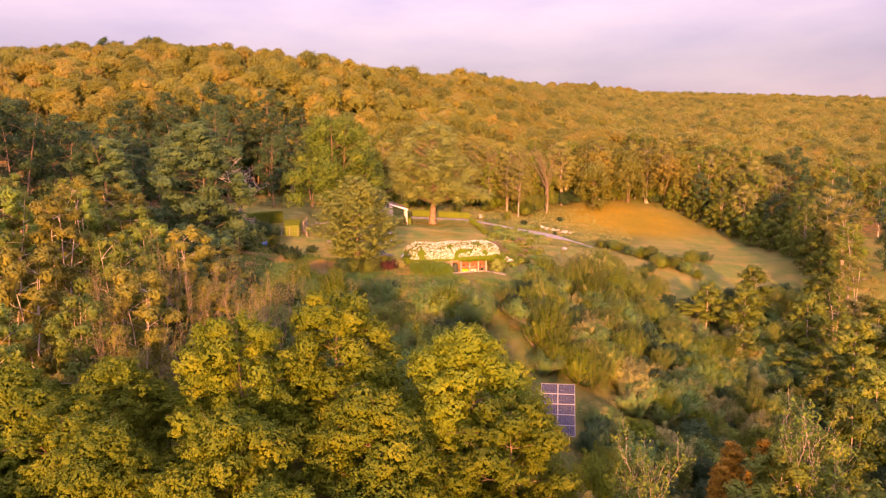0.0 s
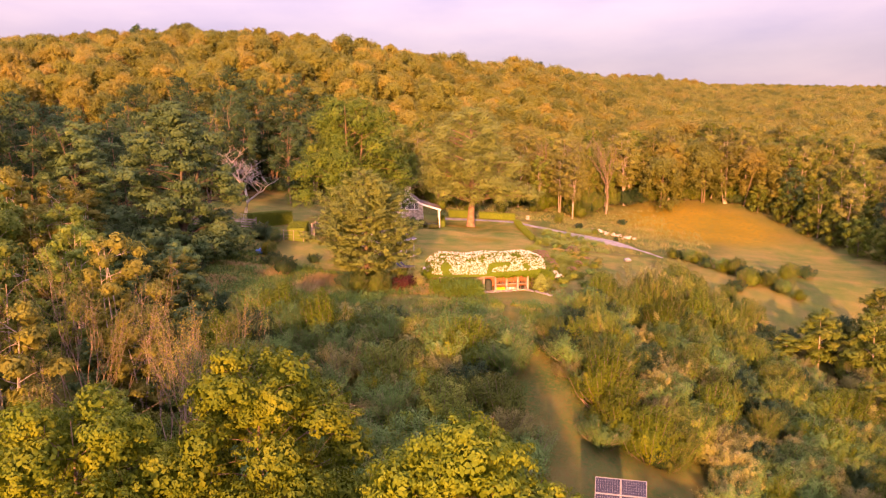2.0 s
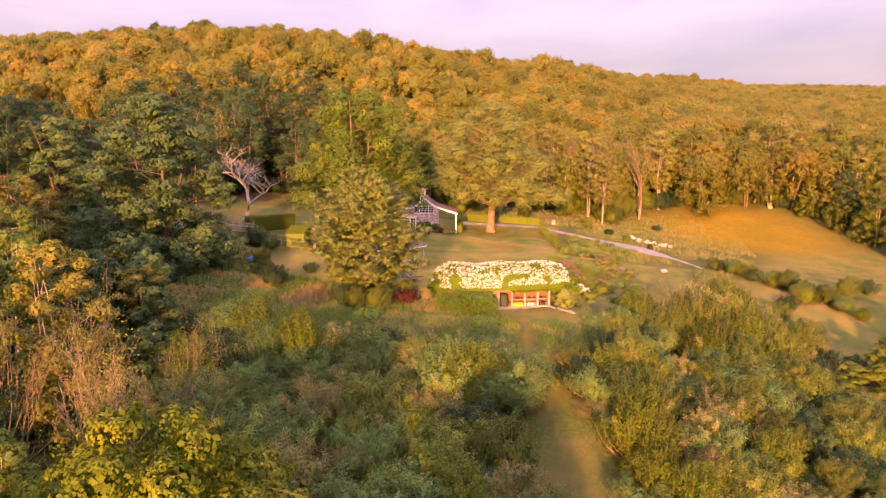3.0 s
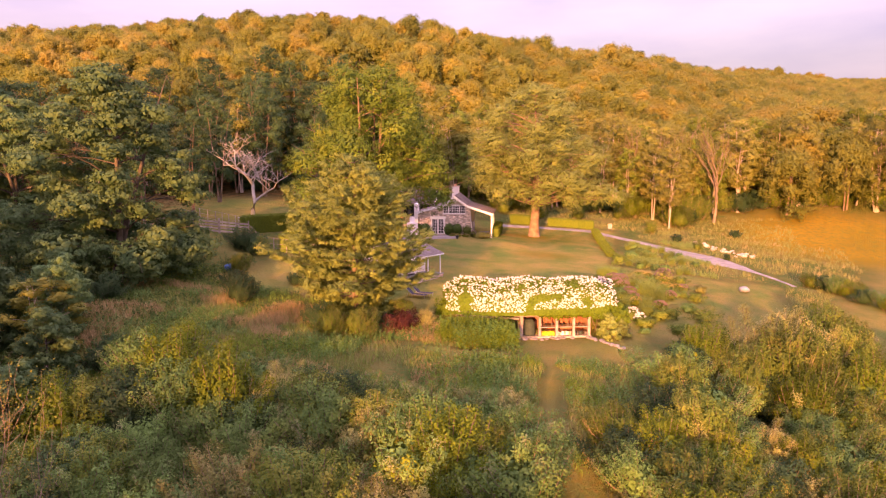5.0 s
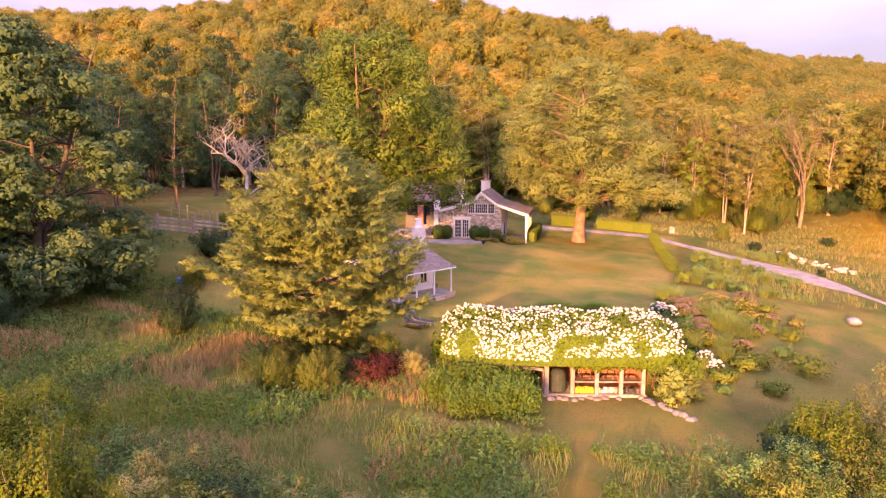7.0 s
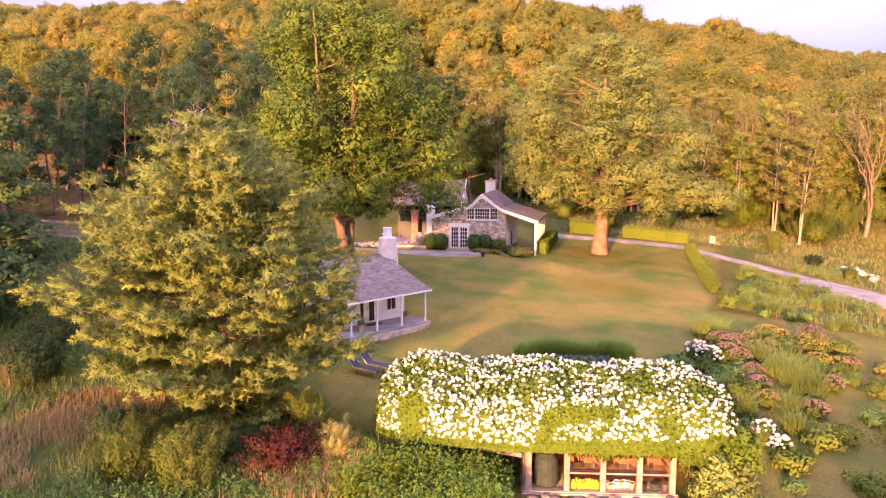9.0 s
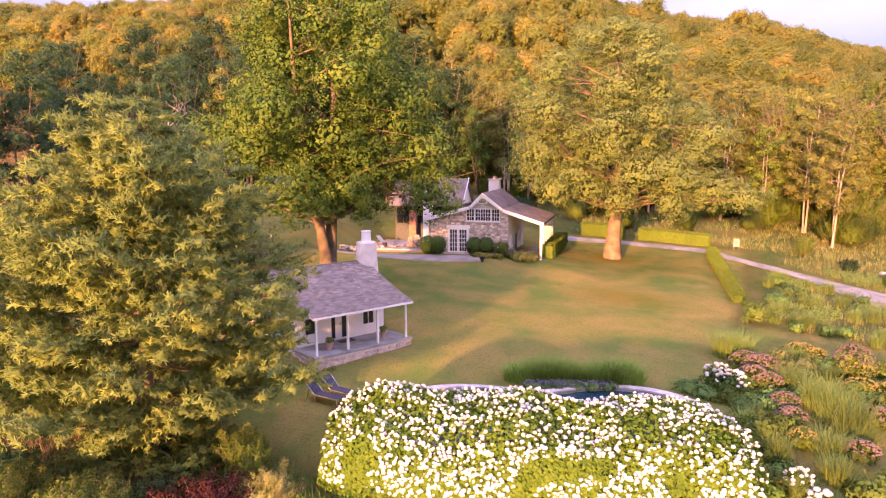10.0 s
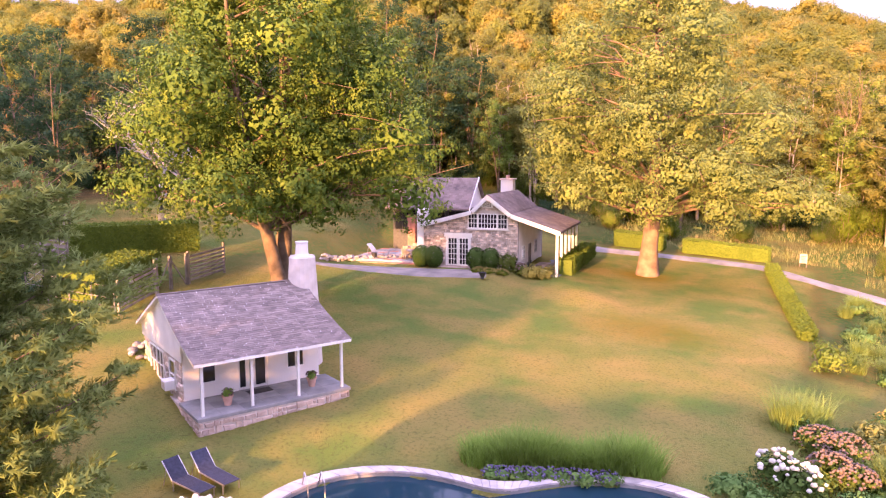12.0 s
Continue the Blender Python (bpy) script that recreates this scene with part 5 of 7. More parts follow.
# ---- stonework and shingles ----
def stone_face(rng, w, h, size, parent, mat, m, keep=lambda x, z: True, proud=0.05, singles=300):
    """Uneven field stones laid in rough courses over a face of w by h, seen along +y, standing proud towards -y."""
    z, count, rest = 0.0, 0, Soup()
    while z < h:
        ch = size * rng.uniform(0.45, 0.85)
        x = -rng.uniform(0, size)
        while x < w:
            cw = size * rng.uniform(0.4, 1.6)
            x0, x1, z0, z1 = max(0, x) + 0.012, min(w, x + cw) - 0.012, z + 0.01, min(h, z + ch * rng.uniform(0.8, 1.12)) - 0.01
            if x1 - x0 > 0.06 and z1 - z0 > 0.05 and keep((x0 + x1) / 2, (z0 + z1) / 2):
                j = lambda: rng.uniform(-0.2, 0.2) * min(x1 - x0, z1 - z0)
                p, i = proud * rng.uniform(0.4, 1.4), 0.025
                c = [(x0 + j(), 0, z0 + j()), (x1 + j(), 0, z0 + j()), (x1 + j(), 0, z1 + j()), (x0 + j(), 0, z1 + j())]
                b = [(c[0][0] + i, -p, c[0][2] + i), (c[1][0] - i, -p, c[1][2] + i), (c[2][0] - i, -p, c[2][2] - i), (c[3][0] + i, -p, c[3][2] - i)]
                one = Soup() if count < singles else rest
                one.add(c + b, [(4, 5, 6, 7), (0, 1, 5, 4), (1, 2, 6, 5), (2, 3, 7, 6), (3, 0, 4, 7)])
                if count < singles:
                    part("stone", one, mat, parent, m=m)
                count += 1
            x += cw
        z += ch
    if rest.n:
        part("stonework", rest, mat, parent, m=m)["kind"] = "stuff"


def stone_lump(seed, r=0.2):
    bm = bmesh.new()
    bmesh.ops.create_icosphere(bm, subdivisions=2, radius=r)
    rng = random.Random(seed)
    k = (rng.uniform(0.8, 1.4), rng.uniform(0.8, 1.2), rng.uniform(0.5, 0.8))
    for v in bm.verts:
        f = 1 + 0.28 * noise.noise(v.co * (2.2 / r * 0.4) + Vector((seed, 0, 0)))
        v.co = Vector((v.co.x * k[0] * f, v.co.y * k[1] * f, v.co.z * k[2] * f))
    return bm


def shingle_roof(parent, x0, x1, profile, mat, tab, course, singles, seed, flip=1):
    """Courses of shingle tabs up a roof whose section is a line of (y, z); the lowest are single pieces."""
    rng = np.random.default_rng(seed)
    bm = block(0, tab - 0.012, 0, course * 1.25, 0, 0.018, 0)
    one = bpy.data.meshes.new("shingle")
    bm.to_mesh(one)
    bm.free()
    one.materials.append(mat)
    rest, count, row = Soup(), 0, 0
    cube = [(v.co.x, v.co.y, v.co.z) for v in one.vertices]
    faces = [tuple(p.vertices) for p in one.polygons]
    for (ya, za), (yb, zb) in zip(profile, profile[1:]):
        ln = math.hypot(yb - ya, zb - za)
        for k in range(int(ln / course)):
            u = k * course / ln
            x = x0 - (row % 2) * tab * 0.5
            row += 1
            while x < x1 - 0.05:
                a = max(x, x0)
                tilt = math.atan2(zb - za, (yb - ya) * flip)
                base = Matrix.Translation((a, ya + (yb - ya) * u, za + (zb - za) * u + 0.012))
                m = base @ (Matrix.Identity(4) if flip > 0 else Matrix.Diagonal((1, -1, 1, 1))) @ Matrix.Rotation(tilt - 0.04, 4, "X") @ Matrix.Translation((rng.uniform(-0.01, 0.01), rng.uniform(-0.015, 0.015), 0))
                wide = min(tab, x1 - a) / tab if x >= x0 else (x + tab - x0) / tab
                if count < singles:
                    ob = part("shingle", one, mat, parent, m=m @ Matrix.Diagonal((wide, 1, 1, 1)))
                else:
                    rest.add([m @ Vector((p[0] * wide, p[1], p[2])) for p in cube], [f for f in faces if len(f) == 4])
                count += 1
                x += tab
    if rest.n:
        part("shingle_field", rest, mat, parent)["kind"] = "stuff"


def window_unit(parent, w, h, cols, rows, m, depth=0.08, frame_mat=None, bar=0.03, frame=0.06):
    """A window: a frame with panes and glazing bars; x along, z up, facing -y."""
    fm = frame_mat or WHITE_PAINT
    xs = [0.0] + [v for k in range(cols + 1) for v in ((frame,) if k == 0 else (w - frame,) if k == cols else (frame + (w - 2 * frame) * k / cols - bar / 2, frame + (w - 2 * frame) * k / cols + bar / 2))] + [w]
    zs = [0.0] + [v for k in range(rows + 1) for v in ((frame,) if k == 0 else (h - frame,) if k == rows else (frame + (h - 2 * frame) * k / rows - bar / 2, frame + (h - 2 * frame) * k / rows + bar / 2))] + [h]
    nx, nz = len(xs), len(zs)
    f = Soup()
    corner = lambda i, j, b: b * nx * nz + j * nx + i
    full = lambda i, j: 0 <= i < nx - 1 and 0 <= j < nz - 1 and (i % 2 == 0 or j % 2 == 0)
    q = []
    for i in range(nx - 1):
        for j in range(nz - 1):
            if full(i, j):
                q += [(corner(i, j, 0), corner(i + 1, j, 0), corner(i + 1, j + 1, 0), corner(i, j + 1, 0)), (corner(i, j + 1, 1), corner(i + 1, j + 1, 1), corner(i + 1, j, 1), corner(i, j, 1))]
                for di, dj, p0, p1 in ((-1, 0, (i, j + 1), (i, j)), (1, 0, (i + 1, j), (i + 1, j + 1)), (0, -1, (i, j), (i + 1, j)), (0, 1, (i + 1, j + 1), (i, j + 1))):
                    if not full(i + di, j + dj):
                        q.append((corner(*p1, 0), corner(*p0, 0), corner(*p0, 1), corner(*p1, 1)))
    f.add([(x, y, z) for y in (-0.03, depth) for z in zs for x in xs], q)
    win = part("window", f, fm, parent, "white-framed window with dark panes", m=m)
    g = Soup()
    g.box(frame * 0.5, w - frame * 0.5, 0.02, 0.03, frame * 0.5, h - frame * 0.5)
    part("pane", g, GLASS_DARK, win)
    return win


# ---- the white cottage ----
def build_cottage():
    rng = np.random.default_rng(71)
    m = pose(-16.42, 125.7, 2.6, 0, 0, 66)
    c = thing("cottage", "small white cottage with grey shingle roof, stone gable and front porch", "cottage", m)
    part("porch_floor", block(-0.25, 6.75, -0.25, 2.32, -0.14, 0.0, 0.01), SLATE, c, "blue-grey slate porch floor")
    for k in range(7):
        for j in range(3):
            part("paving_slab", block(-0.2 + k * 0.98, 0.76 + k * 0.98, -0.2 + j * 0.83, 0.61 + j * 0.83, 0.002, 0.016, 0.006), SLATE, c)
    base = part("plinth", block(-0.2, 6.7, -0.2, 8.7, -1.6, -0.14, 0.02), MORTAR, c, "mortared stone plinth")
    stone_face(rng, 6.9, 0.75, 0.34, base, STONE_PALE, pose(-0.2, -0.2, -0.9))
    stone_face(rng, 2.6, 0.75, 0.34, base, STONE_PALE, pose(-0.2, 2.4, -0.9, 0, 0, -90))
    stone_face(rng, 2.6, 0.75, 0.34, base, STONE_PALE, pose(6.7, -0.2, -0.9, 0, 0, 90))
    # front wall in pieces round its openings
    f = Soup()
    y0, y1 = 2.3, 2.52
    holes = [(0.62, 1.42, 0.62, 1.66), (2.42, 3.80, 0.0, 1.98), (4.78, 5.66, 0.62, 1.66)]
    x = 0.0
    for a, b, lo, hi in holes:
        f.box(x, a, y0, y1, -0.14, 2.95)
        f.box(a, b, y0, y1, hi, 2.95)
        if lo > 0:
            f.box(a, b, y0, y1, -0.14, lo)
        x = b
    f.box(x, 6.4, y0, y1, -0.14, 2.95)
    part("front_wall", f, WHITE_RENDER, c, "white rendered wall")
    part("back_wall", block(0, 6.4, 8.35, 8.6, -0.9, 2.5), WHITE_RENDER, c)
    section = [(2.52, -0.9), (8.35, -0.9), (8.35, 2.45), (4.75, 4.18), (2.52, 3.15)]
    part("gable_wall", prism(section, 0.25, "x", 0.0), MORTAR, c, "mortared gable wall")
    part("gable_wall", prism(section, 0.25, "x", 6.15), MORTAR, c)
    part("gable_board", prism([(2.2, 1.75), (8.7, 1.75), (8.75, 2.35), (4.75, 4.22), (2.2, 3.0)], 0.06, "x", -0.11), WHITE_PAINT, c, "white boarded gable top")
    openings = lambda x, z: not (1.1 < x < 3.5 and 1.0 < z < 2.75) and not (4.3 < x < 5.3 and 1.1 < z < 2.65) and z < 2.75
    stone_face(rng, 6.2, 2.75, 0.42, c, STONE, pose(-0.002, 8.6, -0.9, 0, 0, -90), openings, 0.06)
    stone_face(rng, 6.1, 2.75, 0.42, c, STONE, pose(6.402, 2.5, -0.9, 0, 0, 90))
    window_unit(c, 1.15, 1.45, 2, 2, pose(-0.06, 7.45, 0.15, 0, 0, -90))
    window_unit(c, 1.15, 1.45, 2, 2, pose(-0.06, 6.3, 0.15, 0, 0, -90))
    window_unit(c, 0.9, 1.35, 1, 2, pose(-0.06, 4.25, 0.2, 0, 0, -90))
    ac = part("air_conditioner", block(-0.5, 0.0, 3.45, 4.05, 0.24, 0.68, 0.03), WHITE_PAINT, c, "white window air conditioner")
    for k in range(6):
        part("louvre", block(-0.512, -0.498, 3.5, 4.0, 0.29 + k * 0.06, 0.32 + k * 0.06, 0), METAL, ac)
    window_unit(c, 0.8, 1.04, 1, 1, pose(0.62, 2.34, 0.62), frame=0.05)
    window_unit(c, 0.88, 1.04, 2, 1, pose(4.78, 2.34, 0.62), frame=0.05)
    door = part("door", Soup().box(2.42, 3.8, 2.36, 2.42, 0, 1.98), WHITE_PAINT, c, "white double door with dark glass")
    for a in (2.50, 3.24):
        part("pane", Soup().box(a, a + (0.26 if a < 3 else 0.46), 2.345, 2.352, 0.12, 1.86), GLASS_DARK, door)
    part("door_handle", Soup().tube([(3.1, 2.30, 0.95), (3.1, 2.30, 1.1)], [0.02, 0.02], 6), BLACK_METAL, door)
    for k, x in enumerate((0.05, 2.15, 4.28, 6.42)):
        part("post", block(x - 0.06, x + 0.06, -0.06, 0.06, 0.0, 2.12, 0.01), WHITE_PAINT, c)
    part("beam", block(-0.15, 6.6, -0.08, 0.08, 2.12, 2.3, 0.01), WHITE_PAINT, c)
    prof = [(-0.32, 2.28), (0.9, 2.66), (2.1, 3.10), (3.4, 3.68), (4.75, 4.36)]
    under = prof + [(4.75, 4.24), (3.4, 3.56), (2.1, 2.98), (0.9, 2.54), (-0.32, 2.16)]
    roof = part("roof", prism(under, 7.1, "x", -0.32), WHITE_PAINT, c, "grey shingled roof with white edge")
    back = [(9.0, 2.34), (4.75, 4.36)]
    part("roof_back", prism([(4.75, 4.36), (9.0, 2.34), (9.0, 2.22), (4.75, 4.24)], 7.1, "x", -0.32), WHITE_PAINT, c)
    shingle_roof(roof, -0.34, 6.8, prof, SHINGLE, 0.32, 0.155, 300, 5)
    shingle_roof(c, -0.34, 6.8, back, SHINGLE, 0.32, 0.155, 0, 6, flip=-1)
    part("ridge_cap", block(-0.34, 6.8, 4.66, 4.84, 4.34, 4.40, 0.02), SHINGLE, c)
    st = part("chimney", lathe([(0.95, -1.2), (0.86, 2.0), (0.66, 5.5), (0.60, 5.58)], 20), STUCCO, c, "tapered pale stucco chimney", m=pose(6.8, 4.68, 0))
    part("chimney_pot", lathe([(0.36, 5.55), (0.36, 5.62), (0.33, 5.66), (0.30, 6.2), (0.33, 6.24), (0.33, 6.3)], 18), WHITE_RENDER, st)
    return m


COTTAGE = build_cottage()


def plant_pot(x, y, z, seed, petal):
    rng = np.random.default_rng(seed)
    p = thing("plant_pot", "terracotta pot with a flowering plant on the porch", "plant pot", pose(x, y, z), "porch pots")
    part("pot", lathe([(0.14, 0), (0.22, 0.36), (0.25, 0.37), (0.25, 0.42), (0.20, 0.42), (0.18, 0.36)], 16), TERRACOTTA, p)
    s, b = Soup(), Soup()
    lobe_leaves(s, rng, (0, 0, 0.52), (0.24, 0.24, 0.16), 120, 0.13)
    q = rng.normal(size=(26, 3))
    q /= np.linalg.norm(q, axis=1)[:, None]
    b.blobs(rng, q * [0.24, 0.24, 0.17] + [0, 0, 0.56], 0.07)
    part("leaves", s, GRASS_GREEN, p)
    part("flowers", b, petal, p)["kind"] = "stuff"


for px, py, sd, pt in ((1.35, 0.75, 1, PETAL_PINK), (5.35, 0.9, 2, PETAL_PINK)):
    w = COTTAGE @ Vector((px, py, 0.016))
    plant_pot(w.x, w.y, w.z, sd, pt)
w = COTTAGE @ Vector((3.15, 1.7, 0.016))
solid("doormat", block(-0.55, 0.55, -0.3, 0.3, 0, 0.02, 0.005), RUBBER, "dark rectangular doormat on the porch", "doormat", pose(w.x, w.y, w.z, 0, 0, 66))

for k in range(26):
    rr = random.Random(k)
    x, y = -24.6 + rr.gauss(0, 0.6), 129.9 + rr.gauss(0, 0.6)
    solid("fieldstone", stone_lump(k, rr.uniform(0.10, 0.24)), STONE_GREY, "loose tan field stone in a heap", "stone", pose(x, y, land(x, y) + 0.12 + 0.25 * max(0, 1 - math.hypot(x + 24.6, y - 129.9)), 0, 0, k * 40), "stone heap")


# ---- the stone house ----
def build_house():
    rng = np.random.default_rng(72)
    m = pose(-22.0, 158.2, 4.15, 0, 0, 10)
    h = thing("stone_house", "stone farmhouse with white trim, gable front and side porch", "house", m)
    front = [(-3.1, -1.0), (5.1, -1.0), (5.1, 3.75), (4.6, 4.25), (2.55, 5.82), (1.2, 4.55), (-3.1, 3.5)]
    part("front_wall", prism(front, 0.4, "y", 0.0), MORTAR, h, "field stone gable wall")

    def roofline(x):
        return lerp_table(x, [(-3.1, 3.4), (1.2, 4.4), (2.55, 5.6), (4.6, 4.1), (5.1, 3.7)])

    def keep(x, z):
        x, z = x - 3.1, z - 1.0
        return z < roofline(x) - 0.12 and not (-1.2 < x < 1.2 and z < 2.75) and not (0.7 < x < 4.4 and 3.05 < z < 4.6) and not (2.0 < x < 3.1 and z > 4.85)

    stone_face(rng, 8.2, 6.9, 0.29, h, STONE, pose(-3.1, 0, -1.0), keep, 0.05)
    part("side_wall", block(4.7, 5.1, 0.4, 10.0, -1.0, 3.75, 0.01), WHITE_RENDER, h, "white rendered porch wall")
    part("side_wall", block(-3.1, -2.7, 0.4, 10.0, -1.0, 3.45, 0.01), MORTAR, h)
    part("back_wall", prism(front, 0.4, "y", 9.6), MORTAR, h)
    top = [(-3.5, 3.42), (1.2, 4.66), (2.55, 6.0), (4.6, 4.42), (8.65, 3.12)]
    low = [(x, z - 0.16) for x, z in top[::-1]]
    roof = part("roof", prism(top + low, 10.5, "y", -0.3), ROOF_OLD, h, "weathered brown-grey shingle roof")
    for (xa, za), (xb, zb) in zip(top, top[1:]):
        ln, n = math.hypot(xb - xa, zb - za), 0
        cs = Soup()
        for k in range(int(ln / 0.22)):
            u = k * 0.22 / ln
            x, z = xa + (xb - xa) * u, za + (zb - za) * u
            ang = math.atan2(zb - za, xb - xa)
            for j in range(30):
                y = -0.32 + j * 0.35 + (k % 2) * 0.17
                t = Matrix.Translation((x, y, z + 0.006 + rng.uniform(0, 0.008))) @ Matrix.Rotation(-ang + (0.03 if zb > za else -0.03), 4, "Y")
                cs.box(0, 0.25, 0.008, 0.342, 0, 0.018, t)
        part("shingle_field", cs, ROOF_OLD, roof)["kind"] = "stuff"
    for (xa, za), (xb, zb) in zip(top, top[1:]):
        ang, ln = math.atan2(zb - za, xb - xa), math.hypot(xb - xa, zb - za)
        part("rake_board", block(0, ln, -0.06, 0.0, -0.30, 0.03, 0.01), WHITE_PAINT, h, "white rake board", m=Matrix.Translation((xa, -0.30, za)) @ Matrix.Rotation(-ang, 4, "Y"))
    door = part("door", Soup().box(-1.1, -0.98, -0.05, 0.1, 0, 2.5).box(0.98, 1.1, -0.05, 0.1, 0, 2.5).box(-1.22, 1.22, -0.08, 0.1, 2.42, 2.76), WHITE_PAINT, h, "white french door with many panes")
    for x in (-0.97, 0.02):
        window_unit(door, 0.95, 2.4, 3, 5, pose(x, -0.03, 0.02), bar=0.045, frame=0.11)
    part("door_step", block(-1.6, 1.6, -0.9, 0, -0.5, -0.02, 0.03), STONE_PALE, h, "stone door step")
    for x, w, n in ((0.85, 0.85, 3), (1.72, 1.66, 6), (3.4, 0.85, 3)):
        window_unit(h, w, 1.25, n, 3, pose(x, -0.06, 3.2), bar=0.04, frame=0.07)
    part("window_sill", block(0.75, 4.35, -0.14, 0.0, 3.10, 3.2, 0.01), WHITE_PAINT, h)
    vent = part("gable_vent", prism([(-0.5, 0), (0.5, 0), (0.5, 0.3), (0.3, 0.52), (0, 0.6), (-0.3, 0.52), (-0.5, 0.3)], 0.08, "y", -0.07), WHITE_PAINT, h, "arched white gable vent", m=pose(2.5, 0, 4.96))
    for k in range(5):
        part("slat", block(-0.36, 0.36, -0.085, -0.07, 0.08 + k * 0.085, 0.125 + k * 0.085, 0), BLACK_METAL, vent)
    part("pier", prism([(-3.68, -0.6), (-3.1, -0.6), (-3.1, 4.55), (-3.3, 4.75), (-3.68, 4.75)], 1.6, "y", -0.05), WHITE_RENDER, h, "white stucco pier at the corner")
    part("porch_floor", block(5.1, 8.5, -0.1, 10.0, -1.2, -0.55, 0.02), SLATE, h)
    for k in range(6):
        y = 0.05 + k * 1.98
        part("column", block(8.22, 8.42, y - 0.1, y + 0.1, -0.55, 3.05, 0.01), WHITE_PAINT, h)
    part("porch_beam", block(8.2, 8.44, -0.05, 10.0, 2.92, 3.12, 0.01), WHITE_PAINT, h)
    part("porch_door", block(5.1, 5.16, 4.0, 4.95, -0.5, 1.6, 0.01), WOOD_GREY, h, "grey porch door")
    for y in (1.5, 6.4):
        window_unit(h, 1.0, 1.2, 2, 3, pose(5.14, y, 0.5, 0, 0, 90))
    ch = part("chimney", block(1.4, 2.6, 8.4, 9.3, 3.5, 7.0, 0.03), WHITE_RENDER, h, "white chimney with brick cap")
    part("chimney_cap", block(1.3, 2.7, 8.3, 9.4, 7.0, 7.12, 0.02), STONE_PALE, ch)
    part("flue", lathe([(0.2, 7.12), (0.18, 7.4), (0.2, 7.42)], 12), TERRACOTTA, ch, m=pose(2.0, 8.85, 0))
    # the wing behind
    part("wing_wall", block(-9.5, -1.6, 8.2, 12.8, -0.6, 4.3, 0.01), BLACK_METAL, h, "dark glazed wing wall")
    for k in range(4):
        window_unit(h, 1.6, 2.0, 2, 2, pose(-9.3 + k * 1.85, 8.14, 2.0), frame_mat=BLACK_METAL, frame=0.08)
    sec = [(7.4, 4.25), (10.4, 7.1), (13.4, 4.25), (13.4, 4.1), (10.4, 6.95), (7.4, 4.1)]
    wing = part("wing_roof", prism(sec, 8.7, "x", -10.0), ROOF_OLD, h, "grey shingled wing roof")
    shingle_roof(wing, -10.0, -1.3, [(7.4, 4.25), (10.4, 7.1)], ROOF_OLD, 0.4, 0.22, 0, 9)
    part("gable_board", prism([(7.6, 4.15), (13.2, 4.15), (10.4, 6.9)], 0.1, "x", -1.7), WHITE_RENDER, h)
    part("rake_board", prism([(7.3, 4.3), (7.3, 4.05), (10.4, 6.95), (10.4, 7.2)], 0.08, "x", -1.34), WHITE_PAINT, h)
    part("brick_pier", block(-7.4, -6.6, 6.8, 7.4, -0.5, 3.6, 0.02), BRICK, h, "brick pier beside the patio")
    return m


HOUSE = build_house()


def at_house(x, y):
    w = HOUSE @ Vector((x, y, 0))
    return w.x, w.y


solid("garden_path", ribbon([(-32.0, 151.4), (-27.5, 152.6), (-23.6, 154.0), (-20.6, 155.2), (-18.4, 156.2)], lambda u: 5.4 - 2.4 * u, 0.09), GRAVEL, "pale gravel path before the house", "path", kind="structure", smooth=True)
patio = thing("patio", "raised brick-edged flagstone patio beside the house", "patio", HOUSE, kind="structure")
part("patio_bed", block(-10.5, -3.7, 0.2, 8.0, -1.0, 0.12, 0.02), MORTAR, patio)
for k in range(8):
    for j in range(9):
        part("flagstone", block(-10.45 + k * 0.84, -9.64 + k * 0.84, 0.25 + j * 0.86, 1.08 + j * 0.86, 0.12, 0.15, 0.01), SLATE if (k * 3 + j) % 4 else BRICK, patio)
part("patio_step", block(-9.0, -4.0, -0.4, 0.2, -0.6, 0.0, 0.02), BRICK, patio, "red brick step")


def build_table(m, w, d, label):
    t = thing("patio_table", label, "table", m)
    part("tabletop", block(-w / 2, w / 2, -d / 2, d / 2, 0.70, 0.75, 0.01), WOOD_GREY, t)
    for sx in (-1, 1):
        for sy in (-1, 1):
            part("leg", block(sx * (w / 2 - 0.1) - 0.035, sx * (w / 2 - 0.1) + 0.035, sy * (d / 2 - 0.1) - 0.035, sy * (d / 2 - 0.1) + 0.035, 0, 0.7, 0.005), WOOD_GREY, t)


def build_chair(m, mat, label, group):
    c = thing("patio_chair", label, "chair", m, group)
    part("seat", block(-0.25, 0.25, -0.25, 0.25, 0.40, 0.45, 0.01), mat, c)
    part("backrest", block(-0.25, 0.25, 0.21, 0.26, 0.45, 0.95, 0.01), mat, c, m=pose(0, 0, 0, -6))
    for sx in (-0.22, 0.22):
        for sy in (-0.22, 0.22):
            part("leg", block(sx - 0.02, sx + 0.02, sy - 0.02, sy + 0.02, 0, 0.40, 0), BLACK_METAL, c)
    return c


def on_house(x, y, z, rz=0):
    return HOUSE @ pose(x, y, z, 0, 0, rz)


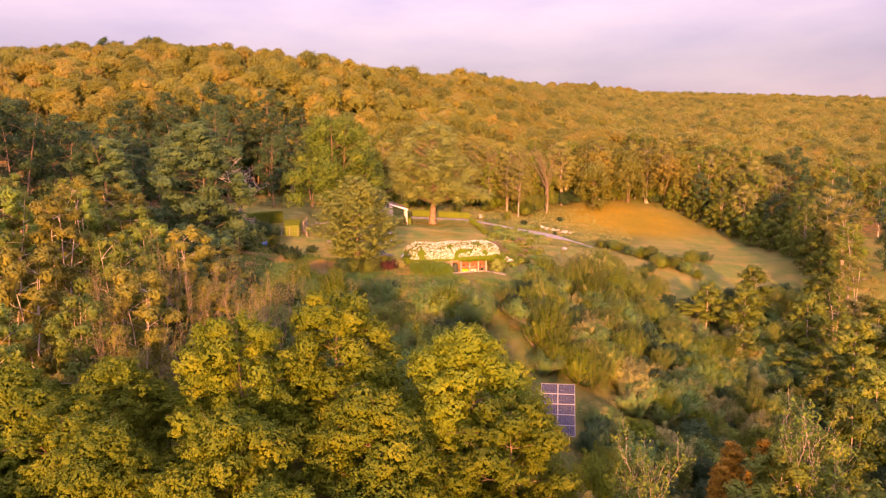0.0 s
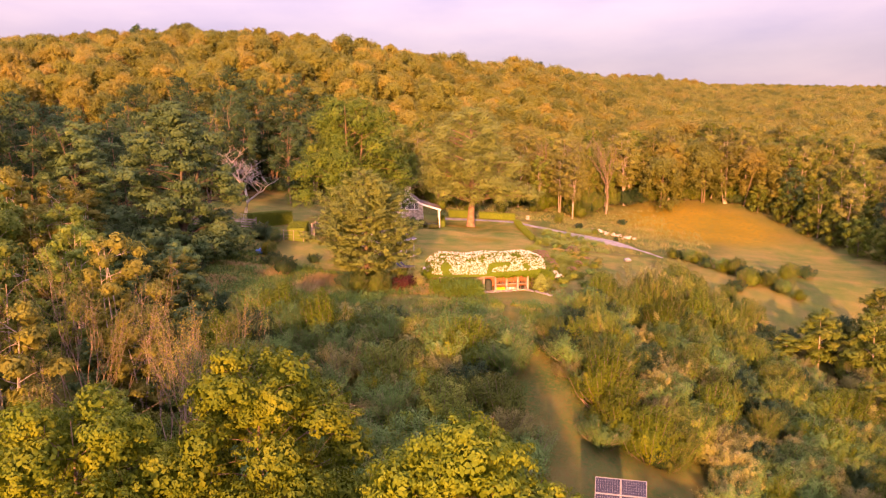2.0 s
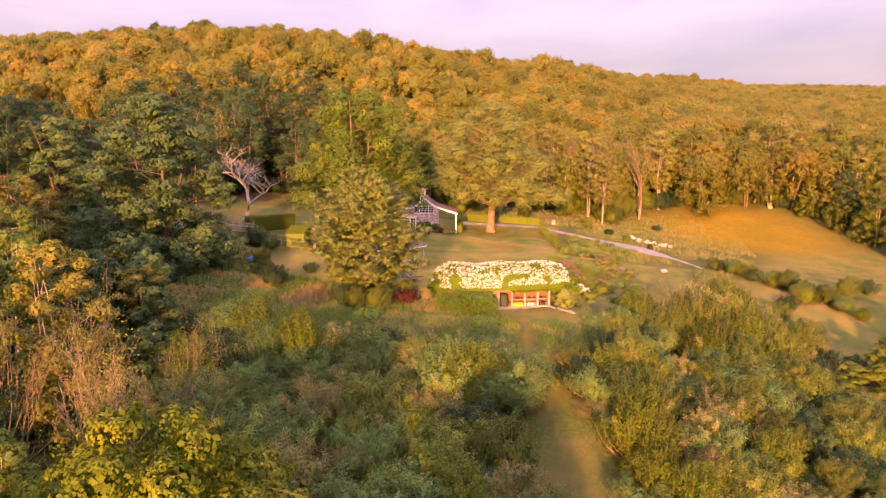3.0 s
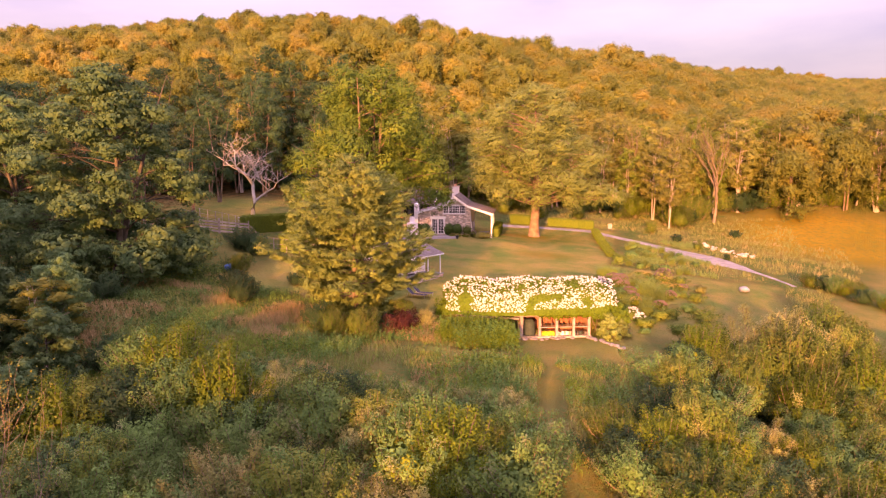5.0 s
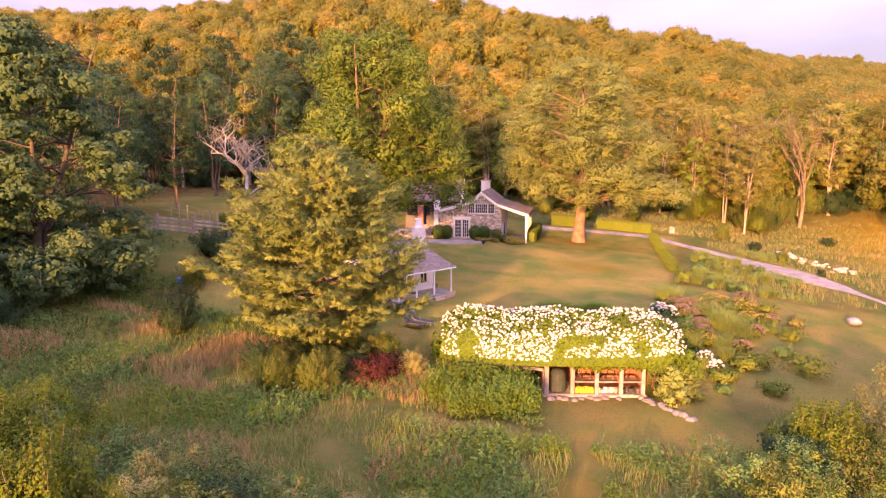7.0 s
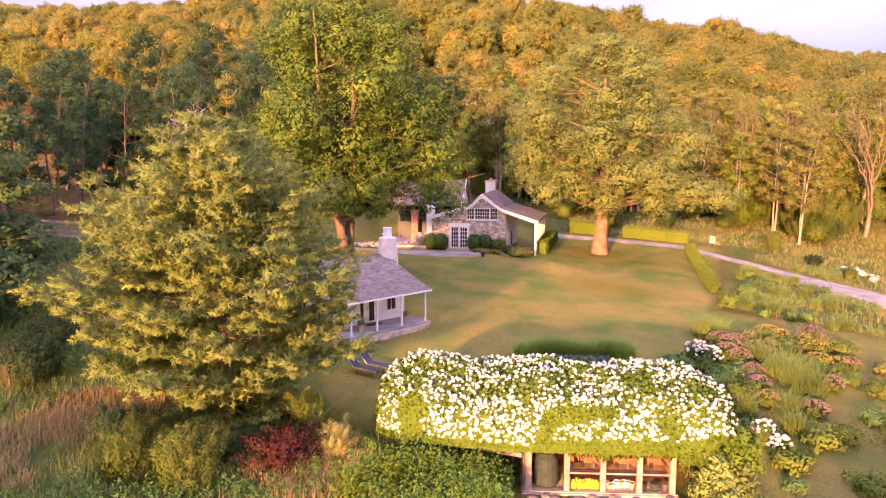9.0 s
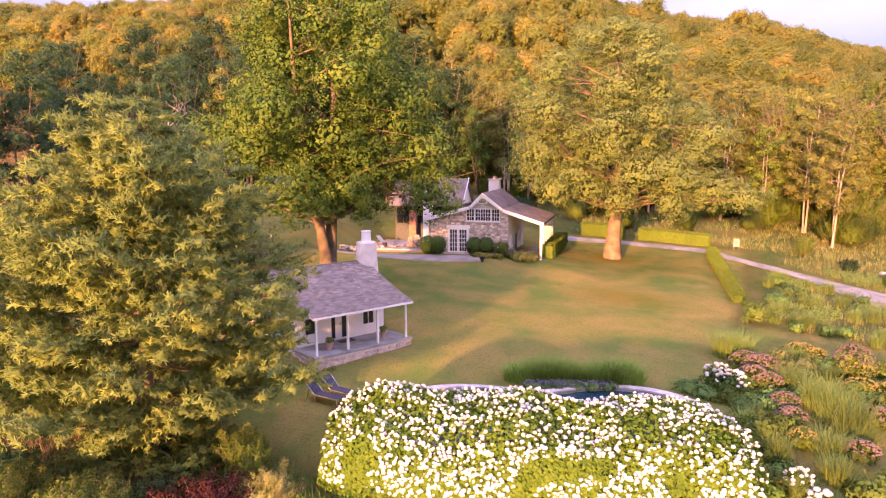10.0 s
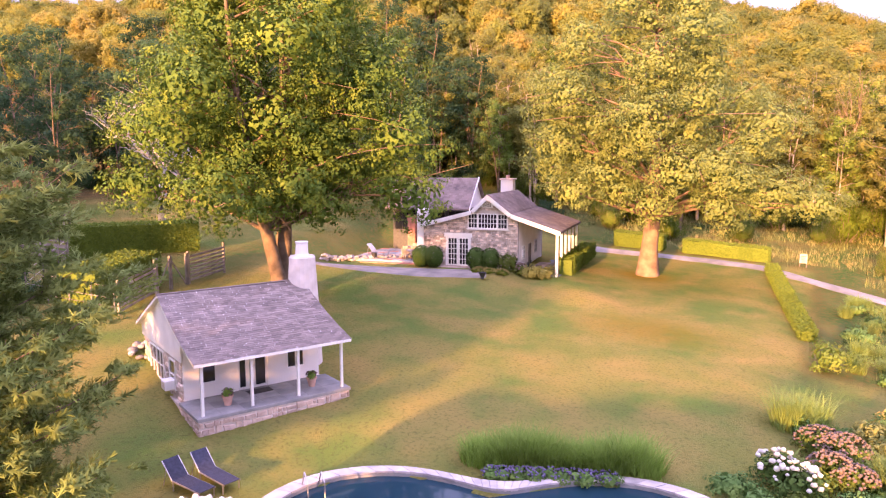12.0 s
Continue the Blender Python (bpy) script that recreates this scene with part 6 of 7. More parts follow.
build_table(on_house(-4.9, 2.0, 0.15), 1.6, 0.9, "grey wooden dining table on the patio")
build_table(on_house(-5.6, 4.2, 0.15), 1.8, 0.9, "long grey wooden table on the patio")
chair = build_chair(on_house(-5.3, 1.2, 0.15, 180), WOOD_GREY, "grey wooden patio chair at a table", "patio chairs")
for x, y, r in ((-4.4, 1.2, 180), (-5.3, 2.8, 0), (-4.4, 2.8, 5), (-6.1, 3.4, 180), (-5.2, 3.4, 175), (-6.0, 5.0, 0), (-5.1, 5.0, 0)):
    copy_thing(chair, on_house(x, y, 0.15, r))
build_table(on_house(6.8, 1.9, -0.55), 1.0, 2.0, "dark dining table on the porch")
porch_chair = build_chair(on_house(6.0, 1.4, -0.55, 90), BLACK_METAL, "dark chair at the porch table", "porch chairs")
for x, y, r in ((6.0, 2.4, 90), (7.6, 1.4, -90), (7.6, 2.4, -90), (6.8, 0.6, 180)):
    copy_thing(porch_chair, on_house(x, y, -0.55, r))


def build_lounger(m, mat, label, group):
    """A low sling lounger with its back raised; the head lies at -x."""
    l = thing("sun_lounger", label, "sun lounger", m, group)
    fr = Soup()
    for y in (-0.32, 0.32):
        fr.tube([(-0.35, y, 0.36), (1.25, y, 0.34)], [0.025, 0.025], 6)
        fr.tube([(-0.35, y, 0.36), (-0.95, y, 0.95)], [0.022, 0.022], 6)
    part("frame", fr, METAL, l, "slim metal frame")
    part("seat", block(-0.35, 1.25, -0.31, 0.31, 0.355, 0.385, 0.01), mat, l)
    part("backrest", block(-0.84, 0, -0.31, 0.31, 0, 0.03, 0.01), mat, l, m=Matrix.Translation((-0.35, 0, 0.365)) @ Matrix.Rotation(radians(44), 4, "Y"))
    for x in (-0.3, 1.15):
        for y in (-0.32, 0.32):
            part("leg", block(x - 0.02, x + 0.02, y - 0.02, y + 0.02, 0, 0.35, 0.004), METAL, l)
    part("back_leg", Soup().tube([(-0.72, -0.3, 0.72), (-0.95, -0.3, 0.0)], [0.018, 0.018], 6), METAL, l)
    part("back_leg", Soup().tube([(-0.72, 0.3, 0.72), (-0.95, 0.3, 0.0)], [0.018, 0.018], 6), METAL, l)
    return l


lounger = build_lounger(pose(-13.85, 122.65, land(-13.85, 122.65) + 0.02, 0, 0, -7), CANVAS, "navy sling sun lounger standing on the lawn", "loungers by the pool")
copy_thing(lounger, pose(-13.5, 123.55, land(-13.5, 123.55) + 0.02, 0, 0, -11))
build_lounger(on_house(-9.0, 3.2, 0.15, -15), METAL, "pale grey patio lounger", "patio loungers")

# dry stone wall by the patio
wall = thing("dry_stone_wall", "low grey dry stone wall", "wall", pose(0, 0, 0), kind="structure")
for k in range(230):
    rr = random.Random(200 + k)
    u = rr.random()
    x, y = -34.0 + 7.0 * u + rr.gauss(0, 0.22), 155.2 + 5.0 * u + rr.gauss(0, 0.22)
    part("stone", stone_lump(k % 12, 0.17), STONE_GREY, wall, m=pose(x, y, land(x, y) + rr.uniform(0.03, 0.42), 0, 0, rr.uniform(0, 360)))


# ---- the pool ----
def build_pool():
    pool = thing("pool", "kidney-shaped dark pool with pale stone coping", "pool", pose(0, 0, 0), kind="structure")
    n = 72
    rim = [pool_edge(k / n) for k in range(n)]
    out = [pool_edge(k / n, 0.62) for k in range(n)]
    for k in range(n):
        j = (k + 1) % n
        g = 0.03
        a, b, c, d = rim[k].lerp(rim[j], g), rim[j].lerp(rim[k], g), out[j].lerp(out[k], g), out[k].lerp(out[j], g)
        part("coping_stone", prism([(a.x, a.y), (b.x, b.y), (c.x, c.y), (d.x, d.y)], 0.10, "z", POOL_Z - 0.03), COPING, pool)
    s = Soup()
    v = [(p.x, p.y, z) for z in (POOL_Z, POOL_Z - 1.9) for p in rim]
    s.add(v, [(k, (k + 1) % n, n + (k + 1) % n, n + k) for k in range(n)])
    part("pool_wall", s, SLATE, pool, smooth=True)
    bm = bmesh.new()
    bm.faces.new([bm.verts.new((p.x, p.y, POOL_Z - 0.14)) for p in (pool_edge(k / n, 0.05) for k in range(n))])
    part("water", bm, WATER, pool, "still dark blue water")
    r = Soup()
    for o in (0, 0.5):
        r.tube([(-9.6 + o, 124.2 + o * 0.6, POOL_Z - 0.4), (-9.75 + o, 124.35 + o * 0.6, POOL_Z + 0.55), (-10.1 + o, 124.6 + o * 0.6, POOL_Z + 0.75), (-10.5 + o, 124.9 + o * 0.6, POOL_Z + 0.05)], [0.025] * 4, 8)
    part("handrail", r, METAL, pool, "bent metal handrail")


build_pool()


# ---- the rose-covered shed ----
def build_shed():
    rng = np.random.default_rng(73)
    z0 = 0.0
    m = pose(-1.6, 115.4, z0, 0, 0, 19.5)
    sh = thing("garden_shed", "open-fronted timber garden shed with red cedar back wall", "shed", m)
    fz = -0.28
    part("floor", block(-0.1, 6.6, -0.3, 3.4, -1.2, fz, 0.02), STONE_PALE, sh)
    for k in range(44):
        part("board", block(0.05 + k * 0.145, 0.185 + k * 0.145, 2.6, 2.63, fz, 1.9, 0), WOOD_RED, sh)
    part("back_wall", block(0.0, 6.5, 2.64, 2.7, fz, 1.95, 0.01), WOOD_GREY, sh)
    part("side_wall", block(-0.05, 0.05, 0.1, 2.7, fz, 1.95, 0.01), WOOD_WARM, sh)
    part("side_wall", block(6.45, 6.55, 0.1, 2.7, fz, 1.95, 0.01), WOOD_WARM, sh)
    for x, w in ((0.18, 0.30), (1.85, 0.24), (3.4, 0.24), (4.95, 0.24), (6.35, 0.24)):
        part("post", block(x - w / 2, x + w / 2, -0.14, 0.14, fz, 1.62, 0.015), WOOD_PALE, sh)
    part("lintel", block(-0.1, 6.6, -0.16, 0.16, 1.62, 1.92, 0.015), WOOD_PALE, sh, "thick silvered lintel")
    part("sill_beam", block(-0.05, 6.55, -0.2, 0.0, fz, fz + 0.06, 0.01), WOOD_GREY, sh)
    part("roof", block(-0.25, 6.8, -0.35, 3.0, 1.92, 2.08, 0.02), WOOD_PALE, sh, "flat grey roof")
    for x0, x1 in ((1.93, 3.32), (3.48, 4.87), (5.03, 6.25)):
        part("shelf", block(x0, x1, 0.35, 1.1, 0.48, 0.53, 0.01), WOOD_WARM, sh)
        part("rail", block(x0, x1, -0.03, 0.03, 0.52, 0.6, 0.01), WOOD_PALE, sh)
        for k in range(9):
            part("slat", block(x0 + 0.05 + k * (x1 - x0 - 0.1) / 9, x0 + 0.10 + k * (x1 - x0 - 0.1) / 9, 1.2, 1.23, 0.75, 1.6, 0), WOOD_RED, sh)
    # beams and posts of the arbour, which swings back from the shed
    swing = pose(-0.1, -0.45, 0, 0, 0, -20)
    for k, z in enumerate((1.42, 1.72)):
        part("arbour_rail", block(-5.9, 0.0, -0.10, 0.0, z, z + 0.19, 0.01), WOOD_PALE, sh, m=swing)
    for x in (-5.7, -3.9, -2.0):
        for y in (0.08, 4.2):
            part("arbour_post", block(x - 0.07, x + 0.07, y - 0.07, y + 0.07, -0.6, 2.0, 0.01), WOOD_WARM, sh, m=swing)
    for k in range(8):
        part("rafter", block(-1.6, 6.9, 0.9 + k * 0.62, 0.98 + k * 0.62, 2.10, 2.22, 0.01), WOOD_GREY, sh)
    cov = thing("covered_grill", "dark green covered garden grill inside the shed", "grill", m @ pose(1.0, 0.7, -0.28))
    part("cover", lathe([(0.52, 0.02), (0.56, 0.1), (0.56, 0.9), (0.50, 1.25), (0.32, 1.46), (0.08, 1.52)], 16), GREEN_COVER, cov, smooth=True)
    for k in range(9):
        rr = random.Random(k)
        x = 2.05 + k * 0.14
        solid("watering_can", lathe([(0.13, 0), (0.15, 0.26), (0.09, 0.34), (0.04, 0.42)], 10), YELLOW_PAINT, "yellow plastic can on the shed floor", "can", m @ pose(x, 0.25 + 0.2 * rr.random(), -0.28), "yellow cans")
    for k in range(8):
        rr = random.Random(30 + k)
        solid("flower_pot", lathe([(0.09, 0), (0.14, 0.22 + 0.15 * rr.random()), (0.15, 0.24), (0.12, 0.2)], 12), (WHITE_PAINT, TERRACOTTA, WHITE_PAINT)[k % 3], "pale empty flower pot in the shed", "pot", m @ pose(3.6 + k * 0.16, 0.3 + 0.25 * rr.random(), -0.28), "stored pots")
        solid("storage_jar", lathe([(0.07, 0), (0.08, 0.2), (0.05, 0.25)], 10), (TERRACOTTA, BLACK_METAL, METAL)[k % 3], "small jar on a shed shelf", "jar", m @ pose(2.1 + k * 0.5, 0.7, 0.53), "shelf jars")
    for k in range(5):
        solid("bucket", lathe([(0.13, 0), (0.18, 0.34), (0.19, 0.35)], 12), (BLACK_METAL, METAL, GREEN_COVER)[k % 3], "dark bucket stored in the shed", "bucket", m @ pose(5.2 + k * 0.23, 0.3 + 0.3 * (k % 2), -0.28), "stored buckets")

    def top(x, y):
        u = (x - 1.1) / 8.6
        v = (y - 2.8) / 3.9
        e = max(0.0, 1 - u ** 8 - v * v)
        return 1.75 + 2.75 * e ** 0.5 + 0.10 * math.sin(x * 1.3 + 0.5) + 0.08 * math.sin(y * 1.7 + x) + 0.32 * noise.noise(Vector((x * 0.55, y * 0.7, 4))) if e > 0 else None

    rose = thing("climbing_rose", "huge mound of white climbing roses over the shed and arbour", "rose bush", m)
    lv, fl, canes = Soup(), Soup(), Soup()
    pts, nr, fp = [], [], []
    while len(pts) < 36000:
        x, y = rng.uniform(-6.6, 9.8), rng.uniform(-1.1, 6.7)
        if rng.random() < 0.35:
            y = -1.1 + 1.3 * rng.random() ** 2
        z = top(x, y)
        if z is None:
            continue
        zz = z - abs(rng.normal()) * 0.22 if rng.random() < 0.8 else z - rng.uniform(0, 0.8)
        if 0 < x < 6.4 and y < 0.4 and zz < 1.95:
            zz = 1.95 + rng.uniform(0, 0.3)
        zz = max(zz, 1.98 if x < 0 and y < 0.6 else 1.5)
        back = 0.16 * max(0.0, -x - 0.4)
        pts.append((x, y + back, zz))
        e = 0.15
        zx, zy = top(x + e, y) or z - 0.3, top(x, y - e) or z - 0.3
        nr.append((-(zx - z) / e, (zy - z) / e, 1.0))
        if rng.random() < 0.17 and noise.noise(Vector((x * 0.7, y * 1.0, 2))) > -0.27 and zz > max(z - 0.5, 2.12) and not (y < 0.0 and zz < 2.35 and x > 0.5):
            fp.append((x, y + back, zz + 0.11))
    lv.leaves(rng, np.array(pts), np.array(nr), 0.19, jitter=0.7, shade=np.array(nr) / np.linalg.norm(np.array(nr), axis=1)[:, None] + rng.normal(size=(len(nr), 3)) * 0.4)
    fl.blobs(rng, np.array(fp), 0.12, 0.85)
    for k in range(22):
        x, y = rng.uniform(-6, 8), rng.uniform(1.0, 5)
        canes.tube(bend(rng, (x, y, -0.4), (x + rng.uniform(-1, 1), y + rng.uniform(-1, 1), 2.6), 5, 0.1), [0.03] * 5, 5)
    for k in range(26):
        cx = 1.6 + 5.2 * k / 25
        lobe_leaves(lv, rng, (cx, -0.35 + rng.uniform(-0.1, 0.1), 1.95 + rng.uniform(-0.2, 0.1)), (0.34, 0.28, 0.42), 150, 0.15, clump=10)
    # ends that hang to the ground
    for cx, cy, n in ((8.5, 2.8, 900), (-6.6, 5.4, 600), (8.9, 5.2, 700), (9.3, 1.0, 700)):
        lobe_leaves(lv, rng, (cx, cy, 1.1), (1.2, 1.7, 1.4), 2 * n, 0.17)
    part("leaves", lv, LEAF_ROSE, rose)
    part("blossom_mass", fl, PETAL_WHITE, rose)["kind"] = "stuff"
    part("cane_tangle", canes, BARK_TWIG, rose, smooth=True)["kind"] = "stuff"
    return m


SHED = build_shed()


# ---- hedges, fences and garden beds ----
def build_hedge(name, label, a, b, w, h, leaf, seed, density=150, category="hedge"):
    """A clipped hedge from a to b, with a leafy skin over a closed inner mass."""
    rng = np.random.default_rng(seed)
    a, b = Vector(a), Vector(b)
    d = b - a
    ln, turn = d.length, math.atan2(d.y, d.x)
    n = max(2, int(ln / 1.2))
    s = Soup()
    for k in range(n):
        p, q = a.lerp(b, k / n), a.lerp(b, (k + 1) / n)
        z0, z1 = land(p.x, p.y), land(q.x, q.y)
        l2 = ln / n
        x0 = k * l2
        o = Vector((-d.y, d.x)).normalized()
        v = []
        for zz in (-0.2, h - 0.12):
            for px, pz, sd in ((x0, z0, -1), (x0 + l2, z1, -1), (x0 + l2, z1, 1), (x0, z0, 1)):
                c = a + d * (px / ln) + o * sd * (w / 2 - 0.13)
                v.append((c.x, c.y, pz + zz))
        s.add(v, [(3, 2, 1, 0), (4, 5, 6, 7), (0, 1, 5, 4), (1, 2, 6, 5), (2, 3, 7, 6), (3, 0, 4, 7)])
    m = int(ln * (w + 2 * h) * density)
    u, side = rng.uniform(0, 1, m), rng.choice(3, m, p=[w / (w + 2 * h), h / (w + 2 * h), h / (w + 2 * h)])
    r = rng.uniform(-0.5, 0.5, m) * w
    zz = rng.uniform(0, 1, m) * h
    off = np.where(side == 0, r, np.where(side == 1, -w / 2, w / 2))
    hh = np.where(side == 0, h, zz) + rng.normal(size=m) * 0.05
    off = off + rng.normal(size=m) * 0.05
    end = rng.random(m) < 0.08
    u[end] = rng.choice([-0.006, 1.006], end.sum())
    off[end], hh[end] = r[end], zz[end]
    o = Vector((-d.y, d.x)).normalized()
    x, y = a.x + d.x * u + o.x * off, a.y + d.y * u + o.y * off
    g = np.array([land(px, py) for px, py in zip(a.x + d.x * u, a.y + d.y * u)])
    nn = np.zeros((m, 3))
    nn[side == 0, 2] = 1
    nn[side == 1, :2] = (-o.x, -o.y)
    nn[side == 2, :2] = (o.x, o.y)
    s.leaves(rng, np.stack([x, y, g + hh], 1), nn, 0.16, jitter=0.6)
    return solid(name, s, leaf, label, category)


build_hedge("lawn_hedge", "low clipped yellow-green hedge along the lawn", (0.7, 175.2), (2.6, 165), 1.0, 0.75, LEAF_HEDGE, 1)
build_hedge("lawn_hedge", "low clipped yellow-green hedge along the lawn", (2.65, 164.7), (4.5, 154.3), 1.0, 0.7, LEAF_HEDGE, 2)
build_hedge("drive_hedge", "clipped golden hedge behind the driveway", (-14.5, 179.2), (-9.5, 179.2), 1.4, 1.5, LEAF_HEDGE, 3)
build_hedge("drive_hedge", "clipped golden hedge behind the driveway", (-7.6, 179.4), (0.2, 178.8), 1.4, 1.3, LEAF_HEDGE, 4)
build_hedge("porch_hedge", "clipped yellow-green hedge block beside the porch", (-13.6, 161.2), (-14.3, 165.6), 1.3, 1.35, LEAF_HEDGE, 5)
build_hedge("porch_hedge", "clipped yellow-green hedge block beside the porch", (-14.5, 166.8), (-15.5, 173.2), 1.3, 1.35, LEAF_HEDGE, 6)
build_hedge("garden_hedge", "clipped green hedge behind the board fence", (-33.0, 131.4), (-34.4, 137.0), 2.8, 2.2, LEAF_HEDGE, 7)
build_hedge("garden_hedge", "tall clipped green hedge in the fenced garden", (-43.4, 137.6), (-39.6, 146.0), 1.7, 2.3, LEAF_HEDGE, 8)


def boxwood(x, y, z, r, h, seed):
    rng = np.random.default_rng(seed)
    b = thing("boxwood", "clipped round dark green boxwood beside the door", "shrub", pose(x, y, z), "boxwoods by the door")
    s = Soup()
    for count, lo, hi, size in ((2600, 0.90, 1.0, 0.10), (500, 0.6, 0.86, 0.22)):
        d = rng.normal(size=(count, 3))
        d /= np.linalg.norm(d, axis=1)[:, None]
        s.leaves(rng, np.array([0, 0, h * 0.5]) + d * [r, r, h * 0.52] * rng.uniform(lo, hi, (count, 1)), d, size, jitter=0.4, shade=d + [0, 0, 0.2])
    part("leaves", s, LEAF_BOX, b)


for k, hx in enumerate((-2.95, -1.85, 1.85, 3.05)):
    x, y = at_house(hx, -0.95)
    boxwood(x, y, land(x, y) - 0.05, 0.82, 1.85, 300 + k)


def flower_clump(name, label, x, y, r, h, leaf, petal, n_leaf, n_petal, size, seed, category="flowering plant", pet_size=0.16, blades=False, z=None):
    """A garden plant: a dome of leaves or blades, with flower heads over it."""
    rng = np.random.default_rng(seed)
    p = thing(name, label, category, pose(x, y, (land(x, y) if z is None else z) - 0.05))
    s = Soup()
    if blades:
        a, d = rng.uniform(0, 6.28, n_leaf), rng.uniform(0, 1, n_leaf) ** 0.7 * r * 0.55
        s.blades(rng, np.stack([np.cos(a) * d, np.sin(a) * d, 0 * a], 1), h, 0.032, 1.15)
    else:
        lobe_leaves(s, rng, (0, 0, h * 0.42), (r, r, h * 0.5), n_leaf, size, fill=0.35)
    part("leaves", s, leaf, p)
    if n_petal:
        b = Soup()
        d = rng.normal(size=(n_petal, 3))
        d[:, 2] = np.abs(d[:, 2]) + 0.25
        d /= np.linalg.norm(d, axis=1)[:, None]
        b.blobs(rng, d * [r, r, h * 0.58] + [0, 0, h * 0.44], pet_size)
        part("bloom_mass", b, petal, p)["kind"] = "stuff"
    return p


def stalk_leaves(s, rng, foot, h, size, k=14):
    """Upright leafy stalks from each foot."""
    tall = h * rng.uniform(0.55, 1.25, len(foot))
    v = rng.uniform(0.12, 1.0, (len(foot), k))
    lean = rng.normal(size=(len(foot), 1, 2)) * 0.16
    off = rng.normal(size=(len(foot), k, 3)) * 0.11 * (1.25 - v)[..., None]
    p = np.repeat(foot[:, None], k, 1) + off
    p[..., :2] += lean * v[..., None]
    p[..., 2] += v * tall[:, None]
    off = off.reshape(-1, 3)
    s.leaves(rng, p.reshape(-1, 3), off * 4 + [0, -0.3, 0.6], size, jitter=0.5, aspect=0.5, shade=off * 4 + [0, -0.15, 0.6])


def weed_clump(x, y, r, h, leaf, seed):
    """A stand of tall stalks."""
    rng = np.random.default_rng(seed)
    p = thing("tall_weed", "tall green and gold weeds before the arbour", "tall weeds", pose(x, y, land(x, y) - 0.05))
    a, d = rng.uniform(0, 6.28, 26), rng.uniform(0, 1, 26) ** 0.5 * r
    s = Soup()
    stalk_leaves(s, rng, np.stack([np.cos(a) * d, np.sin(a) * d, 0 * a], 1), h, 0.14, 16)
    part("leaves", s, leaf, p)


# ornamental grass and lavender behind the pool
for k in range(13):
    u = k / 12
    x, y = -5.9 + 5.8 * u, 129.6 + 2.3 * u + 0.25 * math.sin(k * 2.2)
    flower_clump("ornamental_grass", "arching green ornamental grass behind the pool", x, y + 0.3 + 0.4 * math.sin(k * 4.1), 1.35, 0.85 + 0.3 * math.sin(k * 2.7) ** 2, GRASS_GREEN, None, 620, 0, 0.2, 400 + k, "grass", blades=True)
for k in range(11):
    u = k / 10
    x, y = -4.9 + 3.9 * u, 129.0 + 1.75 * u + 0.15 * math.sin(k * 3.1)
    flower_clump("lavender", "low violet-flowered lavender by the pool coping", x, y, 0.42, 0.5, LEAF_SILVER, PETAL_VIOLET, 200, 34, 0.12, 430 + k, pet_size=0.07)

# the mixed border beyond the pool
R = random.Random(44)
BORDER = [("hydrangea", "white-flowered hydrangea in the border", LEAF_BOX, PETAL_WHITE, 0.17, 26), ("stonecrop", "dusty pink stonecrop in the border", LEAF_OLIVE, PETAL_PINK, 0.10, 120),
          ("border_grass", "green-gold arching grass in the border", GRASS_MIX, None, 0, 0), ("silver_mound", "silvery artemisia mound in the border", LEAF_SILVER, None, 0, 0),
          ("goldenrod", "yellow-flowered goldenrod in the border", LEAF_YELLOW, PETAL_YELLOW, 0.08, 80), ("border_shrub", "rounded olive-green border shrub", LEAF_OLIVE, None, 0, 0), ("clipped_dome", "tight tan-pink domed border plant", LEAF_TAN, None, 0, 0)]


def border_plant(kind, x, y, r, h, seed):
    nm, lb, lf, pt, ps, cnt = BORDER[kind]
    flower_clump(nm, lb, x, y, r * 1.12, 1.2 * h, lf, pt, int(420 * (0.4 + r)) if kind != 2 else 420, int(cnt * (0.5 + r)) if pt else 0, 0.13, seed, "grass" if kind == 2 else "flowering plant", ps or 0.1, kind == 2)


